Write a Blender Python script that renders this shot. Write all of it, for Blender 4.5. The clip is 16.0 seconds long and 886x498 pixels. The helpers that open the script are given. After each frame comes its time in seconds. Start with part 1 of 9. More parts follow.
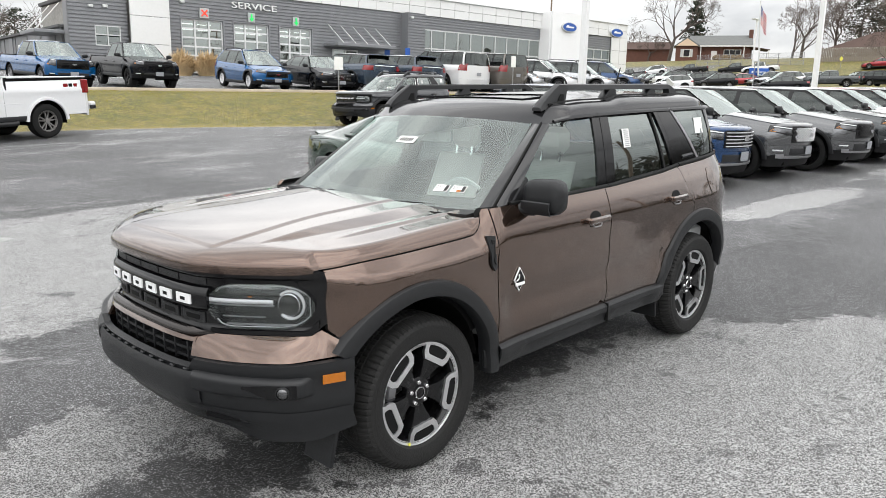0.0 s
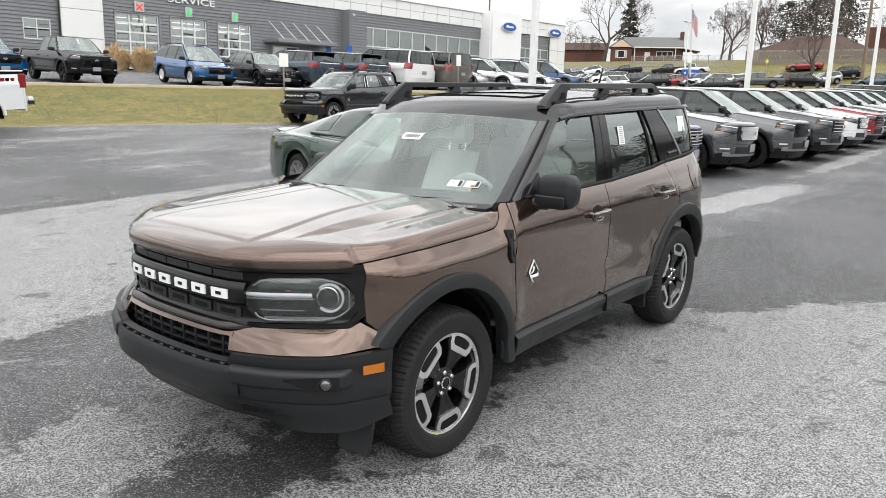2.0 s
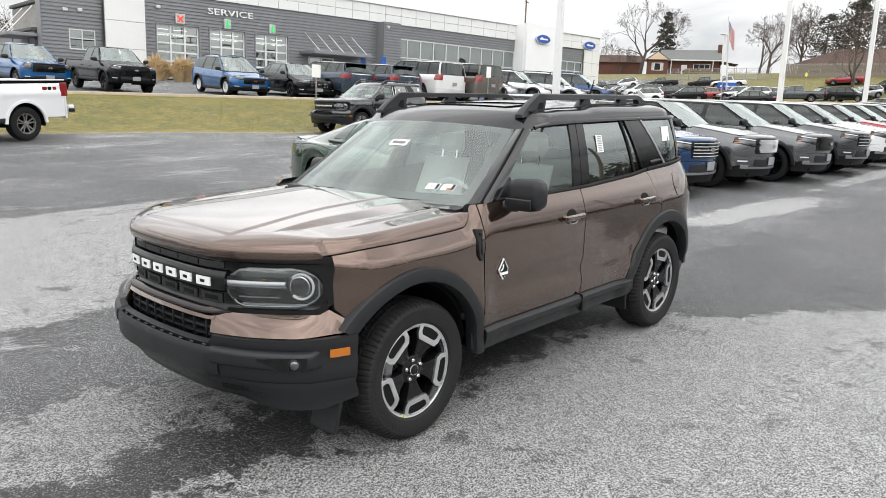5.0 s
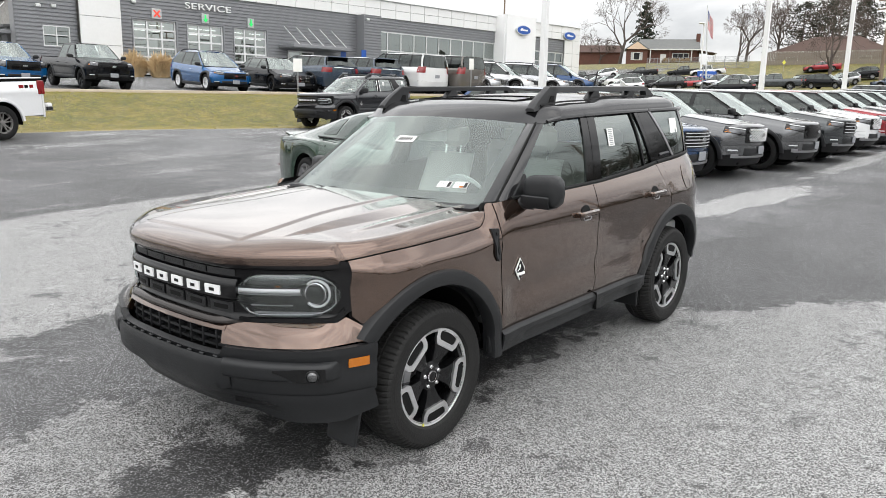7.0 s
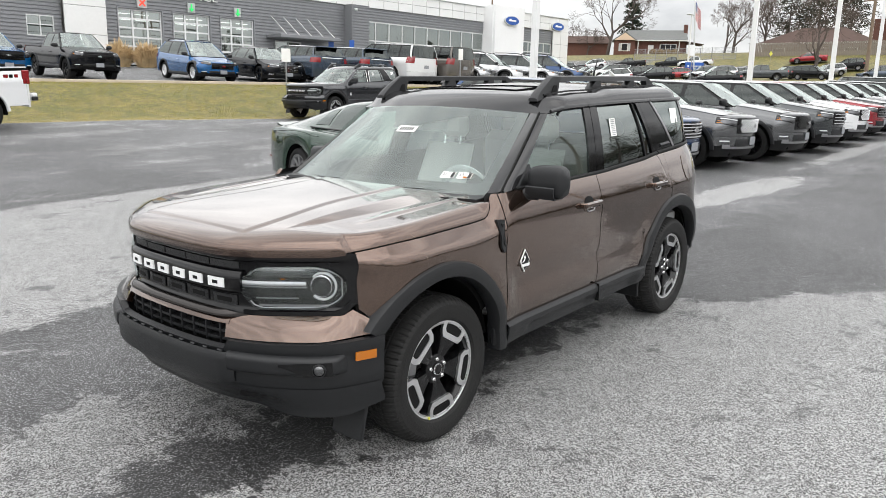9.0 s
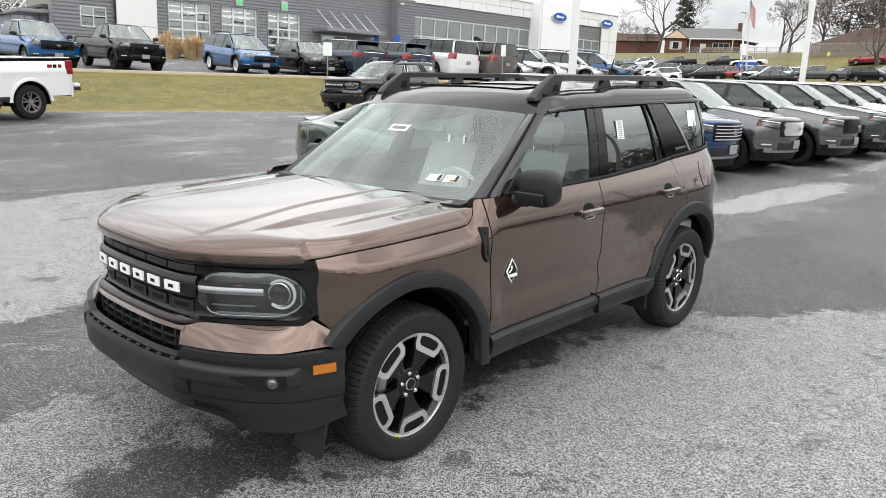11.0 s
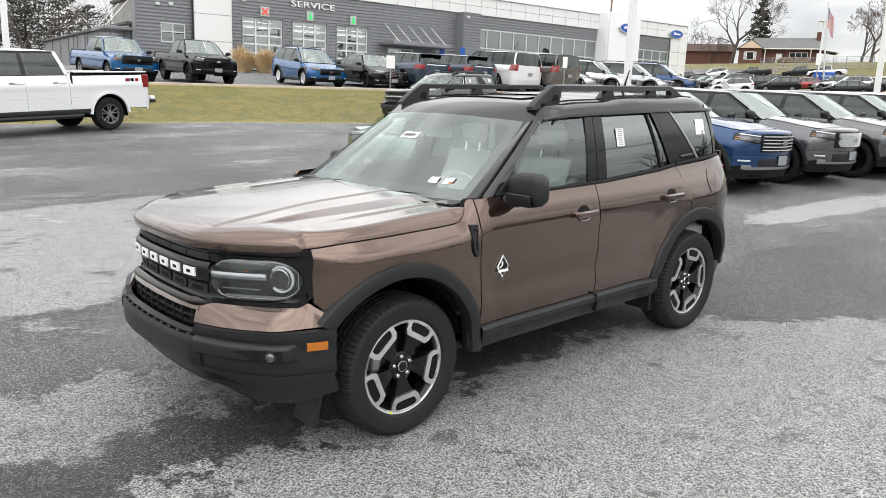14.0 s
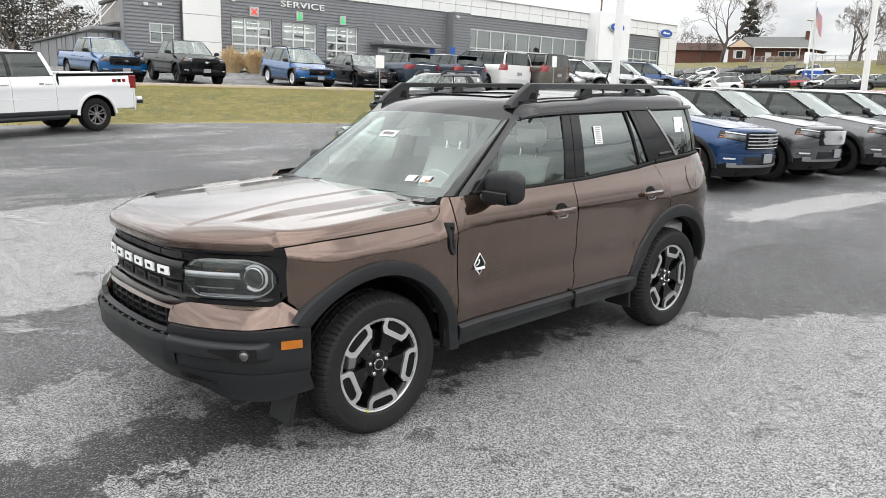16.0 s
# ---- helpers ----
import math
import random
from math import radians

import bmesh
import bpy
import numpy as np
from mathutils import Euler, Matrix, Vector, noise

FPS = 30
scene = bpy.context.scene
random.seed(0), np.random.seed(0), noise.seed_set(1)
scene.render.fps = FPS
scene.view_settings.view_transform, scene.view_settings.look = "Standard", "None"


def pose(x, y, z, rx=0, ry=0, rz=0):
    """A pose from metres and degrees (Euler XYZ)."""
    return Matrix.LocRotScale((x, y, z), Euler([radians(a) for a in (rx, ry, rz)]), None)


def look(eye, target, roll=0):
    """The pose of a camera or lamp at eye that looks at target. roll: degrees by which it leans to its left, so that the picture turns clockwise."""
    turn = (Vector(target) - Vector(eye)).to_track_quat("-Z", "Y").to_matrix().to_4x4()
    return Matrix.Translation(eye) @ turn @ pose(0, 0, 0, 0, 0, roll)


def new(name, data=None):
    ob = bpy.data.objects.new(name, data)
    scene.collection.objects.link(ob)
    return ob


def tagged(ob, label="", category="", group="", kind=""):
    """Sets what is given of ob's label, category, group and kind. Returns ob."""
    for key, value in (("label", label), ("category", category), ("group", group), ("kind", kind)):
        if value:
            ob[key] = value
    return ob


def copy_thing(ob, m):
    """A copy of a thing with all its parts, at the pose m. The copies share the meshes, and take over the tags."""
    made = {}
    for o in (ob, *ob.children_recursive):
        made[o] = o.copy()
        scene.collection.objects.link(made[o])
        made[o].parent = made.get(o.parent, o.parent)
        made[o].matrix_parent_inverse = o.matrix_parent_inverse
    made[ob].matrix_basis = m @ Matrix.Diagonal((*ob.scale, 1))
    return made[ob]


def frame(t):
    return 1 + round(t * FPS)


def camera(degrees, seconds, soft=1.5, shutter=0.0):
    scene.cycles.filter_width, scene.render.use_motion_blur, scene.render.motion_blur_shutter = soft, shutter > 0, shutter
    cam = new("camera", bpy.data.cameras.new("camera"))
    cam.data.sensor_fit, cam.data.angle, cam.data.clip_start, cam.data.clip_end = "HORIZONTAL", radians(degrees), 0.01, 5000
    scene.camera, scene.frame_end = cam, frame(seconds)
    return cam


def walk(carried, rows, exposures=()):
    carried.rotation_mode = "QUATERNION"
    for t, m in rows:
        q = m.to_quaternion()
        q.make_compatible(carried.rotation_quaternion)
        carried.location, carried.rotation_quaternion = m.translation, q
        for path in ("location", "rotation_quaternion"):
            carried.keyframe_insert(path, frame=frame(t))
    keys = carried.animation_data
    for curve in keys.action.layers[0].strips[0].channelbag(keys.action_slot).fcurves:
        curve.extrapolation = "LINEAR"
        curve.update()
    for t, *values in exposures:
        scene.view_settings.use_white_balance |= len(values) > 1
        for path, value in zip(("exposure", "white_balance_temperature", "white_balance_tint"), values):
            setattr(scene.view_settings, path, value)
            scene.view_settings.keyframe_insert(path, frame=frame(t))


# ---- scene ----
cam = camera(61.7, 16.0, soft=0.65)

PATH = [
    (0, (3.505, 3.157, 1.734), (2.101, 1.799, 1.303), -0.2),
    (0.5, (3.622, 3.029, 1.731), (2.187, 1.705, 1.298), 0.0),
    (1, (3.737, 2.96, 1.735), (2.271, 1.672, 1.3), 0.1),
    (1.5, (3.794, 2.925, 1.731), (2.3, 1.669, 1.296), 0.2),
    (2, (3.838, 2.922, 1.73), (2.325, 1.688, 1.295), 0.3),
    (2.5, (3.873, 2.955, 1.727), (2.355, 1.726, 1.298), 0.6),
    (3, (3.871, 3.03, 1.72), (2.364, 1.786, 1.295), 0.8),
    (3.5, (3.844, 3.179, 1.721), (2.354, 1.912, 1.301), 0.9),
    (4, (3.837, 3.306, 1.713), (2.367, 2.014, 1.301), 0.9),
    (4.5, (3.849, 3.372, 1.718), (2.393, 2.062, 1.312), 0.7),
    (7, (3.846, 3.117, 1.734), (2.36, 1.848, 1.308), -0.1),
    (7.5, (3.846, 3.105, 1.735), (2.351, 1.849, 1.302), -0.4),
    (8, (3.855, 3.074, 1.727), (2.354, 1.827, 1.291), -0.4),
    (8.5, (3.875, 3.048, 1.73), (2.371, 1.806, 1.286), -0.4),
    (9, (3.867, 3.022, 1.725), (2.364, 1.782, 1.276), -0.0),
    (11.3, (3.462, 3.14, 1.734), (2.052, 1.799, 1.275), 0.6),
    (11.5, (3.453, 3.162, 1.72), (2.051, 1.81, 1.269), 0.3),
    (12, (3.516, 3.235, 1.73), (2.131, 1.863, 1.284), 0.2),
    (12.5, (3.586, 3.348, 1.738), (2.217, 1.958, 1.296), 0.3),
    (13, (3.606, 3.437, 1.744), (2.257, 2.027, 1.305), 0.4),
    (13.5, (3.538, 3.518, 1.741), (2.214, 2.083, 1.306), 0.5),
    (14, (3.474, 3.608, 1.735), (2.174, 2.151, 1.302), 0.6),
    (14.5, (3.44, 3.68, 1.728), (2.154, 2.21, 1.297), 0.7),
    (15, (3.423, 3.721, 1.72), (2.14, 2.249, 1.287), 0.7),
    (15.5, (3.427, 3.727, 1.726), (2.135, 2.265, 1.291), 0.6),
    (16, (3.417, 3.67, 1.727), (2.102, 2.227, 1.294), 0.4),
]
# The hero car's own frame leans a little against gravity: the lot slopes.
TILT = pose(0, 0, 0, 0.2, 1.7, 0)
walk(cam, [(t, TILT @ look(eye, target, roll)) for t, eye, target, roll in PATH], [(0, 0.36), (16, 0.36)])

# ---- world and light ----
SUN_EL, SUN_AZ = 55.0, 30.0
world = bpy.data.worlds.new("overcast_sky")
scene.world = world
world.use_nodes = True
wn, wl = world.node_tree.nodes, world.node_tree.links
wn.clear()
w_out = wn.new("ShaderNodeOutputWorld")
w_bg = wn.new("ShaderNodeBackground")
w_sky = wn.new("ShaderNodeTexSky")
w_sky.sky_type, w_sky.sun_disc = "NISHITA", False
w_sky.sun_elevation, w_sky.sun_rotation = radians(SUN_EL), radians(SUN_AZ)
w_bg.inputs["Strength"].default_value = 0.1
w_tc = wn.new("ShaderNodeTexCoord")
w_map = wn.new("ShaderNodeMapping")
w_map.inputs["Scale"].default_value = (1.6, 1.6, 6.0)
w_noise = wn.new("ShaderNodeTexNoise")
w_noise.inputs["Scale"].default_value, w_noise.inputs["Detail"].default_value = 1.5, 7
w_noise.inputs["Roughness"].default_value, w_noise.inputs["Distortion"].default_value = 0.55, 0.6
w_ramp = wn.new("ShaderNodeValToRGB")
w_ramp.color_ramp.elements[0].position, w_ramp.color_ramp.elements[0].color = 0.33, (4.3, 4.4, 4.55, 1)
w_ramp.color_ramp.elements[1].position, w_ramp.color_ramp.elements[1].color = 0.68, (9.0, 8.95, 8.85, 1)
w_mix = wn.new("ShaderNodeMix")
w_mix.data_type = "RGBA"
w_mix.inputs[0].default_value = 0.93
wl.new(w_tc.outputs["Generated"], w_map.inputs["Vector"])
wl.new(w_map.outputs["Vector"], w_noise.inputs["Vector"])
wl.new(w_noise.outputs["Fac"], w_ramp.inputs["Fac"])
# an overcast dome grows brighter towards the zenith
w_sep = wn.new("ShaderNodeSeparateXYZ")
w_grad = wn.new("ShaderNodeMapRange")
for k, q in zip(("From Min", "From Max", "To Min", "To Max"), (0.0, 0.42, 1.0, 2.02)):
    w_grad.inputs[k].default_value = q
w_grad.interpolation_type = "SMOOTHSTEP"
w_mul = wn.new("ShaderNodeVectorMath")
w_mul.operation = "SCALE"
# and round the veiled sun
w_dot = wn.new("ShaderNodeVectorMath")
w_dot.operation = "DOT_PRODUCT"
w_dot.inputs[1].default_value = (math.sin(radians(SUN_AZ)) * math.cos(radians(SUN_EL)), math.cos(radians(SUN_AZ)) * math.cos(radians(SUN_EL)), math.sin(radians(SUN_EL)))
w_veil = wn.new("ShaderNodeMapRange")
w_veil.interpolation_type = "SMOOTHSTEP"
for k, q in zip(("From Min", "From Max", "To Min", "To Max"), (0.15, 1.02, 1.0, 1.45)):
    w_veil.inputs[k].default_value = q
w_both = wn.new("ShaderNodeMath")
w_both.operation = "MULTIPLY"
wl.new(w_tc.outputs["Generated"], w_dot.inputs[0])
wl.new(w_dot.outputs["Value"], w_veil.inputs["Value"])
wl.new(w_veil.outputs["Result"], w_both.inputs[0])
wl.new(w_grad.outputs["Result"], w_both.inputs[1])
wl.new(w_tc.outputs["Generated"], w_sep.inputs["Vector"])
wl.new(w_sep.outputs["Z"], w_grad.inputs["Value"])
wl.new(w_ramp.outputs["Color"], w_mul.inputs[0])
wl.new(w_both.outputs["Value"], w_mul.inputs["Scale"])
wl.new(w_sky.outputs["Color"], w_mix.inputs[6])
wl.new(w_mul.outputs["Vector"], w_mix.inputs[7])
wl.new(w_mix.outputs[2], w_bg.inputs["Color"])
wl.new(w_bg.outputs["Background"], w_out.inputs["Surface"])

sun_data = bpy.data.lights.new("sun", "SUN")
sun_data.energy, sun_data.angle, sun_data.color = 0.6, radians(70), (1.0, 0.97, 0.92)
sun = new("sun", sun_data)
# the sky's sun_rotation turns from +y towards +x
sun_way = Vector((math.sin(radians(SUN_AZ)) * math.cos(radians(SUN_EL)), math.cos(radians(SUN_AZ)) * math.cos(radians(SUN_EL)), math.sin(radians(SUN_EL))))
sun.matrix_world = look(sun_way * 50, (0, 0, 0))


# ---- materials ----
def material(name, color, rough=0.5, metal=0.0, var=0.0, scale=8.0, bump=0.0, bscale=60.0, coat=0.0, spec=0.5, rvar=0.0):
    m = bpy.data.materials.new(name)
    m.use_nodes = True
    n, l = m.node_tree.nodes, m.node_tree.links
    b = n["Principled BSDF"]
    b.inputs["Base Color"].default_value = (*color, 1)
    b.inputs["Roughness"].default_value = rough
    b.inputs["Metallic"].default_value = metal
    b.inputs["Specular IOR Level"].default_value = spec
    b.inputs["Coat Weight"].default_value = coat
    b.inputs["Coat Roughness"].default_value = 0.03
    if var or bump or rvar:
        tc = n.new("ShaderNodeTexCoord")
    if var or rvar:
        t1 = n.new("ShaderNodeTexNoise")
        t1.inputs["Scale"].default_value, t1.inputs["Detail"].default_value = scale, 6
        l.new(tc.outputs["Object"], t1.inputs["Vector"])
        t2 = n.new("ShaderNodeTexNoise")
        t2.inputs["Scale"].default_value, t2.inputs["Detail"].default_value = scale * 12, 3
        l.new(tc.outputs["Object"], t2.inputs["Vector"])
        add = n.new("ShaderNodeMath")
        add.operation = "ADD"
        l.new(t1.outputs["Fac"], add.inputs[0])
        l.new(t2.outputs["Fac"], add.inputs[1])
    if var:
        mr = n.new("ShaderNodeMapRange")
        mr.inputs["From Min"].default_value, mr.inputs["From Max"].default_value = 0.6, 1.4
        mr.inputs["To Min"].default_value, mr.inputs["To Max"].default_value = 1 - var, 1 + var
        l.new(add.outputs["Value"], mr.inputs["Value"])
        mx = n.new("ShaderNodeVectorMath")
        mx.operation = "SCALE"
        mx.inputs[0].default_value = color
        l.new(mr.outputs["Result"], mx.inputs["Scale"])
        l.new(mx.outputs["Vector"], b.inputs["Base Color"])
    if rvar:
        mr = n.new("ShaderNodeMapRange")
        mr.inputs["From Min"].default_value, mr.inputs["From Max"].default_value = 0.6, 1.4
        mr.inputs["To Min"].default_value, mr.inputs["To Max"].default_value = max(0.02, rough - rvar), rough + rvar
        l.new(add.outputs["Value"], mr.inputs["Value"])
        l.new(mr.outputs["Result"], b.inputs["Roughness"])
    if bump:
        t3 = n.new("ShaderNodeTexNoise")
        t3.inputs["Scale"].default_value, t3.inputs["Detail"].default_value = bscale, 4
        l.new(tc.outputs["Object"], t3.inputs["Vector"])
        bp = n.new("ShaderNodeBump")
        bp.inputs["Strength"].default_value, bp.inputs["Distance"].default_value = bump, 0.01
        l.new(t3.outputs["Fac"], bp.inputs["Height"])
        l.new(bp.outputs["Normal"], b.inputs["Normal"])
    return m


def paint(name, color, metal=0.55, rough=0.22, coat_ior=1.5):
    m = material(name, color, rough, metal, var=0.05, scale=3.0, coat=1.0)
    m.node_tree.nodes["Principled BSDF"].inputs["Coat IOR"].default_value = coat_ior
    return m


def glass(name, tint, ior=1.5, rough=0.0):
    """A thin pane: clear through its tint, with gloss that grows towards grazing."""
    m = bpy.data.materials.new(name)
    m.use_nodes = True
    n, l = m.node_tree.nodes, m.node_tree.links
    n.clear()
    out, mix = n.new("ShaderNodeOutputMaterial"), n.new("ShaderNodeMixShader")
    tr, gl, fr = n.new("ShaderNodeBsdfTransparent"), n.new("ShaderNodeBsdfGlossy"), n.new("ShaderNodeLayerWeight")
    tr.inputs["Color"].default_value = (*tint, 1)
    gl.inputs["Roughness"].default_value = rough
    gl.inputs["Color"].default_value = (0.93, 1.0, 0.97, 1)
    # Schlick's rule, alike from both sides of the pane
    f0 = ((ior - 1) / (ior + 1)) ** 2
    fr.inputs["Blend"].default_value = 0.5
    pw, sc = n.new("ShaderNodeMath"), n.new("ShaderNodeMath")
    pw.operation, sc.operation = "POWER", "MULTIPLY_ADD"
    pw.inputs[1].default_value = 4.5
    sc.inputs[1].default_value, sc.inputs[2].default_value = 1 - f0, f0
    l.new(fr.outputs["Facing"], pw.inputs[0])
    l.new(pw.outputs["Value"], sc.inputs[0])
    l.new(sc.outputs["Value"], mix.inputs["Fac"])
    l.new(tr.outputs["BSDF"], mix.inputs[1])
    l.new(gl.outputs["BSDF"], mix.inputs[2])
    l.new(mix.outputs["Shader"], out.inputs["Surface"])
    return m


M_BROWN = paint("brown_metallic_paint", (0.104, 0.064, 0.046), 0.92, 0.12, 1.6)
M_ROOF = material("black_roof_paint", (0.012, 0.012, 0.013), 0.09, 0.0, var=0.05, scale=3.0, rvar=0.03, coat=0.12)
M_GLOSS = material("gloss_black_trim", (0.004, 0.004, 0.0045), 0.08, 0.0, spec=0.38, var=0.1)
M_PLASTIC = material("grained_black_plastic", (0.012, 0.0126, 0.0138), 0.40, 0.0, spec=0.38, var=0.12, scale=5, bump=0.15, bscale=400)
M_LOWER = material("dull_black_lower_plastic", (0.006, 0.006, 0.0065), 0.55, 0.0, spec=0.2, var=0.15, scale=5)
M_RAIL = material("satin_grey_rail", (0.020, 0.0205, 0.022), 0.40, 0.1, var=0.08, scale=6, bump=0.08, bscale=500)
M_RUBBER = material("tyre_rubber", (0.017, 0.0168, 0.0165), 0.62, 0.0, spec=0.22, var=0.2, scale=6, bump=0.3, bscale=120)
M_RUBBER_FAR = material("worn_tyre_rubber", (0.013, 0.013, 0.013), 0.8, 0.0, spec=0.2, var=0.15, scale=6)
M_SEAL = material("black_rubber_seal", (0.005, 0.005, 0.005), 0.6, spec=0.2, var=0.1)
# Near-black: the lack of light under and inside vehicles is in this colour
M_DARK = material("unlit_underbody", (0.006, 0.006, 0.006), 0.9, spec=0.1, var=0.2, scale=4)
M_ALLOY = material("machined_alloy", (0.84, 0.84, 0.85), 0.30, 1.0, var=0.04, scale=20)
M_ALLOY_GREY = material("painted_alloy", (0.32, 0.32, 0.33), 0.35, 0.9, var=0.06, scale=12)
M_RIM_BLACK = material("gloss_black_wheel_paint", (0.005, 0.005, 0.0055), 0.16, 0.0, spec=0.32, coat=0.1, var=0.1)
M_STEEL = material("brake_steel", (0.28, 0.27, 0.26), 0.4, 0.9, var=0.15, scale=20)
M_CHROME = material("chrome", (0.75, 0.75, 0.76), 0.08, 1.0, var=0.03)
M_SATIN = material("satin_silver_trim", (0.34, 0.34, 0.35), 0.35, 0.85, var=0.06)
M_BRIGHT = material("bright_grille_chrome", (0.78, 0.78, 0.79), 0.25, 0.55, var=0.05)
M_WHITE = material("white_lettering", (0.82, 0.82, 0.82), 0.4, var=0.02)
M_PAPER = material("white_paper", (0.8, 0.8, 0.78), 0.7, var=0.03)
M_INK = material("printed_black_ink", (0.02, 0.02, 0.02), 0.6)
M_AMBER = material("amber_lens", (0.40, 0.12, 0.003), 0.12, var=0.08, scale=60, coat=0.5)
M_RED = material("red_lens", (0.22, 0.008, 0.010), 0.15, var=0.08, scale=30, coat=0.6)
M_LAMP = material("lamp_housing", (0.62, 0.625, 0.635), 0.16, 0.85, var=0.35, scale=14)
M_LAMP_SMOKED = material("smoked_lamp_housing", (0.13, 0.132, 0.137), 0.18, 0.8, var=0.5, scale=9)
M_DRL = material("light_guide", (0.66, 0.67, 0.68), 0.2, 0.1, var=0.05)
M_SEAT = material("grey_seat_leather", (0.56, 0.555, 0.54), 0.55, var=0.08, scale=6, bump=0.1, bscale=200)
M_HEADLINER = material("pale_grey_headliner", (0.72, 0.72, 0.70), 0.9, var=0.05, bump=0.1, bscale=300)
M_DASH = material("grey_dashboard_plastic", (0.46, 0.47, 0.47), 0.6, var=0.1)
G_SHIELD = glass("windscreen_glass", (0.80, 0.92, 0.88), 2.9)
G_HERO = glass("green_windscreen_glass", (0.90, 1.0, 0.97), 2.4)
G_FRONT = glass("green_side_glass", (0.76, 0.86, 0.82), 2.2)
G_PRIVACY = glass("privacy_glass", (0.16, 0.17, 0.175), 2.9)
G_PARKED = glass("dark_parked_car_glass", (0.11, 0.12, 0.122), 1.75)
G_LENS = glass("clear_lamp_lens", (0.84, 0.85, 0.86), 1.8)
G_BUILDING = glass("showroom_glass", (0.32, 0.36, 0.35), 3.8)


# ---- mesh tools ----
class Geo:
    def __init__(self):
        self.v, self.f = [], []

    def add(self, verts, faces):
        k = len(self.v)
        self.v += [tuple(p) for p in verts]
        self.f += [tuple(i + k for i in f) for f in faces]
        return self

    def grid(self, P, rim=0.0, flip=False):
        """A sheet through an array of points (n, m, 3); with rim its border is folded back by that much."""
        P = np.asarray(P, float)
        n, m = P.shape[:2]
        idx = lambda i, j: i * m + j
        faces = [(idx(i, j), idx(i + 1, j), idx(i + 1, j + 1), idx(i, j + 1)) for i in range(n - 1) for j in range(m - 1)]
        verts = P.reshape(-1, 3)
        if rim:
            du, dv = np.gradient(P, axis=0), np.gradient(P, axis=1)
            nr = np.cross(du, dv)
            nr /= np.maximum(np.linalg.norm(nr, axis=2, keepdims=True), 1e-9)
            ring = [(i, 0) for i in range(n)] + [(n - 1, j) for j in range(1, m)] + [(i, m - 1) for i in range(n - 2, -1, -1)] + [(0, j) for j in range(m - 2, 0, -1)]
            if flip:
                nr = -nr
            back = [P[i, j] - nr[i, j] * rim for i, j in ring]
            k = len(verts)
            verts = np.vstack([verts, back])
            r = len(ring)
            for a in range(r):
                b = (a + 1) % r
                faces.append((idx(*ring[a]), k + a, k + b, idx(*ring[b])))
        if flip:
            faces = [f[::-1] for f in faces]
        return self.add(verts, faces)

    def box(self, c, s, b=0.0, m=None):
        """A box round c of size s with chamfered edges of width b."""
        hx, hy, hz = (q / 2 for q in s)
        b = min(b, hx * 0.9, hy * 0.9, hz * 0.9)
        if b <= 0:
            pts = [(x, y, z) for x in (-hx, hx) for y in (-hy, hy) for z in (-hz, hz)]
            fs = [(0, 1, 3, 2), (4, 6, 7, 5), (0, 4, 5, 1), (2, 3, 7, 6), (0, 2, 6, 4), (1, 5, 7, 3)]
        else:
            pts, key = [], {}
            for sx in (-1, 1):
                for sy in (-1, 1):
                    for sz in (-1, 1):
                        for ax in range(3):
                            p = [sx * (hx - b), sy * (hy - b), sz * (hz - b)]
                            p[ax] = (sx * hx, sy * hy, sz * hz)[ax]
                            key[sx, sy, sz, ax] = len(pts)
                            pts.append(tuple(p))
            fs = []
            for ax in range(3):
                u, w = [q for q in range(3) if q != ax]
                for s0 in (-1, 1):
                    loop = []
                    for su, sw in ((-1, -1), (1, -1), (1, 1), (-1, 1)):
                        sg = [0, 0, 0]
                        sg[ax], sg[u], sg[w] = s0, su, sw
                        loop.append(key[(*sg, ax)])
                    fs.append(tuple(loop))
                for su in (-1, 1):
                    for sw in (-1, 1):
                        a, c2 = [0, 0, 0], [0, 0, 0]
                        a[ax], a[u], a[w] = -1, su, sw
                        c2[ax], c2[u], c2[w] = 1, su, sw
                        fs.append((key[(*a, u)], key[(*c2, u)], key[(*c2, w)], key[(*a, w)]))
            for sx in (-1, 1):
                for sy in (-1, 1):
                    for sz in (-1, 1):
                        fs.append(tuple(key[sx, sy, sz, a] for a in range(3)))
        pts = [Vector(p) for p in pts]
        if m is not None:
            pts = [m @ p for p in pts]
        return self.add([p + Vector(c) for p in pts], fs)

    def tube(self, pts, r, seg=8, cap=True):
        pts = [Vector(p) for p in pts]
        rs = r if isinstance(r, (list, tuple)) else [r] * len(pts)
        rings = []
        for i, p in enumerate(pts):
            d = (pts[min(i + 1, len(pts) - 1)] - pts[max(i - 1, 0)]).normalized()
            u = d.cross(Vector((0, 0, 1)) if abs(d.z) < 0.9 else Vector((1, 0, 0))).normalized()
            w = d.cross(u)
            rings.append([p + (u * math.cos(2 * math.pi * k / seg) + w * math.sin(2 * math.pi * k / seg)) * rs[i] for k in range(seg)])
        faces = []
        for i in range(len(pts) - 1):
            for k in range(seg):
                a, b = i * seg + k, i * seg + (k + 1) % seg
                faces.append((a, b, b + seg, a + seg))
        if cap:
            faces += [tuple(range(seg))[::-1], tuple(range((len(pts) - 1) * seg, len(pts) * seg))]
        return self.add([q for g in rings for q in g], faces)

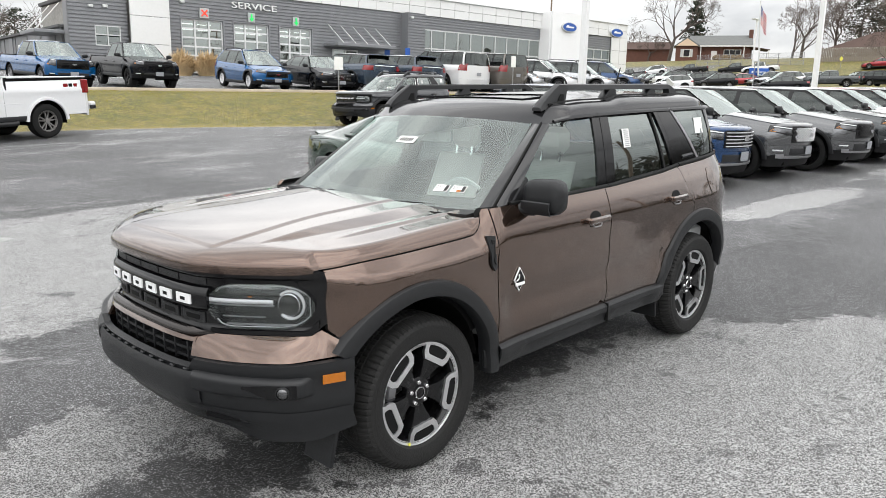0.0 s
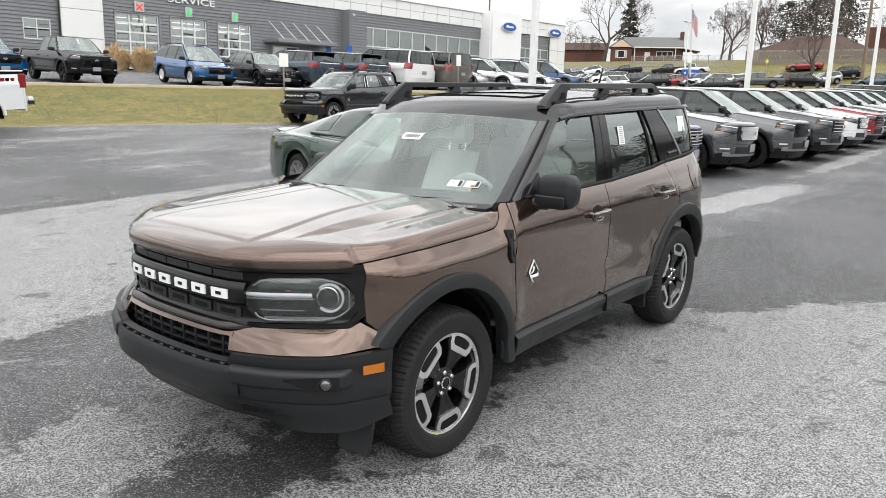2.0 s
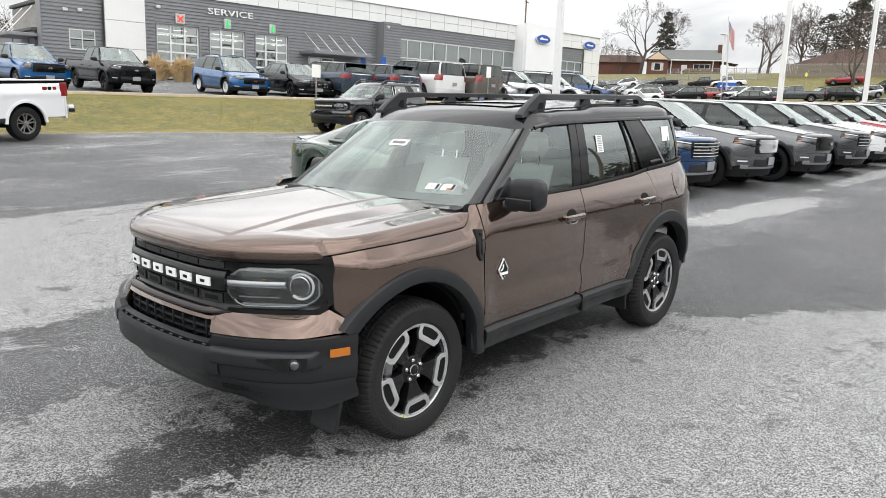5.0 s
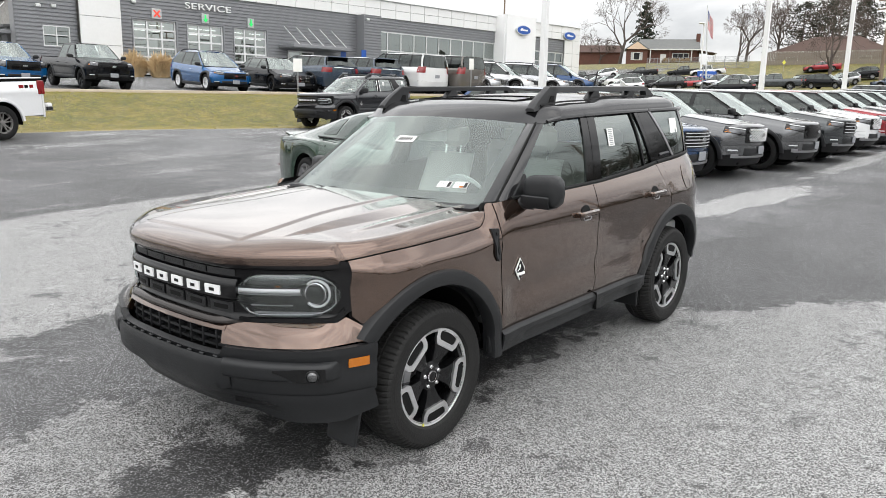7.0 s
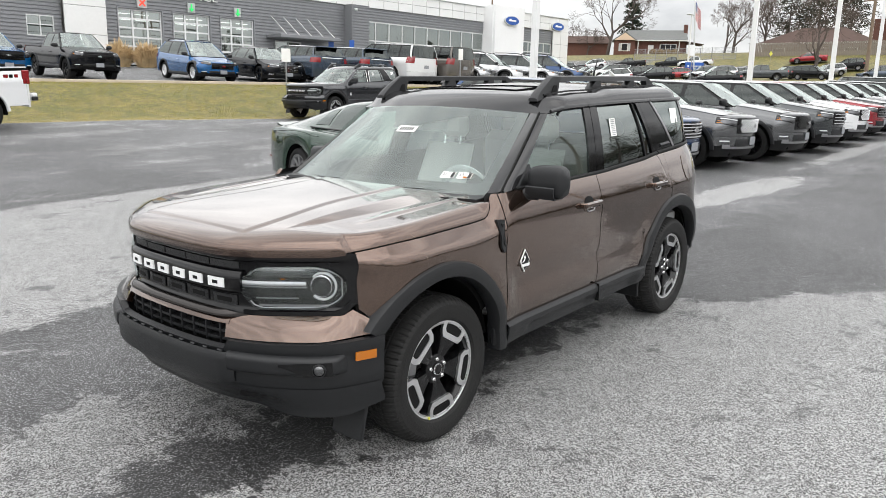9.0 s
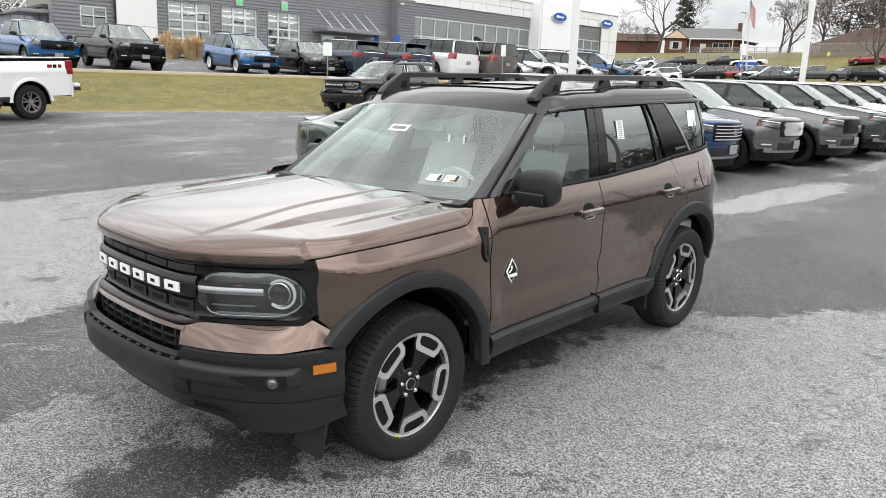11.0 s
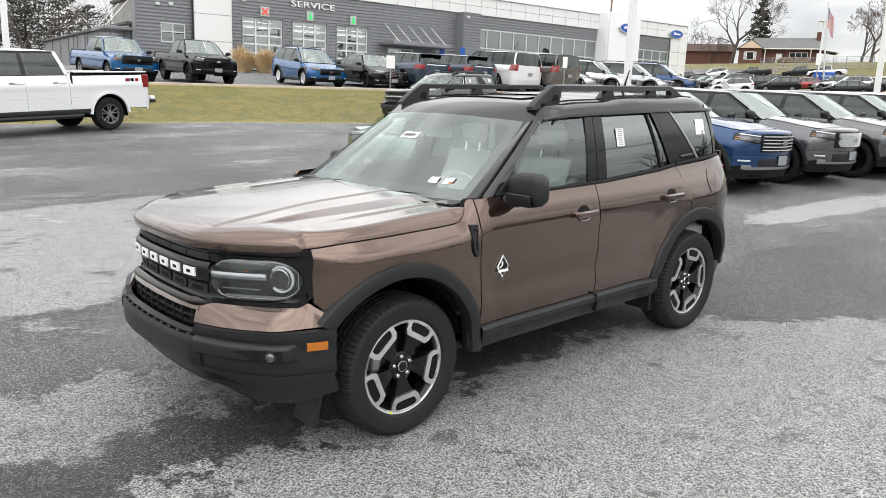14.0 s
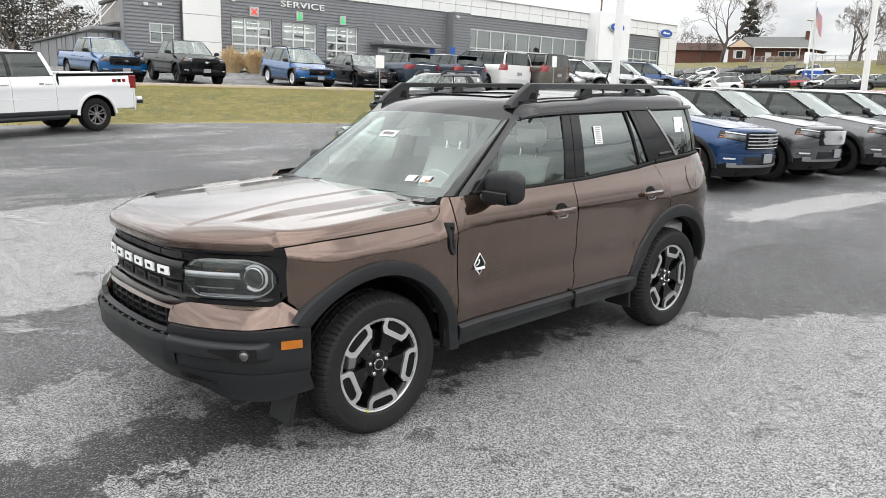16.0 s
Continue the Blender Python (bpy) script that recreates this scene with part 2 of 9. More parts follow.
    def lathe(self, prof, seg=48, c=(0, 0, 0), side=1, closed=False, a0=0.0, a1=2 * math.pi):
        """Turns (radius, along) about the y axis through c."""
        n = len(prof)
        full = abs(a1 - a0 - 2 * math.pi) < 1e-6
        rows = seg if full else seg + 1
        verts = []
        for k in range(rows):
            a = a0 + (a1 - a0) * k / seg
            verts += [(c[0] + r * math.cos(a), c[1] + side * y, c[2] + r * math.sin(a)) for r, y in prof]
        faces = []
        for k in range(seg):
            k2 = (k + 1) % rows
            for j in range(n if closed else n - 1):
                j2 = (j + 1) % n
                faces.append((k * n + j, k2 * n + j, k2 * n + j2, k * n + j2))
        return self.add(verts, faces)

    def prism(self, poly, d0, d1, put):
        """An extruded polygon: put(u, v, depth) gives the point."""
        n = len(poly)
        verts = [put(u, v, d0) for u, v in poly] + [put(u, v, d1) for u, v in poly]
        faces = [tuple(range(n))[::-1], tuple(range(n, 2 * n))] + [(i, (i + 1) % n, n + (i + 1) % n, n + i) for i in range(n)]
        return self.add(verts, faces)

    def mesh(self, name, mat, smooth=40):
        me = bpy.data.meshes.new(name)
        me.from_pydata(self.v, [], self.f)
        me.update()
        if smooth:
            me.shade_smooth()
            me.set_sharp_from_angle(angle=radians(smooth))
        if mat is not None:
            me.materials.append(mat)
        return me


def part(name, g, mat, parent=None, label="", smooth=40, at=None, kind=""):
    """One mesh object of a Geo (or of a ready mesh) under a thing or a part."""
    ob = new(name, g.mesh(name, mat, smooth) if isinstance(g, Geo) else g)
    if parent is not None:
        ob.parent = parent
    if at is not None:
        ob.matrix_basis = at
    return tagged(ob, label, kind=kind)


def thing(name, at, label, category, group=""):
    ob = new(name)
    ob.matrix_basis = at
    return tagged(ob, label, category, group)


def lerp(a, b, t):
    return a + (b - a) * t


def smooth01(t):
    t = np.clip(t, 0, 1)
    return t * t * (3 - 2 * t)


def poly_line(pts):
    xs, zs = [p[0] for p in pts], [p[1] for p in pts]
    return lambda x: float(np.interp(x, xs, zs))


def text_geo(body, size, depth, res=3):
    """The outline of a word in the built-in font, as a mesh, centred on its own middle."""
    cu = bpy.data.curves.new("lettering", "FONT")
    cu.body, cu.size, cu.extrude, cu.align_x, cu.align_y, cu.resolution_u = body, size, depth, "CENTER", "CENTER", res
    ob = bpy.data.objects.new("lettering", cu)
    scene.collection.objects.link(ob)
    dg = bpy.context.evaluated_depsgraph_get()
    me = bpy.data.meshes.new_from_object(ob.evaluated_get(dg))
    bpy.data.objects.remove(ob)
    bpy.data.curves.remove(cu)
    return me


# ---- ground ----
def sm(t):
    t = min(max(t, 0.0), 1.0)
    return t * t * (3 - 2 * t)


def soft_plus(t, w=1.5):
    """max(0, t) with a rounded knee."""
    return 0.0 if t <= -w else (t if t >= w else (t + w) ** 2 / (4 * w))


def south(x, y):
    """Distance from the origin towards the dealership, square to its kerb."""
    return -0.342 * x - 0.94 * y


def ground_z(x, y):
    """Height of the lot, the grass bank, the upper lot and the hillside."""
    w = south(x, y)
    near = -0.030 * max(x, -7.0) + (0.012 * (-7 - max(x, -30.0)) if x < -7 else 0.0)
    rise = 1.7 * sm((-32 - x) / 20) + 1.0 * sm((-54 - x) / 22) + 4.4 * sm((-74 - x) / 30) + 0.02 * max(0.0, -110 - x)
    slope = 0.033 * soft_plus(min(w, 19.0) - 4)
    bank = (1.02 * sm((w - 18.8) / 7.0) + 0.05 * max(0.0, min(w - 26, 21))) * (1 - sm((-34 - x) / 20))
    return near + rise + slope + bank


def ground_material():
    m = bpy.data.materials.new("worn_asphalt_and_grass")
    m.use_nodes = True
    n, l = m.node_tree.nodes, m.node_tree.links
    b = n["Principled BSDF"]
    tc = n.new("ShaderNodeTexCoord")
    sep = n.new("ShaderNodeSeparateXYZ")
    l.new(tc.outputs["Object"], sep.inputs["Vector"])

    def noise_tex(scale, detail=5, rough=0.55, dist=0.0):
        t = n.new("ShaderNodeTexNoise")
        t.inputs["Scale"].default_value, t.inputs["Detail"].default_value = scale, detail
        t.inputs["Roughness"].default_value, t.inputs["Distortion"].default_value = rough, dist
        l.new(tc.outputs["Object"], t.inputs["Vector"])
        return t.outputs["Fac"]

    def cells(scale):
        """Random value of each stone chip of the aggregate."""
        t = n.new("ShaderNodeTexVoronoi")
        t.inputs["Scale"].default_value = scale
        l.new(tc.outputs["Object"], t.inputs["Vector"])
        s = n.new("ShaderNodeSeparateColor")
        l.new(t.outputs["Color"], s.inputs["Color"])
        return s.outputs["Red"]

    def stretched(scale):
        """Noise drawn out along the lane."""
        mp = n.new("ShaderNodeMapping")
        mp.inputs["Rotation"].default_value, mp.inputs["Scale"].default_value = (0, 0, radians(20)), (0.32, 1.0, 1.0)
        l.new(tc.outputs["Object"], mp.inputs["Vector"])
        t = n.new("ShaderNodeTexNoise")
        t.inputs["Scale"].default_value, t.inputs["Detail"].default_value, t.inputs["Roughness"].default_value = scale, 12, 0.74
        l.new(mp.outputs["Vector"], t.inputs["Vector"])
        return t.outputs["Fac"]

    def op(kind, a, c=None, clamp=False):
        t = n.new("ShaderNodeMath")
        t.operation, t.use_clamp = kind, clamp
        for i, s in enumerate((a, c)):
            if s is None:
                continue
            if isinstance(s, (int, float)):
                t.inputs[i].default_value = s
            else:
                l.new(s, t.inputs[i])
        return t.outputs["Value"]

    def step(v, lo, hi, a=0.0, c=1.0):
        t = n.new("ShaderNodeMapRange")
        t.interpolation_type = "SMOOTHSTEP"
        for k, q in zip(("From Min", "From Max", "To Min", "To Max"), (lo, hi, a, c)):
            t.inputs[k].default_value = q
        l.new(v, t.inputs["Value"])
        return t.outputs["Result"]

    def mix(f, a, c):
        t = n.new("ShaderNodeMix")
        t.data_type = "RGBA"
        l.new(f, t.inputs[0])
        for k, s in ((6, a), (7, c)):
            if isinstance(s, tuple):
                t.inputs[k].default_value = (*s, 1)
            else:
                l.new(s, t.inputs[k])
        return t.outputs[2]

    X, Y = sep.outputs["X"], sep.outputs["Y"]
    big, mid, fine, grit = noise_tex(0.35, 6), noise_tex(1.7, 9, 0.68), noise_tex(9.0, 8, 0.7), noise_tex(120.0, 5, 0.85)
    gravel, coarse = cells(205.0), cells(120.0)
    wob = op("ADD", op("MULTIPLY", op("SUBTRACT", mid, 0.5), 1.5), op("MULTIPLY", op("SUBTRACT", fine, 0.5), 0.55))
    slant = op("MULTIPLY", op("MAXIMUM", op("SUBTRACT", -1.3, X), 0.0), 0.85)
    yw = op("ADD", Y, wob)
    front = step(op("SUBTRACT", yw, slant), 0.56, 0.63)                      # pale worn lane beside the car
    strip = op("MULTIPLY", step(yw, -0.86, -0.78), step(yw, -0.03, 0.05, 1.0, 0.0))
    back = op("MULTIPLY", step(yw, -2.45, -2.55), op("MULTIPLY", step(op("ADD", Y, op("MULTIPLY", wob, 0.25)), -7.2, -7.05), step(op("ADD", X, wob), -7.0, -5.0)))
    east = step(op("ADD", X, wob), -1.0, 0.2)
    flecks = op("MULTIPLY", step(mid, 0.60, 0.64), op("MULTIPLY", step(yw, -2.5, -2.2), step(yw, -0.7, -1.0)))
    sx = op("DIVIDE", op("ADD", X, 8.3), 2.5)
    sy = op("DIVIDE", op("ADD", op("ADD", Y, 0.72), op("MULTIPLY", op("ADD", X, 8.3), 0.06)), 0.42)
    rad = op("ADD", op("ADD", op("POWER", op("ABSOLUTE", sx), 2.0), op("POWER", op("ABSOLUTE", sy), 2.0)), op("MULTIPLY", op("ADD", wob, op("MULTIPLY", op("SUBTRACT", noise_tex(2.6, 8, 0.75), 0.5), 3.4)), 0.8))
    streak = step(rad, 0.95, 0.88)
    s2x = op("DIVIDE", op("ADD", X, 17.0), 5.0)
    s2y = op("DIVIDE", op("ADD", Y, 0.95), 0.26)
    rad2 = op("ADD", op("ADD", op("POWER", op("ABSOLUTE", s2x), 2.0), op("POWER", op("ABSOLUTE", s2y), 2.0)), op("MULTIPLY", op("ADD", wob, op("MULTIPLY", op("SUBTRACT", noise_tex(1.9, 8, 0.75), 0.5), 3.0)), 1.3))
    streak = op("MAXIMUM", streak, op("MULTIPLY", step(rad2, 1.0, 0.75), 0.7))
    pale = op("MAXIMUM", op("MAXIMUM", front, op("MULTIPLY", strip, east)), op("MAXIMUM", op("MAXIMUM", back, streak), op("MULTIPLY", op("MULTIPLY", flecks, east), 0.8)))
    # small dark stains in the pale lane
    stain = op("MULTIPLY", step(noise_tex(3.1, 8, 0.72), 0.592, 0.612), step(yw, 2.8, 2.0))
    pale = op("MULTIPLY", pale, op("SUBTRACT", 1.0, op("MULTIPLY", stain, 0.85)))
    far = step(yw, -7.0, -7.6)
    W = op("ADD", op("MULTIPLY", X, -0.342), op("MULTIPLY", Y, -0.94))
    mott = step(big, 0.35, 0.68, 0.75, 1.35)
    dark_v = op("MULTIPLY", op("MULTIPLY", mott, step(fine, 0.2, 0.8, 0.7, 1.3)), op("MULTIPLY", step(gravel, 0.74, 0.985, 0.45, 5.2), step(coarse, 0.3, 1.0, 0.8, 1.3)))
    scuff = op("MULTIPLY", step(stretched(0.9), 0.535, 0.56), far)
    # Shade beside the car put into the pale asphalt: darker towards it
    car_shade = step(op("ADD", Y, op("MULTIPLY", wob, 1.2)), 0.2, 3.2, 0.83, 1.06)
    car_shade = op("MAXIMUM", car_shade, op("MAXIMUM", step(Y, -0.7, -1.4), step(X, -4.0, -5.5)))
    pale_v = op("MULTIPLY", car_shade, op("MULTIPLY", step(fine, 0.2, 0.8, 0.82, 1.14), op("MULTIPLY", step(gravel, 0.18, 0.84, 0.16, 1.82), step(coarse, 0.0, 0.9, 0.82, 1.14))))

    dark_v = op("MULTIPLY", dark_v, step(op("ADD", X, op("MULTIPLY", wob, 1.5)), -2.0, -5.5, 1.0, 1.32))
    # Darkest asphalt: the band between the pale strip and the pale lane
    dark_band = op("MULTIPLY", step(yw, -0.02, 0.10), op("SUBTRACT", 1.0, front))
    dark_v = op("MULTIPLY", dark_v, op("SUBTRACT", 1.0, op("MULTIPLY", dark_band, 0.36)))

    def tone(v, c):
        t = n.new("ShaderNodeVectorMath")
        t.operation = "SCALE"
        t.inputs[0].default_value = c
        l.new(v, t.inputs["Scale"])
        return t.outputs["Vector"]

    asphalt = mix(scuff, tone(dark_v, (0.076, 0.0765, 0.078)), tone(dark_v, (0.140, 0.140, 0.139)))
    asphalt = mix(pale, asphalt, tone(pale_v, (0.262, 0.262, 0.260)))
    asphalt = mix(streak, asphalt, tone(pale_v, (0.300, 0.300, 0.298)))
    # grass on the bank and on the hillside
    gy = op("ADD", W, op("MULTIPLY", wob, 0.22))
    bank = op("MULTIPLY", op("MULTIPLY", step(gy, 18.78, 18.9), step(W, 26.06, 26.0)), step(X, -42.0, -40.0))
    hill = op("MULTIPLY", step(op("ADD", X, op("MULTIPLY", wob, 3.0)), -60.0, -61.0), op("MULTIPLY", step(Y, -41.0, -39.0), step(Y, 6.0, 4.0)))
    hill = op("MAXIMUM", hill, op("MULTIPLY", step(X, -92.0, -94.0), step(Y, 6.0, 4.0)))
    hill = op("MAXIMUM", hill, step(Y, -90.0, -91.0))
    green = op("MAXIMUM", bank, hill)
    g1 = mix(step(noise_tex(1.5, 7, 0.75), 0.40, 0.60), (0.105, 0.108, 0.022), (0.275, 0.205, 0.060))
    g2 = mix(step(noise_tex(14.0, 5, 0.7), 0.35, 0.68), (0.088, 0.086, 0.016), g1)
    blade = n.new("ShaderNodeVectorMath")
    blade.operation = "SCALE"
    l.new(g2, blade.inputs[0])
    l.new(op("MULTIPLY", step(noise_tex(45.0, 4, 0.8), 0.36, 0.64, 0.45, 1.65), step(noise_tex(6.0, 5, 0.7), 0.35, 0.65, 0.75, 1.2)), blade.inputs["Scale"])
    g2 = blade.outputs["Vector"]
    edge = step(gy, 19.8, 18.9)
    g3 = mix(op("MULTIPLY", op("MULTIPLY", edge, bank), 0.55), g2, (0.40, 0.31, 0.15))
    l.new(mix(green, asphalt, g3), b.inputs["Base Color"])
    l.new(step(pale, 0.0, 1.0, 0.62, 0.85), b.inputs["Roughness"])
    bp = n.new("ShaderNodeBump")
    bp.inputs["Strength"].default_value, bp.inputs["Distance"].default_value = 0.8, 0.005
    l.new(op("ADD", grit, op("MULTIPLY", fine, 0.6)), bp.inputs["Height"])
    l.new(bp.outputs["Normal"], b.inputs["Normal"])
    return m


def spaced(stops):
    out = []
    for a, c, d in stops:
        k = max(1, round((c - a) / d))
        out += [a + (c - a) * i / k for i in range(k)]
    return out + [stops[-1][1]]


gxs = spaced([(-2000, -400, 200), (-400, -140, 26), (-140, -30, 2.5), (-30, 12, 1.0), (12, 60, 6), (60, 400, 40), (400, 2000, 200)])
gys = spaced([(-2000, -400, 200), (-400, -90, 30), (-90, -45, 5), (-45, -24, 1.2), (-24, -16, 0.3), (-16, 8, 1.0), (8, 60, 6), (60, 400, 40), (400, 2000, 200)])
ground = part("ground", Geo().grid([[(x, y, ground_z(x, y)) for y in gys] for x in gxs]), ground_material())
tagged(ground, "worn asphalt car lot with a dry grass bank", "ground", kind="structure")

M_KERB = material("pale_concrete_kerb", (0.42, 0.36, 0.28), 0.85, var=0.15, scale=3, bump=0.3, bscale=80)
kerb = Geo()
sec = [(25.93, -0.05), (25.95, 0.10), (25.98, 0.12), (26.11, 0.12), (26.13, 0.10), (26.13, -0.1)]
kerb_rows = []
for i in range(56):
    u = -14 + i
    row = []
    for w, dz in sec:
        x, y = -0.94 * u - 0.342 * w, 0.342 * u - 0.94 * w
        row.append((x, y, ground_z(-0.94 * u - 0.342 * 26, 0.342 * u - 0.94 * 26) + dz))
    kerb_rows.append(row)
kerb.grid(kerb_rows)
tagged(part("kerb", kerb, M_KERB), "pale concrete kerb along the grass bank", "kerb", kind="structure")

# worn remains of a painted bay line
M_LINE = material("worn_white_road_paint", (0.36, 0.36, 0.355), 0.8, var=0.3, scale=9, bump=0.4, bscale=90)
rng = random.Random(21)
line = Geo()
for k in range(26):
    v = rng.random()
    x, y = 1.30 - 0.27 * v + rng.uniform(-0.05, 0.05), -6.75 + 0.85 * v
    a, s = rng.uniform(0, 3.1), rng.uniform(0.02, 0.055)
    line.add([(x + s * q * math.cos(a + b), y + s * q * math.sin(a + b), ground_z(x, y) + 0.004) for b, q in ((0, 1.3), (1.3, 0.7), (2.4, 1.0), (3.6, 1.2), (5.0, 0.8))], [(0, 1, 2, 3, 4)])
tagged(part("painted_line", line, M_LINE, smooth=0), "worn remains of a white painted bay line", "road marking", kind="structure")

# short winter grass on the bank
M_GRASS = material("dry_winter_grass", (0.265, 0.238, 0.055), 0.8, var=0.45, scale=1.1)
rng = random.Random(4)
tv, tf = [], []
for k in range(75000):
    u, w = rng.uniform(-9, 24), rng.uniform(18.85, 25.9)
    x, y = -0.94 * u - 0.342 * w, 0.342 * u - 0.94 * w
    z, a, h, wd = ground_z(x, y), rng.uniform(0, 6.3), rng.uniform(0.010, 0.045), rng.uniform(0.006, 0.014)
    dx, dy = math.cos(a) * wd, math.sin(a) * wd
    lx, ly = -math.sin(a) * rng.uniform(0.03, 0.10), math.cos(a) * rng.uniform(0.03, 0.10)
    tv += [(x - dx, y - dy, z - 0.004), (x + dx, y + dy, z - 0.004), (x + lx, y + ly, z + h)]
    tf.append((3 * k, 3 * k + 1, 3 * k + 2))
gn, gl_ = M_GRASS.node_tree.nodes, M_GRASS.node_tree.links
g_tr, g_mx = gn.new("ShaderNodeBsdfTranslucent"), gn.new("ShaderNodeMixShader")
g_mx.inputs["Fac"].default_value = 0.5
g_tr.inputs["Color"].default_value = (0.36, 0.32, 0.095, 1)
gl_.new(gn["Principled BSDF"].outputs["BSDF"], g_mx.inputs[1])
gl_.new(g_tr.outputs["BSDF"], g_mx.inputs[2])
gl_.new(g_mx.outputs["Shader"], gn["Material Output"].inputs["Surface"])
tuft = Geo()
tuft.v, tuft.f = tv, tf
tagged(part("grass", tuft, M_GRASS, smooth=0), "short dry winter grass on the bank", "grass", kind="stuff")


# ---- vehicles ----
WHEELS = {}


def wheel_meshes(r, rim_r, width, style, far):
    """Shared meshes of a road wheel whose outer face looks to +y: tyre, rim, spokes, hub."""
    key = (r, rim_r, width, style, far)
    if key in WHEELS:
        return WHEELS[key]
    seg = 28 if far else 48
    w = width / 2
    tyre = Geo().lathe([(rim_r - 0.005, -w * 0.8), (rim_r + 0.03, -w), (r - 0.05, -w * 1.02), (r - 0.012, -w * 0.86), (r, -w * 0.6), (r, -w * 0.33), (r - 0.008, -w * 0.3), (r - 0.008, -w * 0.22), (r, -w * 0.2), (r, w * 0.2), (r - 0.008, w * 0.22), (r - 0.008, w * 0.3), (r, w * 0.33), (r, w * 0.6), (r - 0.012, w * 0.86), (r - 0.05, w * 1.02), (rim_r + 0.03, w), (rim_r + 0.012, w * 0.94), (rim_r - 0.005, w * 0.8)], seg)
    rim = Geo().lathe([(rim_r - 0.02, -w * 0.7), (rim_r - 0.012, w * 0.7), (rim_r + 0.012, w * 0.9), (rim_r + 0.012, w * 0.95), (rim_r - 0.008, w * 0.93), (rim_r - 0.03, w * 0.6)], seg)
    rim.lathe([(rim_r - 0.02, w * 0.05), (0.01, w * 0.05)], seg)
    spokes = Geo()
    count = {"five": 5, "six": 6, "ten": 10, "twin": 5}[style]
    for k in range(count):
        a = 2 * math.pi * k / count + 0.3
        ca, sa = math.cos(a), math.sin(a)
        lanes = ((0.0, 0.035, 0.028),) if style != "twin" else ((0.055, 0.02, 0.016), (-0.055, 0.02, 0.016))
        if style == "five":
            lanes = ((0.0, 0.04, 0.055),)
        for off, w0, w1 in lanes:
            pts = []
            for rr, hw, yy in ((0.05, w0, w * 0.72), (rim_r * 0.6, (w0 + w1) / 2, w * 0.78), (rim_r, w1, w * 0.86)):
                o = off * rr / rim_r
                pts.append([(rr * ca - (o + s * hw) * sa, yy + dy, rr * sa + (o + s * hw) * ca) for s, dy in ((-1, -0.03), (-0.8, 0.0), (0.8, 0.0), (1, -0.03))])
            spokes.grid(pts)
    hub = Geo().lathe([(0.065, w * 0.6), (0.06, w * 0.82), (0.035, w * 0.86), (0.0, w * 0.86)], 16)
    WHEELS[key] = (tyre.mesh("tyre", M_RUBBER_FAR), rim.mesh("rim", M_DARK), spokes, hub)
    return WHEELS[key]


SPOKE_MESH = {}


def add_wheel(parent, x, y, side, r, rim_r, width, style, rim_mat, far):
    tyre, rim, spokes, hub = wheel_meshes(r, rim_r, width, style, far)
    k = (r, rim_r, width, style, far, rim_mat.name)
    if k not in SPOKE_MESH:
        lip = Geo().lathe([(rim_r + 0.012, width * 0.45), (rim_r + 0.006, width * 0.475), (rim_r - 0.016, width * 0.455), (rim_r - 0.03, width * 0.30)], 28 if far else 48)
        SPOKE_MESH[k] = (spokes.mesh("spokes", rim_mat), hub.mesh("hub_cap", rim_mat), lip.mesh("rim_lip", rim_mat))
    m = pose(x, y, r, 0, 0, 0 if side > 0 else 180)
    wh = part("wheel", rim, None, parent, at=m)
    part("tyre", tyre, None, wh)
    for nm, me in zip(("spokes", "hub_cap", "rim_lip"), SPOKE_MESH[k]):
        part(nm, me, None, wh)
    return wh


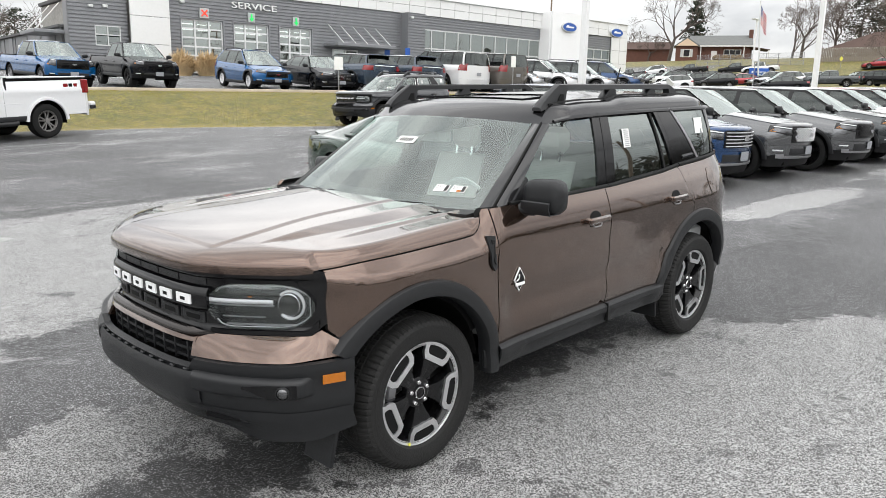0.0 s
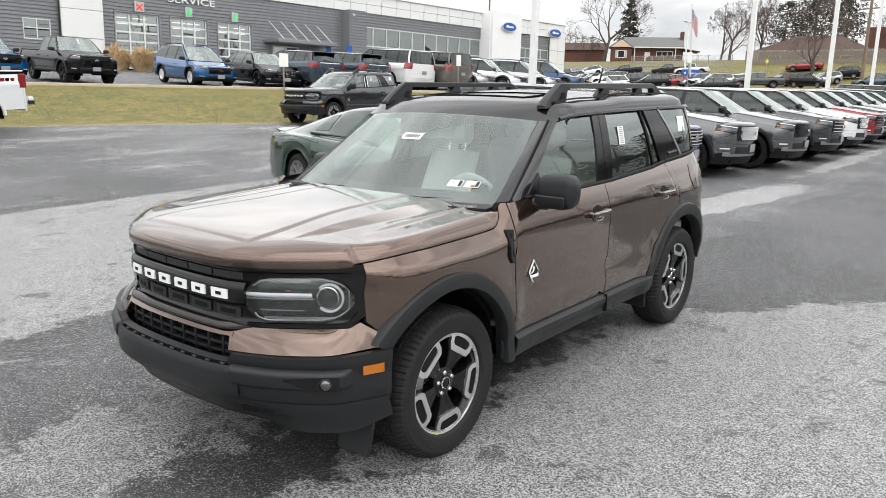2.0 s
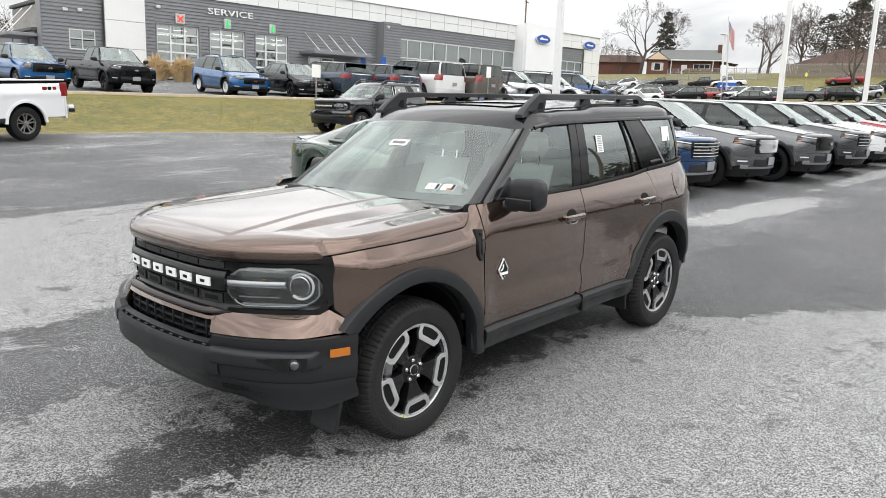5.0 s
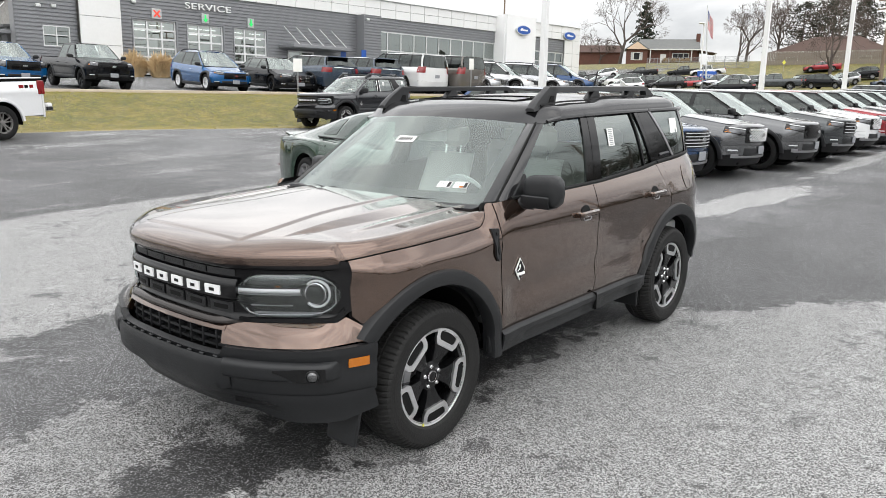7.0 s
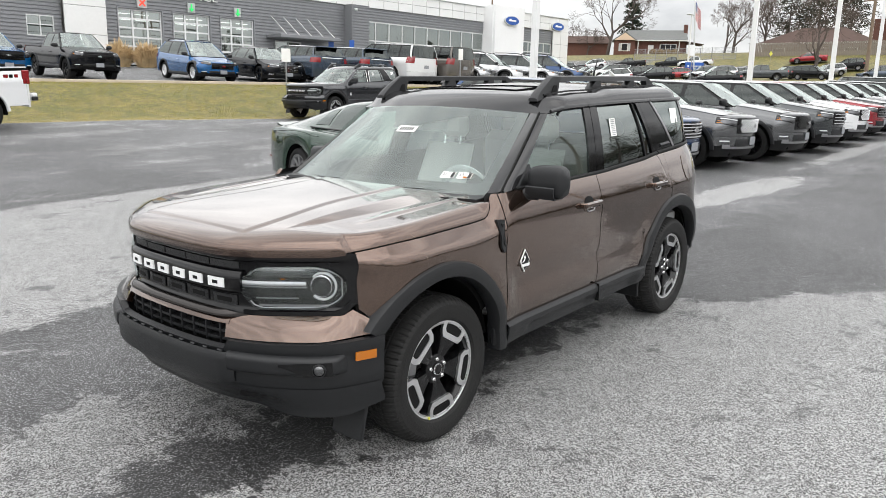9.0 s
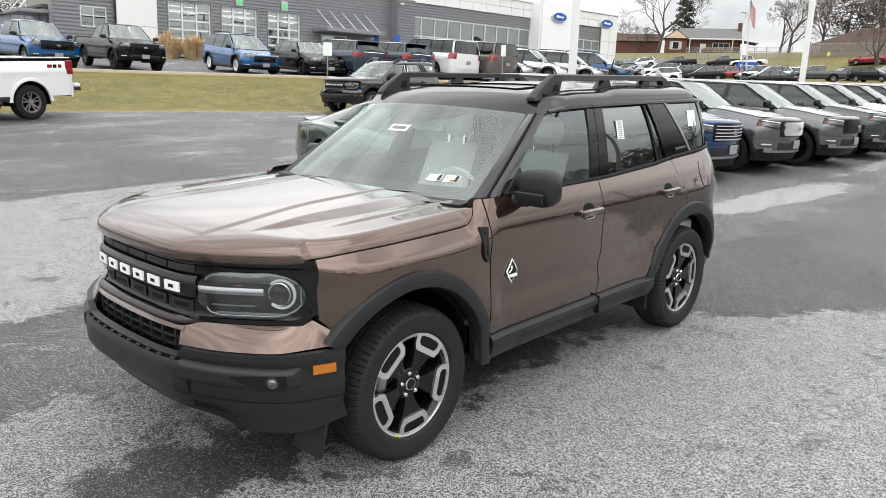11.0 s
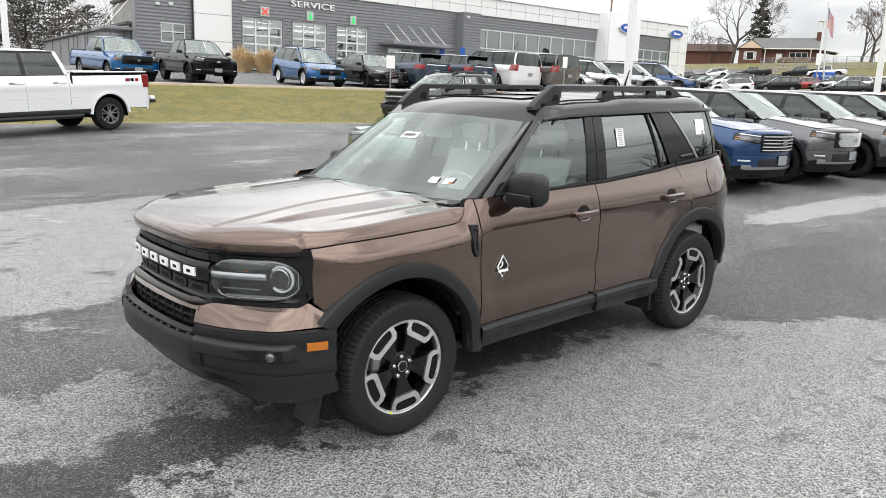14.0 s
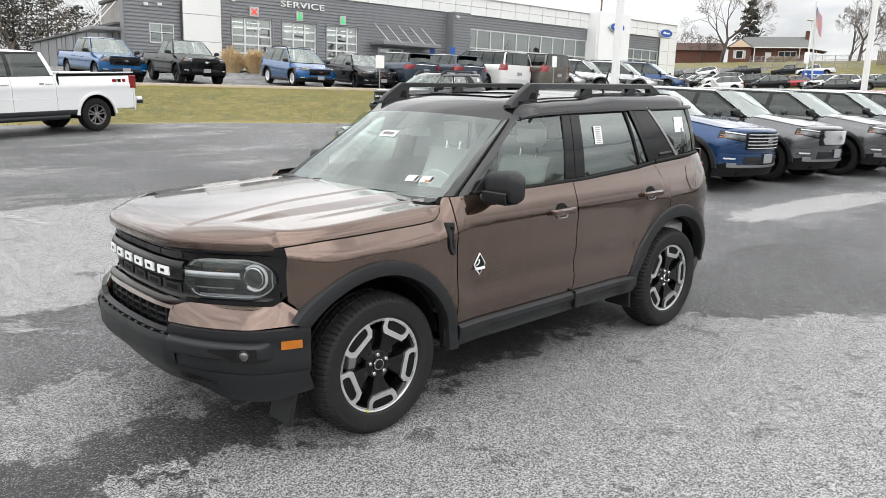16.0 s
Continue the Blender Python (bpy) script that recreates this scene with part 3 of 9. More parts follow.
def vehicle(s, at, body_mat, label, category, group="", far=False, name=None):
    """A road vehicle, x forward, origin on the ground between the axles. s holds its sizes."""
    car = thing(name or s["name"], at, label, category, group)
    N = 0.5 if far else 1.0
    hw, xf, xr = s["W"] / 2, s["xf"], s["xr"]
    xa, xb, r = s["wb"] / 2, -s["wb"] / 2, s["r"]
    Ra = r + s.get("gap", 0.075)
    sill, belt = s["sill"], poly_line(s["belt"])
    hood = poly_line(s["hood"])          # z of the hood's edge over x, front to cowl
    cf, cr = s.get("cf", 0.42), s.get("cr", 0.30)
    roof_m = s.get("roof_mat") or body_mat
    trim = s.get("trim_mat") or M_PLASTIC
    glass_m = s.get("glass") or G_PARKED

    def hood_e(x):
        """Edge of the hood, brought down to the nose before the corner."""
        k = min(max((x - (xf - cf - 0.9)) / 0.9, 0.0), 1.0) ** 1.5
        return lerp(hood(x), hood(xf), k)

    def y_side(x, z):
        u = max(0.0, (x - (xf - cf)) / cf)
        w = max(0.0, ((xr + cr) - x) / cr)
        q = hw * (1 - 0.06 * u * u - 0.05 * w * w)
        zb = belt(x)
        f = float(smooth01((x - s["xc"] + 0.10) / 0.25))
        zb = lerp(zb, hood_e(max(x, s["xc"])), f)
        return q - 0.07 * f * max(0.0, (z - (zb - 0.20)) / 0.20) ** 2 - 0.085 * max(0.0, (z - (zb - 0.26)) / 0.26) ** 2 - 0.05 * max(0.0, (0.62 - z) / 0.35) ** 2 + 0.012 * math.exp(-((z - (zb - 0.27)) / 0.05) ** 2)

    def low(x):
        z = sill
        for c in (xa, xb):
            d = Ra * Ra - (x - c) ** 2
            if d > 0:
                z = max(z, r + math.sqrt(d))
        return z

    def top(x):
        if x > s["xc"]:
            return hood_e(x)
        if "bed" in s and x < s["bed"][0]:
            return s["bed"][1]
        return belt(x)

    def columns(x0, x1):
        xs = list(np.linspace(x0, x1, max(4, int((x1 - x0) / (0.10 / N)))))
        for c in (xa, xb):
            dx = math.sqrt(max(Ra * Ra - (sill - r) ** 2, 0))
            for k in range(17):
                q = c + dx * math.cos(math.pi * k / 16)
                if x0 < q < x1:
                    xs.append(q)
        return sorted(set(round(q, 4) for q in xs))

    cuts = [xf - cf] + s["cuts"] + [xr + cr]
    names = s.get("panel_names") or (["fender", "front_door", "rear_door", "quarter_panel"] if len(cuts) == 5 else ["fender", "door", "quarter_panel"])
    rows = 6 if far else 16
    for side in (1, -1):
        for i in range(len(cuts) - 1):
            g = 0.004
            xs = columns(cuts[i + 1] + (g if i + 2 < len(cuts) else 0), cuts[i] - (g if i else 0))
            P = [[(x, side * y_side(x, lerp(low(x), top(x), v)), lerp(low(x), top(x), v)) for v in np.linspace(0, 1, rows)] for x in xs]
            pn = part(names[min(i, len(names) - 1)], Geo().grid(P, rim=0.02, flip=side > 0), body_mat, car)
            if "door" in names[min(i, len(names) - 1)] and not far:
                hx, hz = cuts[i + 1] + 0.16, belt(cuts[i + 1]) - 0.17
                part("door_handle", Geo().box((hx, side * (y_side(hx, hz) + 0.018), hz), (0.20, 0.03, 0.035), 0.012), body_mat, pn)
        # wheel wells, arch flares, sill
        for c in (xa, xb):
            liner = Geo()
            a = np.linspace(-0.15, math.pi + 0.15, 15)
            liner.grid([[(c + (Ra + 0.005) * math.cos(t), side * q, r + (Ra + 0.005) * math.sin(t)) for q in (hw - 0.03, 0.35)] for t in a])
            liner.grid([[(c + q * math.cos(t), side * 0.40, r + q * math.sin(t)) for q in (0.02, Ra)] for t in a])
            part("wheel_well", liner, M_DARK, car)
        if s.get("flare"):
            for c in (xa, xb):
                a = np.linspace(0.02, math.pi - 0.02, 23)
                F = []
                for t in a:
                    row = []
                    for q, o in ((Ra - 0.012, -0.03), (Ra - 0.010, 0.022), (Ra + 0.02, 0.028), (Ra + 0.06, 0.018), (Ra + 0.07, -0.01)):
                        px, pz = c + q * math.cos(t), r + q * math.sin(t)
                        row.append((px, side * (y_side(px, max(pz, sill)) + o), pz))
                    F.append(row)
                part("fender_flare", Geo().grid(F, flip=side > 0), s.get("flare_mat") or trim, car)
        rk = [(0.0, sill + 0.02), (0.015, sill - 0.02), (0.0, sill - 0.09), (-0.06, sill - 0.12), (-0.3, sill - 0.12)]
        x0, x1 = xb + Ra * 0.96, xa - Ra * 0.96
        part("rocker_panel", Geo().grid([[(x, side * (y_side(x, sill) + o), z) for o, z in rk] for x in np.linspace(x0, x1, 6)]), s.get("rocker_mat") or trim, car)
        for c in (xa, xb):
            add_wheel(car, c, side * (hw - s["tw"] / 2 - 0.025), side, r, s["rim"], s["tw"], s.get("wheel", "five"), s.get("rim_mat") or M_ALLOY_GREY, far)
    part("underbody", Geo().box((0, 0, sill - 0.02), (xf - xr - 0.5, s["W"] - 0.6, 0.14), 0.03), M_DARK, car)

    # front and rear ends, wrapped round their corners
    def plan(front):
        x_end, c = (xf, cf) if front else (xr, -cr)
        pts = []
        for t in np.linspace(-1, 1, 13 if far else 25):
            a = abs(t) * math.pi / 2
            e1, e2 = (s.get("plan_e", (0.86, 0.74)) if front else (0.75, 0.62))
            yy = math.copysign(math.sin(a) ** e1, t) * hw * (0.94 if front else 0.95)
            pts.append((x_end - c * (1 - max(math.cos(a), 0) ** e2), yy))
        return pts

    pf, pr = plan(True), plan(False)

    def at_y(pts, y):
        ys = [p[1] for p in pts]
        return float(np.interp(y, ys, [p[0] for p in pts]))

    def band(pts, z0, z1, d0, d1, sgn, y0=-9, y1=9, n=5):
        ps = [p for p in pts if y0 < p[1] < y1]
        if y0 > -9:
            ps = [(at_y(pts, y0), y0)] + ps
        if y1 < 9:
            ps = ps + [(at_y(pts, y1), y1)]
        out = []
        for x, y in ps:
            k = 1.0 - 0.5 * abs(y) / hw
            za, zb = (q(abs(y) / hw) if callable(q) else q for q in (z0, z1))
            end = (xf - cf if sgn > 0 else xr + cr)
            e3 = (abs(y) / (hw * 0.94)) ** 3
            out.append([(x + sgn * (lerp(d0, d1, v) + 0.010 * math.sin(math.pi * v)) * k * (1 - 0.8 * e3), y * (1 + e3 * ((y_side(end, max(lerp(za, zb, v), sill)) + 0.002) / (hw * 0.94) - 1)), lerp(za, zb, v)) for v in np.linspace(0, 1, n)])
        return out

    zh = hood(xf)
    z1, z2, z3 = s["bands"]                     # bumper top, lower edge of the grille, upper edge of it
    zl = min(sill + 0.10, z1 - 0.14)
    part("lower_lip", Geo().grid(band(pf, sill - 0.10, zl, -0.10, 0.02, 1), rim=0.02), s.get("lip_mat") or M_LOWER, car)
    part("front_bumper", Geo().grid(band(pf, zl + 0.004, z1, 0.022, 0.035, 1), rim=0.02), s.get("bumper_mat") or body_mat, car)
    if s.get("skid"):
        part("skid_strip", Geo().grid(band(pf, zl - 0.05, zl - 0.005, 0.03, 0.045, 1, -hw * 0.80, hw * 0.80, 3), rim=0.02), M_SATIN, car)
    part("front_panel", Geo().grid(band(pf, z1 + 0.004, z3, 0.015, 0.0, 1), rim=0.02), body_mat, car)
    # the nose rolls over into the hood
    roll, crown = s.get("roll", 0.16), s.get("crown", 0.05)
    N_ = []
    for x, y in pf:
        t4, e3 = (abs(y) / (hw * 0.94)) ** 4, (abs(y) / (hw * 0.94)) ** 3
        zt_ = zh + 0.4 * crown * (1 - (abs(y) / (hw * 0.94)) ** 2.4) - 0.002
        zb_ = z3 + 0.004
        row = []
        for q in np.linspace(0, math.pi / 2, 9):
            z = lerp(zb_, zt_, math.sin(q))
            row.append((x - roll * (1 - 0.75 * t4) * (1 - math.cos(q)), y * (1 + e3 * ((y_side(xf - cf, min(z, zh)) + 0.001) / (hw * 0.94) - 1)), z))
        N_.append(row)
    part("nose", Geo().grid(N_), body_mat, car)
    part("lower_intake", Geo().grid(band(pf, zl + 0.01, z1 - 0.045, 0.030, 0.042, 1, -hw * 0.60, hw * 0.60), rim=0.01), M_PLASTIC, car)
    gw = s.get("grille_w", 0.60) * hw
    gr = part("grille", Geo().grid(band(pf, z2, z3 - 0.01, 0.03, 0.015, 1, -gw, gw), rim=0.015), M_GLOSS, car)
    if not far:
        for k in range(0 if s.get("grille_mesh") else s.get("grille_bars", 4)):
            z = lerp(z2 + 0.03, z3 - 0.04, k / max(1, s.get("grille_bars", 4) - 1))
            part("grille_bar", Geo().grid(band(pf, z - 0.008, z + 0.008, 0.05, 0.05, 1, -gw * 0.95, gw * 0.95, 2), rim=0.02), s.get("grille_mat") or M_SATIN, gr)
        if s.get("grille_mesh"):
            # lozenge mesh: bars leaning both ways
            za, zb, lean = z2 + 0.022, z3 - 0.028, 0.46
            for k in range(-4, 12):
                for way in (1, -1):
                    pts = [(way * (-gw + 0.105 * k + lean * q), lerp(za, zb, q)) for q in np.linspace(0, 1, 7)]
                    pts = [(at_y(pf, y) + 0.040, y, z) for y, z in pts if abs(y) < gw * 0.95]
                    if len(pts) > 1:
                        part("grille_bar", Geo().tube(pts, 0.0075, 5), s.get("grille_mat") or M_SATIN, gr)
        part("emblem", Geo().prism([(0.085 * math.cos(a), 0.035 * math.sin(a)) for a in np.linspace(0, 2 * math.pi, 17)[:-1]], 0, 0.015, lambda u, v, d: (xf + 0.055 + d, u, (z2 + z3) / 2 + v)), M_CHROME, gr)
        if s.get("plate", True):
            part("number_plate", Geo().box((xf + 0.055, 0, z1 - 0.08), (0.015, 0.30, 0.15), 0.004), M_PLATE, car)
    for side in (1, -1):
        lo_ = s.get("lamp_out", 0.90)
        a, c = sorted((side * gw * 1.03, side * hw * min(lo_, 0.939)))
        lz0, lz1 = s.get("lamp_z", (z3 - 0.16, z3 - 0.01))
        gq, sw = gw / hw, s.get("sweep", 0.035)
        f0 = lambda q: lerp(lz0 - 0.02, lz0 + sw, min(1, max(0, (q - gq) / (0.9 - gq))) ** 1.5)
        f1 = lambda q: lerp(lz1 - 0.012, lz1 + sw * 0.6, min(1, max(0, (q - gq) / (0.9 - gq))))
        hl = part("headlight", Geo().grid(band(pf, f0, f1, 0.030, 0.010, 1, a, c), rim=0.03), M_GLOSS, car)
        a5, c5 = sorted((side * (gw * 1.03 + 0.02), side * hw * (lo_ - 0.03)))
        part("reflector", Geo().grid(band(pf, lambda q: f0(q) + 0.018, lambda q: f1(q) - 0.030, 0.036, 0.018, 1, a5, c5), rim=0.008), M_LAMP_SMOKED, hl)
        if not far:
            part("light_guide", Geo().grid(band(pf, lambda q: f1(q) - 0.026, lambda q: f1(q) - 0.010, 0.036, 0.030, 1, a + 0.02, c - 0.02, 2), rim=0.01), M_DRL, hl)
            a2, c2 = sorted((side * hw * (lo_ - 0.055), side * hw * (lo_ - 0.004)))
            part("turn_signal", Geo().grid(band(pf, lambda q: f0(q) + 0.012, lambda q: f0(q) + 0.055, 0.040, 0.034, 1, a2, c2, 2), rim=0.01), M_AMBER, hl)
            a3, c3 = sorted((side * hw * (lo_ - 0.22), side * hw * (lo_ - 0.03)))
            part("fog_recess", Geo().grid(band(pf, z1 - 0.185, z1 - 0.035, 0.028, 0.036, 1, a3, c3, 2), rim=0.015), M_GLOSS, car)
            part("fog_lamp", Geo().grid(band(pf, z1 - 0.095, z1 - 0.070, 0.04, 0.042, 1, a3 + 0.02, c3 - 0.02, 2), rim=0.01), M_DRL, car)
            if s.get("skid"):
                part("bumper_wing", Geo().grid(band(pf, z1 - 0.225, z1 - 0.150, 0.036, 0.046, 1, a3 + (0.0 if side > 0 else 0.06), c3 - (0.06 if side > 0 else 0.0), 3), rim=0.02), M_SATIN, car)
        tz0, tz1 = s["tail_z"]
        a, c = sorted((side * hw * s.get("tail_in", 0.72), side * hw * s.get("tail_out", 0.96)))
        if s.get("side_tail"):
            part("tail_light", Geo().box((xr + 0.17, side * (y_side(xr + 0.17, (tz0 + tz1) / 2) + 0.004), (tz0 + tz1) / 2), (0.20, 0.04, tz1 - tz0), 0.015), M_RED, car)
        part("tail_light", Geo().grid(band(pr, tz0, tz1, 0.018, 0.008, -1, a, c), rim=0.008, flip=True), M_RED, car)
    zr = s["bed"][1] if "bed" in s else (s["deck"][1] if "deck" in s else belt(xr))
    part("rear_bumper", Geo().grid(band(pr, sill - 0.05, 0.62, -0.06, 0.05, -1), rim=0.02, flip=True), s.get("rear_mat") or s.get("bumper_mat") or body_mat, car)
    part("tailgate", Geo().grid(band(pr, 0.624, zr, 0.01, -0.02, -1), rim=0.02, flip=True), body_mat, car)
    if not far and s.get("plate", True):
        part("number_plate", Geo().box((xr - 0.03, 0, 0.86), (0.015, 0.30, 0.15), 0.004), M_PLATE, car)

    if s.get("rear_strip"):
        part("tailgate_strip", Geo().grid(band(pr, belt(xr) - 0.10, belt(xr) - 0.06, 0.02, 0.02, -1, -hw * 0.6, hw * 0.6, 3), rim=0.02, flip=True), M_CHROME, car)
        part("rear_spoiler", Geo().box((s["xrt"] - 0.10, 0, s["zt"] + 0.005), (0.26, s["yt"] * 1.8, 0.05), 0.02), body_mat, car)
    # hood
    nc = 9 if far else 17
    P = []
    for u in np.linspace(0, 1, 7 if far else 13):
        row = []
        for t in np.linspace(-1, 1, nc):
            xe = at_y(pf, t * hw * 0.939)
            x = lerp(s["xc"] + 0.10 * (1 - t * t), xe - 0.002 - roll * (1 - 0.75 * t ** 4), u)
            ye = min(abs(t) * hw, y_side(min(x, xf - 0.05), hood_e(x)))
            z = lerp(hood_e(x), zh, u ** 8) + crown * (1 - abs(t) ** 2.4) * (1 - 0.6 * u ** 4) + 0.012 * math.exp(-((abs(t) - 0.55) / 0.08) ** 2) * (1 - u)
            row.append((x, math.copysign(ye, t), z))
        P.append(row)
    part("hood", Geo().grid(P, rim=0.02), body_mat, car)

    # greenhouse
    zt, yt = s["zt"], s["yt"]
    xab, xat, xrt, xdb = s["xab"], s["xat"], s["xrt"], s["xdb"]

    def y_gh(x, z):
        b = y_side(x, belt(x)) - 0.01
        v = (z - belt(x)) / (zt - belt(x))
        return lerp(b, yt, v) + 0.02 * math.sin(math.pi * max(0, min(1, v)))

    def strip(fa, fb, v0, v1, side, off=0.0, n=6):
        out = []
        for v in np.linspace(v0, v1, 7):
            row = []
            for u in np.linspace(0, 1, n):
                x = lerp(fa(v), fb(v), u)
                z = lerp(belt(x), zt, v)
                row.append((x, side * (y_gh(x, z) + off), z))
            out.append(row)
        return out

    fA, fD = (lambda v: lerp(xab, xat, v)), (lambda v: lerp(xdb, xrt, v))
    post = [(lambda v, q=q: q) for q in s["posts"]]
    edges = [fA] + post + [fD]
    pw = s.get("post_w", 0.045)
    dA, dD = s.get("a_w", 0.09), s.get("d_w", 0.10)
    pil = s.get("pillar_mat") or M_GLOSS
    for side in (1, -1):
        part("pillar", Geo().grid(strip(fA, lambda v: fA(v) - dA, 0, 1, side), rim=0.02, flip=side > 0), s.get("a_mat") or body_mat, car)
        part("pillar", Geo().grid(strip(lambda v: fD(v) + dD, fD, 0, 1, side), rim=0.02, flip=side > 0), s.get("d_mat") or body_mat, car)
        for q in s["posts"]:
            part("pillar", Geo().grid(strip(lambda v: q + pw, lambda v: q - pw, 0, 0.94, side, 0.003), rim=0.02, flip=side > 0), pil, car)
        for i in range(len(edges) - 1):
            e0, e1 = edges[i], edges[i + 1]
            d0 = dA if i == 0 else pw
            d1 = dD if i == len(edges) - 2 else pw
            part("side_window", Geo().grid(strip(lambda v: e0(v) - d0, lambda v: e1(v) + d1, 0.03, 0.93, side, -0.004), flip=side > 0), glass_m if i else (s.get("glass_front") or glass_m), car)
        part("roof_side", Geo().grid(strip(lambda v: fA(v) - dA * 0.8, lambda v: fD(v) + dD * 0.8, 0.92, 1.0, side, 0.004), rim=0.02, flip=side > 0), s.get("top_mat") or pil, car)
        part("window_trim", Geo().grid(strip(lambda v: fA(v) - dA * 0.5, lambda v: fD(v) + dD * 0.5, -0.01, 0.035, side, 0.006), rim=0.01, flip=side > 0), s.get("belt_mat") or M_GLOSS, car)
        # door mirror
        mx = xab - 0.16
        mz = belt(mx) + 0.09
        mg = Geo()
        MP = []
        for t in np.linspace(0, 1, 7):
            k = (1 - abs(2 * min(max(t, 0.02), 0.98) - 1) ** 4) ** 0.5
            MP.append([(mx + 0.060 * k * math.copysign(abs(math.cos(a)) ** 0.6, math.cos(a)) + 0.02 - 0.03 * t, side * (y_side(mx, mz - 0.1) + 0.05 + 0.23 * t), mz + 0.075 * k * math.copysign(abs(math.sin(a)) ** 0.6, math.sin(a)) + 0.01 * t) for a in np.linspace(0, 2 * math.pi, 17)])
        mg.grid(MP)
        mg.box((mx + 0.03, side * (y_side(mx, mz - 0.1) + 0.03), mz - 0.06), (0.06, 0.12, 0.03), 0.01)
        part("door_mirror", mg, s.get("mirror_mat") or M_PLASTIC, car)
    # roof
    P = []
    for u in np.linspace(0, 1, 7 if far else 13):
        x = lerp(xat, xrt, u)
        z0 = zt + s.get("roof_bow", 0.05) * math.sin(math.pi * (0.12 + 0.80 * u)) - s.get("roof_drop", 0.0) * u * u
        P.append([(x + 0.10 * (1 - t * t) * (1 - u) - 0.06 * (1 - t * t) * u, t * yt, z0 - (z0 - zt + 0.01) * abs(t) ** 5) for t in np.linspace(-1, 1, 11 if far else 17)])
    part("roof", Geo().grid(P, rim=0.02, flip=True), roof_m, car)
    # windscreen and rear window
    def screen(xb0, zb0, bow0, xt0, bow1, w0, w1, inset=0.03):
        out = []
        for v in np.linspace(0.02, 0.97, 9):
            row = []
            for t in np.linspace(-1, 1, 13):
                x = lerp(xb0, xt0, v) + lerp(bow0, bow1, v) * (1 - t * t)
                row.append((x, t * (lerp(w0, w1, v) - inset), lerp(zb0, zt + 0.02, v)))
            out.append(row)
        return out

    wb0 = y_side(xab, belt(xab)) - 0.01
    part("windscreen", Geo().grid(screen(xab + 0.03, belt(xab), s["xc"] + 0.10 - xab - 0.03, xat, 0.10, wb0, yt), flip=True), G_SHIELD, car)
    part("windscreen_border", Geo().grid([[(xab + 0.03 + (s["xc"] + 0.13 - xab - 0.03) * (1 - t * t) + d, t * (wb0 - 0.02), belt(xab) + h) for d, h in ((0.02, -0.03), (0.0, 0.0), (-0.03, 0.03))] for t in np.linspace(-1, 1, 13)]), M_SEAL, car)
    wd0 = y_side(xdb, belt(xdb)) - 0.01
    if "bed" not in s:
        part("rear_window", Geo().grid(screen(xdb - 0.02, s["deck"][1] if "deck" in s else belt(xdb), -0.06, xrt, -0.05, wd0, yt, 0.05)), glass_m, car)
        part("rear_wiper" if "deck" not in s else "high_brake_light", Geo().box((lerp(xdb, xrt, 0.08) - 0.09, 0.1, lerp(belt(xdb), zt, 0.10)), (0.02, 0.4, 0.02), 0.006), M_PLASTIC, car)
    else:
        part("rear_window", Geo().grid(screen(xdb - 0.02, belt(xdb), -0.02, xrt, -0.02, wd0, yt, 0.06)), glass_m, car)
        bx0, bz = s["bed"]
        bed = Geo().grid([[(x, y, z) for y, z in ((-hw + 0.07, bz), (-hw + 0.12, bz - 0.5), (hw - 0.12, bz - 0.5), (hw - 0.07, bz))] for x in (bx0 - 0.02, xr + 0.12)])
        part("bed_liner", bed, M_DARK, car)
        for side in (1, -1):
            part("bed_rail", Geo().box(((bx0 + xr) / 2, side * (hw - 0.10), bz + 0.005), (bx0 - xr - 0.15, 0.09, 0.035), 0.012), s.get("rail_top") or M_PLASTIC, car)
        part("cab_back", Geo().grid([[(xdb - 0.01, t * wd0, z) for z in (sill + 0.1, belt(xdb))] for t in (-1, 0, 1)]), body_mat, car)
    if "deck" in s:
        P = []
        for u in np.linspace(0, 1, 6):
            P.append([(lerp(xdb + 0.05, at_y(pr, t * hw * 0.94) + 0.01, u), math.copysign(min(abs(t) * hw, y_side(lerp(xdb, xr + 0.05, u), belt(xdb))), t), lerp(belt(xdb), s["deck"][1], u) + 0.03 * (1 - t ** 4)) for t in np.linspace(-1, 1, 13)])
        part("boot_lid", Geo().grid(P, rim=0.02), body_mat, car)
    # cabin
    cab = Geo().box(((xab + xdb) / 2, 0, sill + 0.22), (xab - xdb - 0.2, s["W"] - 0.34, 0.4), 0.05)
    part("cabin_floor", cab, M_DARK, car)
    if not far:
        part("dashboard", Geo().box((xab - 0.16, 0, belt(xab) - 0.12), (0.45, s["W"] - 0.42, 0.22), 0.07), M_DASH, car)
        for side in (1, -1):
            part("seat", Geo().box((xat - 0.55, side * 0.37, belt(0) - 0.13), (0.20, 0.46, 0.60), 0.07).box((xat - 0.60, side * 0.37, belt(0) + 0.26), (0.11, 0.26, 0.17), 0.05), M_DASH, car)
    if s.get("rails"):
        for side in (1, -1):
            y = side * (yt - 0.05)
            pts = [(xat - 0.05, y, zt + 0.02), (xat - 0.22, y, zt + 0.085), ((xat + xrt) / 2, y, zt + 0.10), (xrt + 0.30, y, zt + 0.085), (xrt + 0.12, y, zt + 0.02)]
            part("roof_rail", Geo().tube(pts, 0.022, 8), s.get("rail_mat") or M_PLASTIC, car)
    return car

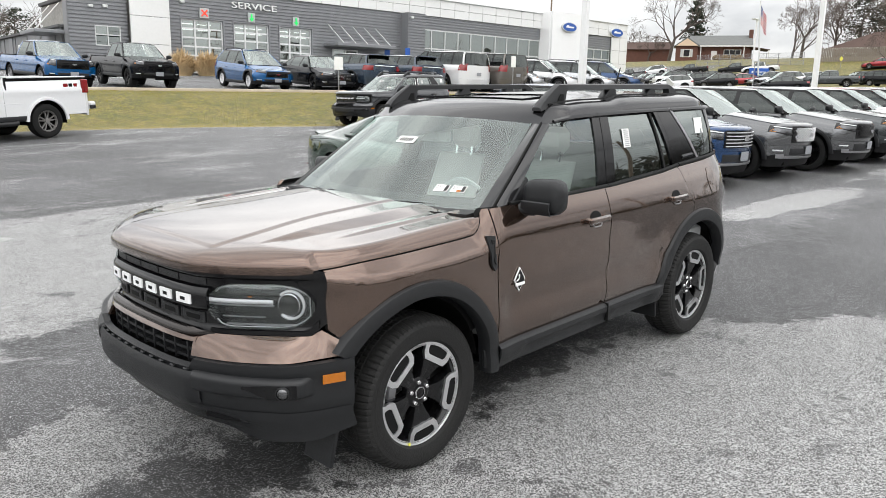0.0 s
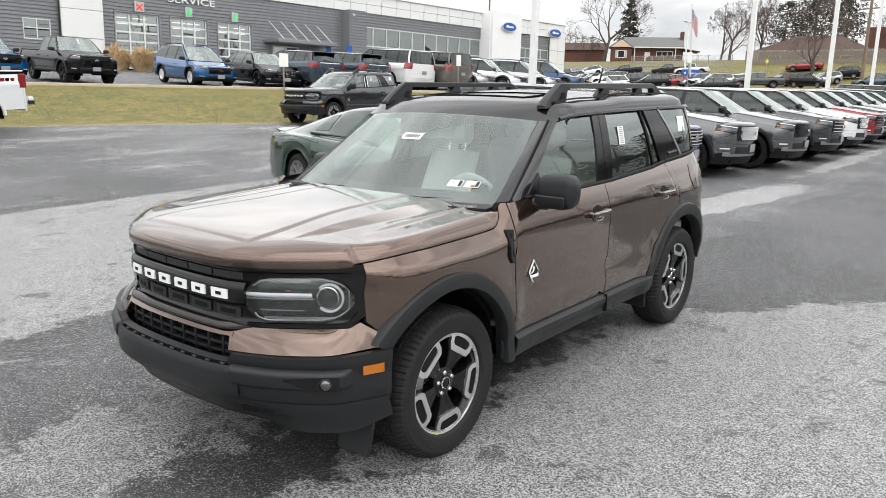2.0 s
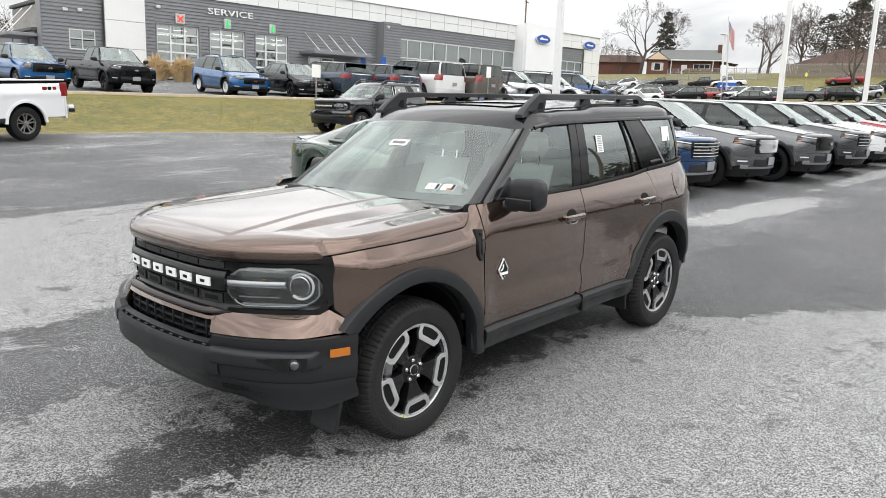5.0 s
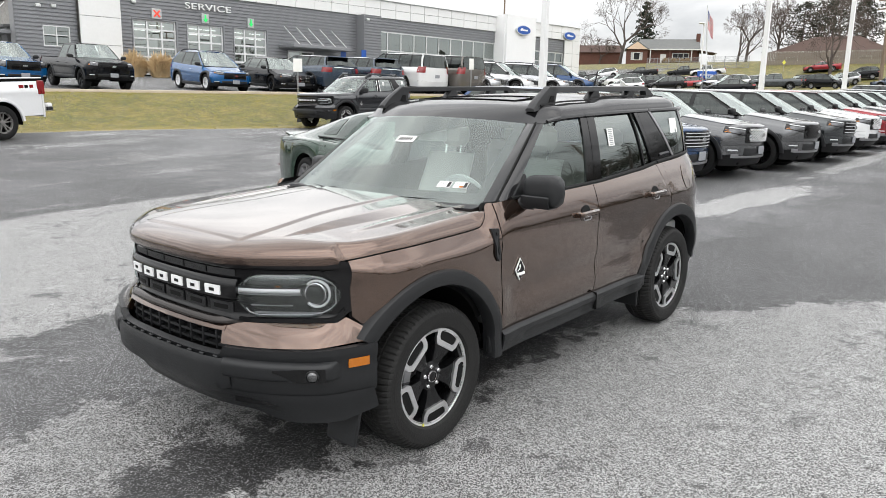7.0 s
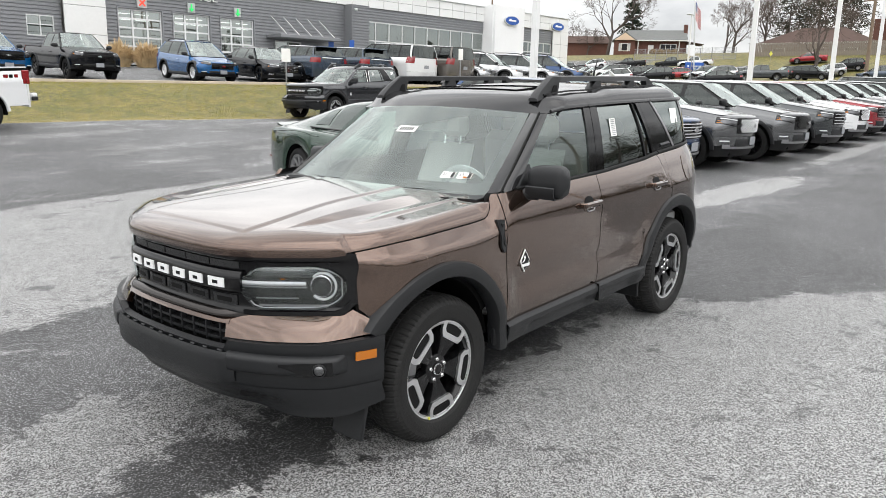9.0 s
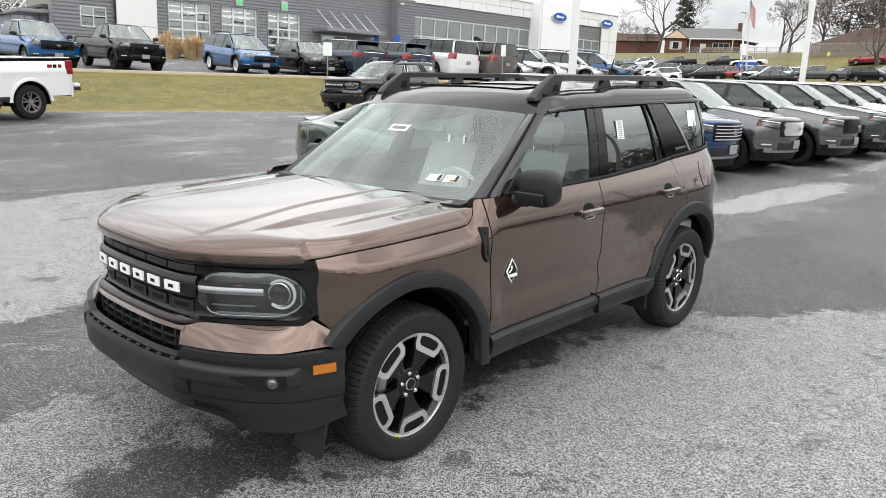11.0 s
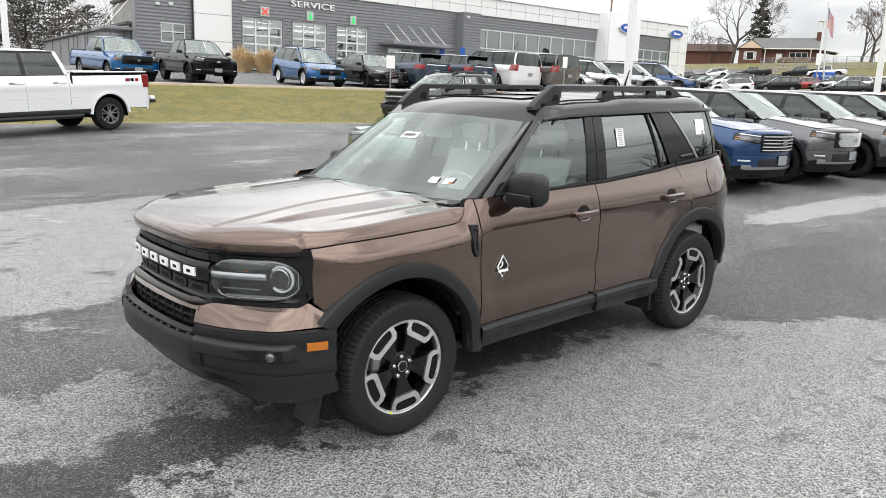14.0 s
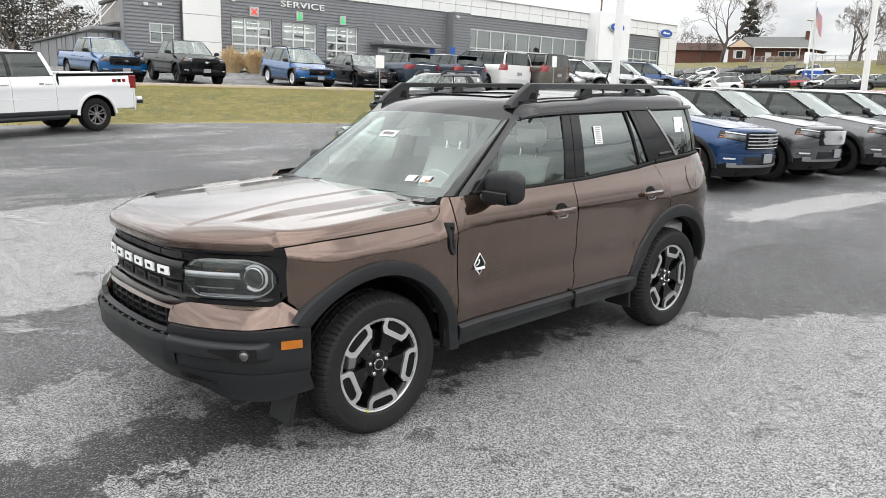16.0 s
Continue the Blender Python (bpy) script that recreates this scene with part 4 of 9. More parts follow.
M_PLATE = material("grey_number_plate", (0.26, 0.27, 0.29), 0.5, var=0.25, scale=25)
P_BLUE = paint("bright_blue_paint", (0.001, 0.085, 0.250), 0.4, 0.26)
P_DEEPBLUE = paint("deep_blue_paint", (0.003, 0.040, 0.130), 0.5, 0.26)
P_NAVY = paint("slate_blue_paint", (0.035, 0.055, 0.085), 0.45)
P_GREY = paint("carbonised_grey_paint", (0.125, 0.128, 0.132), 0.7)
P_DKGREY = paint("dark_grey_paint", (0.045, 0.051, 0.054), 0.6)
P_BLACK = material("black_paint", (0.005, 0.0055, 0.007), 0.10, 0.0, spec=0.28, var=0.05, scale=3)
P_WHITE = material("white_paint", (0.70, 0.705, 0.71), 0.35, coat=1.0, var=0.03, scale=2)
P_RED = paint("metallic_red_paint", (0.28, 0.012, 0.02), 0.45)
P_GREEN = paint("dark_green_paint", (0.013, 0.046, 0.026), 0.6)
P_SILVER = paint("silver_paint", (0.42, 0.43, 0.44), 0.7)
P_TAN = paint("grey_beige_paint", (0.16, 0.145, 0.13), 0.55)

EXPLORER = dict(name="suv", lamp_out=0.937, W=1.98, xf=2.37, xr=-2.60, wb=3.02, r=0.378, rim=0.262, tw=0.25, sill=0.36, belt=[(-2.6, 1.20), (-1.0, 1.14), (1.1, 1.09)], hood=[(1.0, 1.125), (1.4, 1.112), (1.8, 1.09), (2.1, 1.065), (2.37, 1.03)], xc=1.10, cuts=[1.02, -0.06, -1.04], posts=[-0.10, -1.06, -1.85], xab=1.06, xat=0.18, xrt=-2.15, xdb=-2.42, zt=1.575, yt=0.66, bands=(0.64, 0.70, 0.99), skid=True, tail_z=(0.98, 1.14), grille_w=0.58, grille_bars=4, a_mat=M_GLOSS, a_w=0.075, flare=True, rails=False, cf=0.41, plan_e=(1.0, 1.0), cr=0.35, lamp_z=(0.845, 0.975), bumper_mat=None, top_mat=None, wheel="five", crown=0.075, roof_bow=0.05)
OLD_EXPLORER = dict(EXPLORER, wb=2.86, xf=2.36, xr=-2.64, W=1.98, xat=0.1, tail_z=(0.92, 1.12), tail_in=0.66, rear_strip=True)
EXPEDITION = dict(EXPLORER, W=2.02, wb=3.11, xf=2.48, xr=-2.85, r=0.40, zt=1.83, xrt=-2.62, xdb=-2.74, belt=[(-2.8, 1.26), (1.1, 1.20)], hood=[(1.0, 1.22), (2.48, 1.12)], bands=(0.66, 0.76, 1.10), tail_z=(1.0, 1.32), posts=[-0.1, -1.1, -1.9], yt=0.74, flare=False, roof_bow=0.05, lamp_z=(0.98, 1.10))
ESCAPE = dict(name="crossover", W=1.86, xf=2.26, xr=-2.33, wb=2.71, r=0.345, rim=0.228, tw=0.225, sill=0.33, belt=[(-2.3, 1.12), (-1.2, 1.05), (1.0, 0.98)], hood=[(1.0, 1.00), (1.8, 0.93), (2.26, 0.80)], xc=1.10, cuts=[0.98, -0.12, -1.0], posts=[-0.16, -1.08], xab=1.06, xat=0.12, xrt=-1.80, xdb=-2.20, zt=1.57, yt=0.60, bands=(0.50, 0.54, 0.78), tail_z=(0.86, 1.02), grille_w=0.52, flare=True, cf=0.6, cr=0.4, lamp_z=(0.70, 0.82), crown=0.07, roof_bow=0.085, roof_drop=0.0, rim_mat=None, wheel="ten", rails=True)
SEDAN = dict(name="sedan", W=1.90, xf=2.42, xr=-2.62, wb=2.87, r=0.345, rim=0.24, tw=0.235, sill=0.30, belt=[(-2.6, 1.0), (1.1, 0.93)], hood=[(1.0, 0.96), (2.0, 0.88), (2.42, 0.76)], xc=1.15, cuts=[1.02, -0.06, -1.05], posts=[-0.10, -1.05], xab=1.1, xat=0.25, xrt=-1.15, xdb=-1.85, zt=1.42, yt=0.56, bands=(0.46, 0.48, 0.74), tail_z=(0.78, 0.95), deck=(-1.85, 1.04), grille_w=0.45, cf=0.6, cr=0.4, lamp_z=(0.64, 0.77), crown=0.06, roof_bow=0.08)
RANGER = dict(name="pickup_truck", W=1.88, xf=2.50, xr=-2.82, wb=3.22, r=0.385, rim=0.235, tw=0.26, sill=0.50, belt=[(-2.8, 1.16), (1.3, 1.14)], hood=[(1.1, 1.18), (1.9, 1.14), (2.50, 1.06)], xc=1.15, cuts=[1.10, 0.05, -0.86], posts=[0.03], xab=1.12, xat=0.42, xrt=-0.72, xdb=-0.88, zt=1.70, yt=0.63, bands=(0.66, 0.76, 1.04), tail_z=(0.86, 1.16), tail_in=0.86, bed=(-0.90, 1.16), grille_w=0.56, flare=True, cf=0.45, cr=0.18, lamp_z=(0.90, 1.04), crown=0.05, roof_bow=0.06, wheel="six", panel_names=["fender", "front_door", "rear_door", "bed_side"], gap=0.09)
MAVERICK = dict(RANGER, W=1.84, wb=3.08, xf=2.34, xr=-2.70, r=0.365, belt=[(-2.7, 1.11), (1.3, 1.09)], hood=[(1.1, 1.12), (2.34, 1.02)], zt=1.65, bands=(0.60, 0.70, 1.02), lamp_z=(0.80, 1.02), grille_w=0.62, bed=(-0.9, 1.11), cf=0.35, flare=False)
FULLSIZE = dict(RANGER, W=2.02, wb=3.69, xf=2.74, xr=-3.12, r=0.415, rim=0.25, tw=0.275, sill=0.55, belt=[(-3.2, 1.40), (1.3, 1.37)], hood=[(1.1, 1.40), (2.74, 1.30)], xc=1.45, cuts=[1.42, 0.30, -0.78], posts=[0.26], xab=1.42, xat=0.70, xrt=-0.66, xdb=-0.84, zt=1.95, yt=0.72, side_tail=True, bands=(0.78, 0.88, 1.28), tail_z=(1.06, 1.40), tail_in=0.90, bed=(-0.86, 1.46), gap=0.10, flare=False, wheel="six")


def park(s, x, y, heading, body, label, category, far=False, group="", size=1.0, **more):
    """Stands a vehicle's middle at x, y."""
    slope = ground_z(x + math.cos(radians(heading)), y + math.sin(radians(heading))) - ground_z(x - math.cos(radians(heading)), y - math.sin(radians(heading)))
    m = pose(x, y, ground_z(x, y)) @ pose(0, 0, 0, 0, 0, heading) @ pose(0, 0, 0, 0, -math.degrees(math.atan2(slope, 2)), 0)
    return vehicle(dict(s, **more), m @ Matrix.Scale(size, 4), body, label, category, group, far)


def nose_at(s, x, y, heading, body, label, category, **kw):
    """Stands a vehicle with the middle of its front end at x, y."""
    h = radians(heading)
    return park(s, x - s["xf"] * math.cos(h), y - s["xf"] * math.sin(h), heading, body, label, category, **kw)


def tail_at(s, x, y, heading, body, label, category, **kw):
    h = radians(heading)
    return park(s, x - s["xr"] * math.cos(h), y - s["xr"] * math.sin(h), heading, body, label, category, **kw)


ROW = "row of parked sport utility vehicles"
nose_at(EXPLORER, -8.88, -1.92, 91, P_DEEPBLUE, "deep blue sport utility vehicle with chrome grille bars", "car", group=ROW, grille_bars=5, grille_mat=M_BRIGHT, rim_mat=M_RIM_BLACK)
nose_at(EXPLORER, -11.15, -1.66, 91, P_GREY, "grey sport utility vehicle with bright mesh grille", "car", group=ROW, grille_mesh=True, grille_mat=M_BRIGHT, grille_bars=6, rim_mat=M_RIM_BLACK)
nose_at(EXPLORER, -13.50, -1.25, 91, P_GREY, "grey sport utility vehicle with black mesh grille", "car", group=ROW, grille_mesh=True, grille_mat=M_GLOSS, grille_bars=6, rim_mat=M_RIM_BLACK)
nose_at(EXPLORER, -16.25, -1.12, 91, P_DKGREY, "dark grey sport utility vehicle with silver grille bars", "car", group=ROW, grille_mat=M_BRIGHT, rim_mat=M_RIM_BLACK)
nose_at(EXPLORER, -18.95, -1.10, 91, P_WHITE, "white sport utility vehicle in the parked row", "car", group=ROW, grille_mesh=True, grille_mat=M_BRIGHT, rim_mat=M_RIM_BLACK)
nose_at(EXPLORER, -21.60, -1.12, 91, P_RED, "metallic red sport utility vehicle in the parked row", "car", group=ROW, rim_mat=M_ALLOY)
nose_at(EXPLORER, -24.30, -1.15, 91, P_DKGREY, "dark grey sport utility vehicle with bright wheels", "car", group=ROW, rim_mat=M_ALLOY)
nose_at(EXPLORER, -27.00, -1.15, 91, P_GREY, "grey sport utility vehicle far along the row", "car", group=ROW, far=True)
nose_at(EXPLORER, -29.70, -1.15, 91, P_WHITE, "white sport utility vehicle far along the row", "car", group=ROW, far=True)
nose_at(EXPLORER, -32.40, -1.15, 91, P_NAVY, "slate blue sport utility vehicle far along the row", "car", group=ROW, far=True)
nose_at(EXPLORER, -35.10, -1.15, 91, P_SILVER, "silver sport utility vehicle far along the row", "car", group=ROW, far=True)
nose_at(EXPLORER, -37.80, -1.15, 91, P_GREY, "grey sport utility vehicle at the end of the row", "car", group=ROW, far=True)

truck = park(FULLSIZE, -1.0, -17.1, 17, P_WHITE, "white full-size pickup truck with black wheels", "pickup truck", rim_mat=M_STEEL, wheel="twin", flare=True, flare_mat=P_WHITE, bumper_mat=P_WHITE, rear_mat=P_WHITE, a_mat=P_WHITE, rail_top=P_WHITE, rocker_mat=M_PLASTIC)
for k, (w, m_) in enumerate(((0.13, M_RED), (0.10, M_DARK), (0.10, M_RED))):
    part("side_marking_bar", Geo().box((-2.42 - 0.14 * k, 0.995, 1.26), (w, 0.012, 0.085), 0.003), m_, truck, smooth=0)
part("cab_gap", Geo().box((-0.855, 0.985, 1.02), (0.035, 0.045, 0.86), 0.004), M_SEAL, truck)
part("rear_step_bumper", Geo().box((-3.20, 0.0, 0.74), (0.20, 1.90, 0.20), 0.04), P_WHITE, truck)
part("bumper_end_cap", Geo().box((-3.17, 0.965, 0.70), (0.18, 0.06, 0.10), 0.02), M_PLASTIC, truck)
part("side_step", Geo().tube([(1.15, 1.0, 0.42), (1.05, 1.02, 0.40), (-0.95, 1.02, 0.40), (-1.05, 1.0, 0.42)], 0.055, 10), M_PLASTIC, truck)
part("body_crease", Geo().tube([(1.3, 1.004, 0.86), (-1.25, 1.004, 0.86)], 0.010, 6), P_WHITE, truck)
for k in range(2):
    part("door_handle_recess", Geo().box((0.62 - 1.05 * k, 1.0, 1.20), (0.12, 0.012, 0.06), 0.01), M_SATIN, truck)

UP = "vehicles on the upper lot"
nose_at(MAVERICK, -7.28, -26.41, 92, P_BLUE, "bright blue compact pickup truck", "pickup truck", group=UP, grille_mat=M_GLOSS, bumper_mat=None)
nose_at(RANGER, -10.08, -25.39, 86, P_BLACK, "black mid-size pickup truck with black wheels", "pickup truck", group=UP, rim_mat=M_RIM_BLACK, grille_mat=M_GLOSS)
nose_at(ESCAPE, -14.43, -23.81, 83, P_BLUE, "bright blue compact crossover with silver wheels", "car", group=UP, rim_mat=M_ALLOY, grille_mat=M_GLOSS)
nose_at(SEDAN, -17.06, -22.85, 80, P_BLACK, "black four-door sedan with black wheels", "car", group=UP, rim_mat=M_RIM_BLACK, grille_mat=M_CHROME)
tail_at(OLD_EXPLORER, -18.94, -22.17, 268, P_NAVY, "slate blue sport utility vehicle with tall red tail lamps", "car", group=UP, rim_mat=M_ALLOY)
tail_at(OLD_EXPLORER, -21.14, -21.37, 268, P_NAVY, "slate blue sport utility vehicle on the upper lot", "car", group=UP, rim_mat=M_ALLOY)
tail_at(EXPEDITION, -23.4, -20.61, 268, P_WHITE, "white large sport utility vehicle with dark windows", "car", group=UP, rim_mat=M_ALLOY)
tail_at(EXPEDITION, -25.6, -20.0, 268, P_TAN, "grey-beige large sport utility vehicle", "car", group=UP, rim_mat=M_ALLOY)
nose_at(ESCAPE, -27.6, -19.6, 105, P_SILVER, "silver crossover on the upper lot", "car", group=UP)
nose_at(ESCAPE, -30.2, -19.4, 105, P_WHITE, "white crossover on the upper lot", "car", group=UP)
nose_at(ESCAPE, -32.2, -18.4, 105, P_SILVER, "silver crossover on the upper lot", "car", group=UP)
nose_at(ESCAPE, -35.2, -18.6, 105, P_DEEPBLUE, "deep blue crossover beside a ramp", "car", group=UP)


# ---- the brown sport utility vehicle ----
def curve_through(pts, n=12):
    """A smooth open curve through points (Catmull-Rom)."""
    p = [np.array(q, float) for q in pts]
    p = [2 * p[0] - p[1]] + p + [2 * p[-1] - p[-2]]
    out = []
    for i in range(1, len(p) - 2):
        for t in np.linspace(0, 1, n, endpoint=False):
            a, b, c, d = p[i - 1], p[i], p[i + 1], p[i + 2]
            out.append(0.5 * (2 * b + (c - a) * t + (2 * a - 5 * b + 4 * c - d) * t * t + (3 * b - a - 3 * c + d) * t ** 3))
    return np.array(out + [p[-2]])


# plan of the nose panel and of the bumper: (y, x)
NOSE = curve_through([(0, 2.125), (0.2, 2.120), (0.36, 2.102), (0.44, 2.072), (0.52, 2.030), (0.61, 1.965), (0.70, 1.893), (0.77, 1.828), (0.81, 1.776), (0.835, 1.72), (0.85, 1.66)])
BUMP = curve_through([(0, 2.195), (0.25, 2.185), (0.42, 2.155), (0.60, 2.085), (0.74, 1.995), (0.81, 1.93), (0.855, 1.85), (0.885, 1.775), (0.915, 1.69)])


def on_plan(cv, y, o=0.0):
    """x, y of a plan curve at a given y, pushed outwards by o."""
    s, a = (-1 if y < 0 else 1), abs(y)
    x = float(np.interp(a, cv[:, 0], cv[:, 1]))
    e = 0.01
    lo, hi = max(min(a, float(cv[-1, 0])) - e, 0.0), min(a + e, float(cv[-1, 0]))
    d = float(np.interp(hi, cv[:, 0], cv[:, 1]) - np.interp(lo, cv[:, 0], cv[:, 1])) / (hi - lo)
    k = 1 / math.hypot(1, d)
    return x + o * k, s * (a - o * d * k)


def nose_patch(cv, ys, z0, z1, off, rows=6):
    out = []
    for y in ys:
        a, b = (z0(abs(y)) if callable(z0) else z0), (z1(abs(y)) if callable(z1) else z1)
        row = []
        for v in np.linspace(0, 1, rows):
            z = lerp(a, b, v)
            x, yy = on_plan(cv, y, off(abs(y), z) if callable(off) else off)
            row.append((x, yy, z))
        out.append(row)
    return out


def span(a, b, n):
    return list(np.linspace(a, b, n))


FA, RA, WR = 1.335, -1.335, 0.363
BELT = poly_line([(-2.2, 1.262), (-1.7, 1.246), (-1.12, 1.213), (-0.9, 1.190), (-0.3, 1.158), (0.2, 1.152), (0.62, 1.158), (0.9, 1.150)])


def y_body(x, z, corner=True):
    y = 0.925
    if x > 1.40:
        y -= 0.063 * min(((x - 1.40) / 0.385), 1.2) ** 2
    if x < -1.55:
        y -= 0.10 * ((-1.55 - x) / 0.40) ** 2
    if x > 1.60 and corner:
        y -= 0.052 * ((x - 1.60) / 0.168) ** 2 * (1 - 0.40 * float(smooth01((z - 0.88) / 0.12)))
    # the shoulder rolls in sooner along the fender
    f = float(smooth01((x - 0.72) / 0.25))
    y -= 0.055 * max(0.0, (z - lerp(0.99, 0.925, f)) / lerp(0.18, 0.13, f)) ** 1.6
    y -= 0.030 * max(0.0, (0.62 - z) / 0.18) ** 2
    ends = smooth01((0.80 - x) / 0.12) * smooth01((x + 0.95) / 0.12)
    y -= 0.020 * float(ends) * math.exp(-((z - 0.655) / 0.05) ** 2)
    y += 0.008 * math.exp(-((z - 0.965) / 0.045) ** 2)
    for c in (FA, RA):
        d = math.hypot(x - c, z - WR)
        y += 0.012 * math.exp(-((d - 0.56) / 0.09) ** 2)
    return y


def arch(x, c, R):
    d = R * R - (x - c) ** 2
    return WR + math.sqrt(d) if d > 0 else 0.0


SILL = lambda x: 0.462
LOW = lambda x: max(SILL(x), arch(x, FA, 0.534), arch(x, RA, 0.536), 0.710 + 1.1 * (x - 1.716) if x > 1.70 else 0.0)


def body_cols(x0, x1, step=0.03):
    xs = span(x0, x1, max(3, int(abs(x1 - x0) / step)))
    for c, R in ((FA, 0.534), (RA, 0.536)):
        for k in range(33):
            q = c + R * math.cos(math.pi * k / 32)
            if min(x0, x1) < q < max(x0, x1):
                xs.append(q)
    return sorted(set(round(float(q), 4) for q in xs))


def side_patch(x0, x1, lo, up, side, off=0.0, rows=14):
    P = []
    for x in body_cols(x0, x1):
        a, b = lo(x), up(x)
        P.append([(x, side * (y_body(x, lerp(a, b, v)) + off), lerp(a, b, v)) for v in np.linspace(0, 1, rows)])
    return P


hero = thing("sport_utility_vehicle", TILT, "brown metallic sport utility vehicle with black roof on asphalt", "car")

# side panels
_seam = curve_through([(0.846, 1.158), (0.862, 1.145), (0.882, 1.100), (0.915, 1.063), (0.98, 1.044), (1.30, 1.037), (1.60, 1.031), (1.757, 1.016), (1.80, 1.010)], 8)
SEAM = lambda x: float(np.interp(x, _seam[:, 0], _seam[:, 1]))      # shut line between hood and fender
FEND_UP = lambda x: SEAM(x) - 0.004
RDOOR_UP = lambda x: BELT(x) if x > -1.10 else lerp(BELT(-1.10), 0.95, smooth01((-1.10 - x) / 0.125))
for side in (1, -1):
    part("fender", Geo().grid(side_patch(0.818, 1.768, LOW, FEND_UP, side, rows=26), rim=0.025, flip=side > 0), M_BROWN, hero)
    fd = part("front_door", Geo().grid(side_patch(-0.190, 0.811, LOW, BELT if side > 0 else (lambda x: BELT(x) - 0.10 * float(smooth01((x - 0.5) / 0.25))), side), rim=0.025, flip=side > 0), M_BROWN, hero)
    rd = part("rear_door", Geo().grid(side_patch(-1.222, -0.197, LOW, RDOOR_UP, side), rim=0.025, flip=side > 0), M_BROWN, hero)
    # the quarter panel runs round the rear corner
    Q = []
    for x in body_cols(-1.815, -1.229):
        lo = max(LOW(x), 0.60 if x < -1.80 else 0.0)
        Q.append([(x, side * y_body(x, lerp(lo, BELT(x), v)), lerp(lo, BELT(x), v)) for v in np.linspace(0, 1, 14)])
    qp = part("quarter_panel", Geo().grid(Q, rim=0.025, flip=side > 0), M_BROWN, hero)
    up = Geo().grid([[(x, side * (y_body(x, z)), z) for z in span(RDOOR_UP(x) + 0.007, BELT(x), 6)] for x in span(-1.229, -1.112, 8)], rim=0.02, flip=side > 0)
    part("quarter_panel", up, M_BROWN, hero)
    # Near-black copy behind the side panels, added as shade in the gaps
    part("gap_shade_sheet", Geo().grid(side_patch(-1.95, 1.76, LOW, lambda x: BELT(x) if x < 0.8 else FEND_UP(x), side, -0.035, 5), flip=side > 0), M_SEAL, hero)
    # fuel filler door
    cx, cz = -1.56, 1.085
    F = []
    for u in span(-1, 1, 9):
        for_w = 0.085
        F.append([(cx + u * for_w, side * (y_body(cx + u * for_w, cz + w * 0.085) + 0.004), cz + w * 0.085) for w in span(-math.sqrt(max(0.02, 1 - abs(u) ** 6)), math.sqrt(max(0.02, 1 - abs(u) ** 6)), 7)])
    if side > 0:
        part("fuel_door", Geo().grid(F, rim=0.006, flip=True), M_BROWN, hero)
    # flares
    for c, R0, R1, a0, a1 in ((FA, 0.465, 0.543, 0.62, math.pi + 0.04), (RA, 0.452, 0.544, 0.05, math.pi - 0.12)):
        G = []
        for a in span(a0, a1, 45):
            row = []
            for k, o in ((0.0, -0.05), (0.0, 0.012), (0.08, 0.024), (0.5, 0.027), (0.9, 0.016), (1.0, -0.002), (0.99, -0.06)):
                q = lerp(R0, R1, k)
                px, pz = c + q * math.cos(a), WR + q * math.sin(a)
                row.append((px, side * (y_body(px, max(pz, 0.46), False) + o), pz))
            G.append(row)
        part("fender_flare", Geo().grid(G, rim=0.01, flip=side < 0), M_PLASTIC, hero)
        well = Geo()
        ang = span(-0.2, math.pi + 0.2, 21)
        well.grid([[(c + 0.47 * math.cos(a), side * y, WR + 0.47 * math.sin(a)) for y in (0.84, 0.70, 0.45)] for a in span(0.12, math.pi - 0.12, 21)])
        well.grid([[(c + q * math.cos(a), side * 0.46, WR + q * math.sin(a)) for q in (0.01, 0.47)] for a in ang])
        well.grid([[(c + q * math.cos(a), side * 0.855, WR + q * math.sin(a)) for q in (0.45, 0.52)] for a in span(0.45, math.pi - 0.45, 19)])
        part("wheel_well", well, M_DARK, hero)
    # rocker panel with its long pressed step
    G = []
    for x in span(-0.86, 0.80, 40):
        notch = 0.018 * float(smooth01((x + 0.74) / 0.06) * smooth01((0.62 - x) / 0.06)) * (0.35 + 0.65 * float(abs(x + 0.20) > 0.07))
        G.append([(x, side * (y_body(x, 0.46) + o), z) for o, z in ((-0.02, 0.475), (0.016, 0.470), (0.030, 0.455), (0.030, 0.428), (0.028 - notch, 0.416), (0.016 - notch, 0.372), (0.005, 0.352), (-0.05, 0.338), (-0.3, 0.338))])
    part("rocker_panel", Geo().grid(G, rim=0.01, flip=side < 0), M_PLASTIC, hero)
    part("rocker_joint", Geo().box((-0.195, side * (y_body(-0.19, 0.46) + 0.012), 0.42), (0.008, 0.045, 0.11), 0.002), M_SEAL, hero)
    part("rocker_end", Geo().box((0.845, side * 0.895, 0.415), (0.075, 0.05, 0.12), 0.02), M_PLASTIC, hero)
    # door handles: bar and key cover; the cup's shade is a flat black oval
    for door, hx, hz in ((fd, -0.03, 1.0), (rd, -0.985, 1.018)):
        y0 = y_body(hx, hz)
        hg = Geo().box((hx - 0.004, side * (y0 + 0.030), hz), (0.205, 0.024, 0.036), 0.010)
        hg.box((hx + 0.085, side * (y0 + 0.012), hz), (0.035, 0.040, 0.032), 0.008).box((hx - 0.092, side * (y0 + 0.012), hz), (0.030, 0.040, 0.032), 0.008)
        hd = part("door_handle", hg, M_BROWN, door)
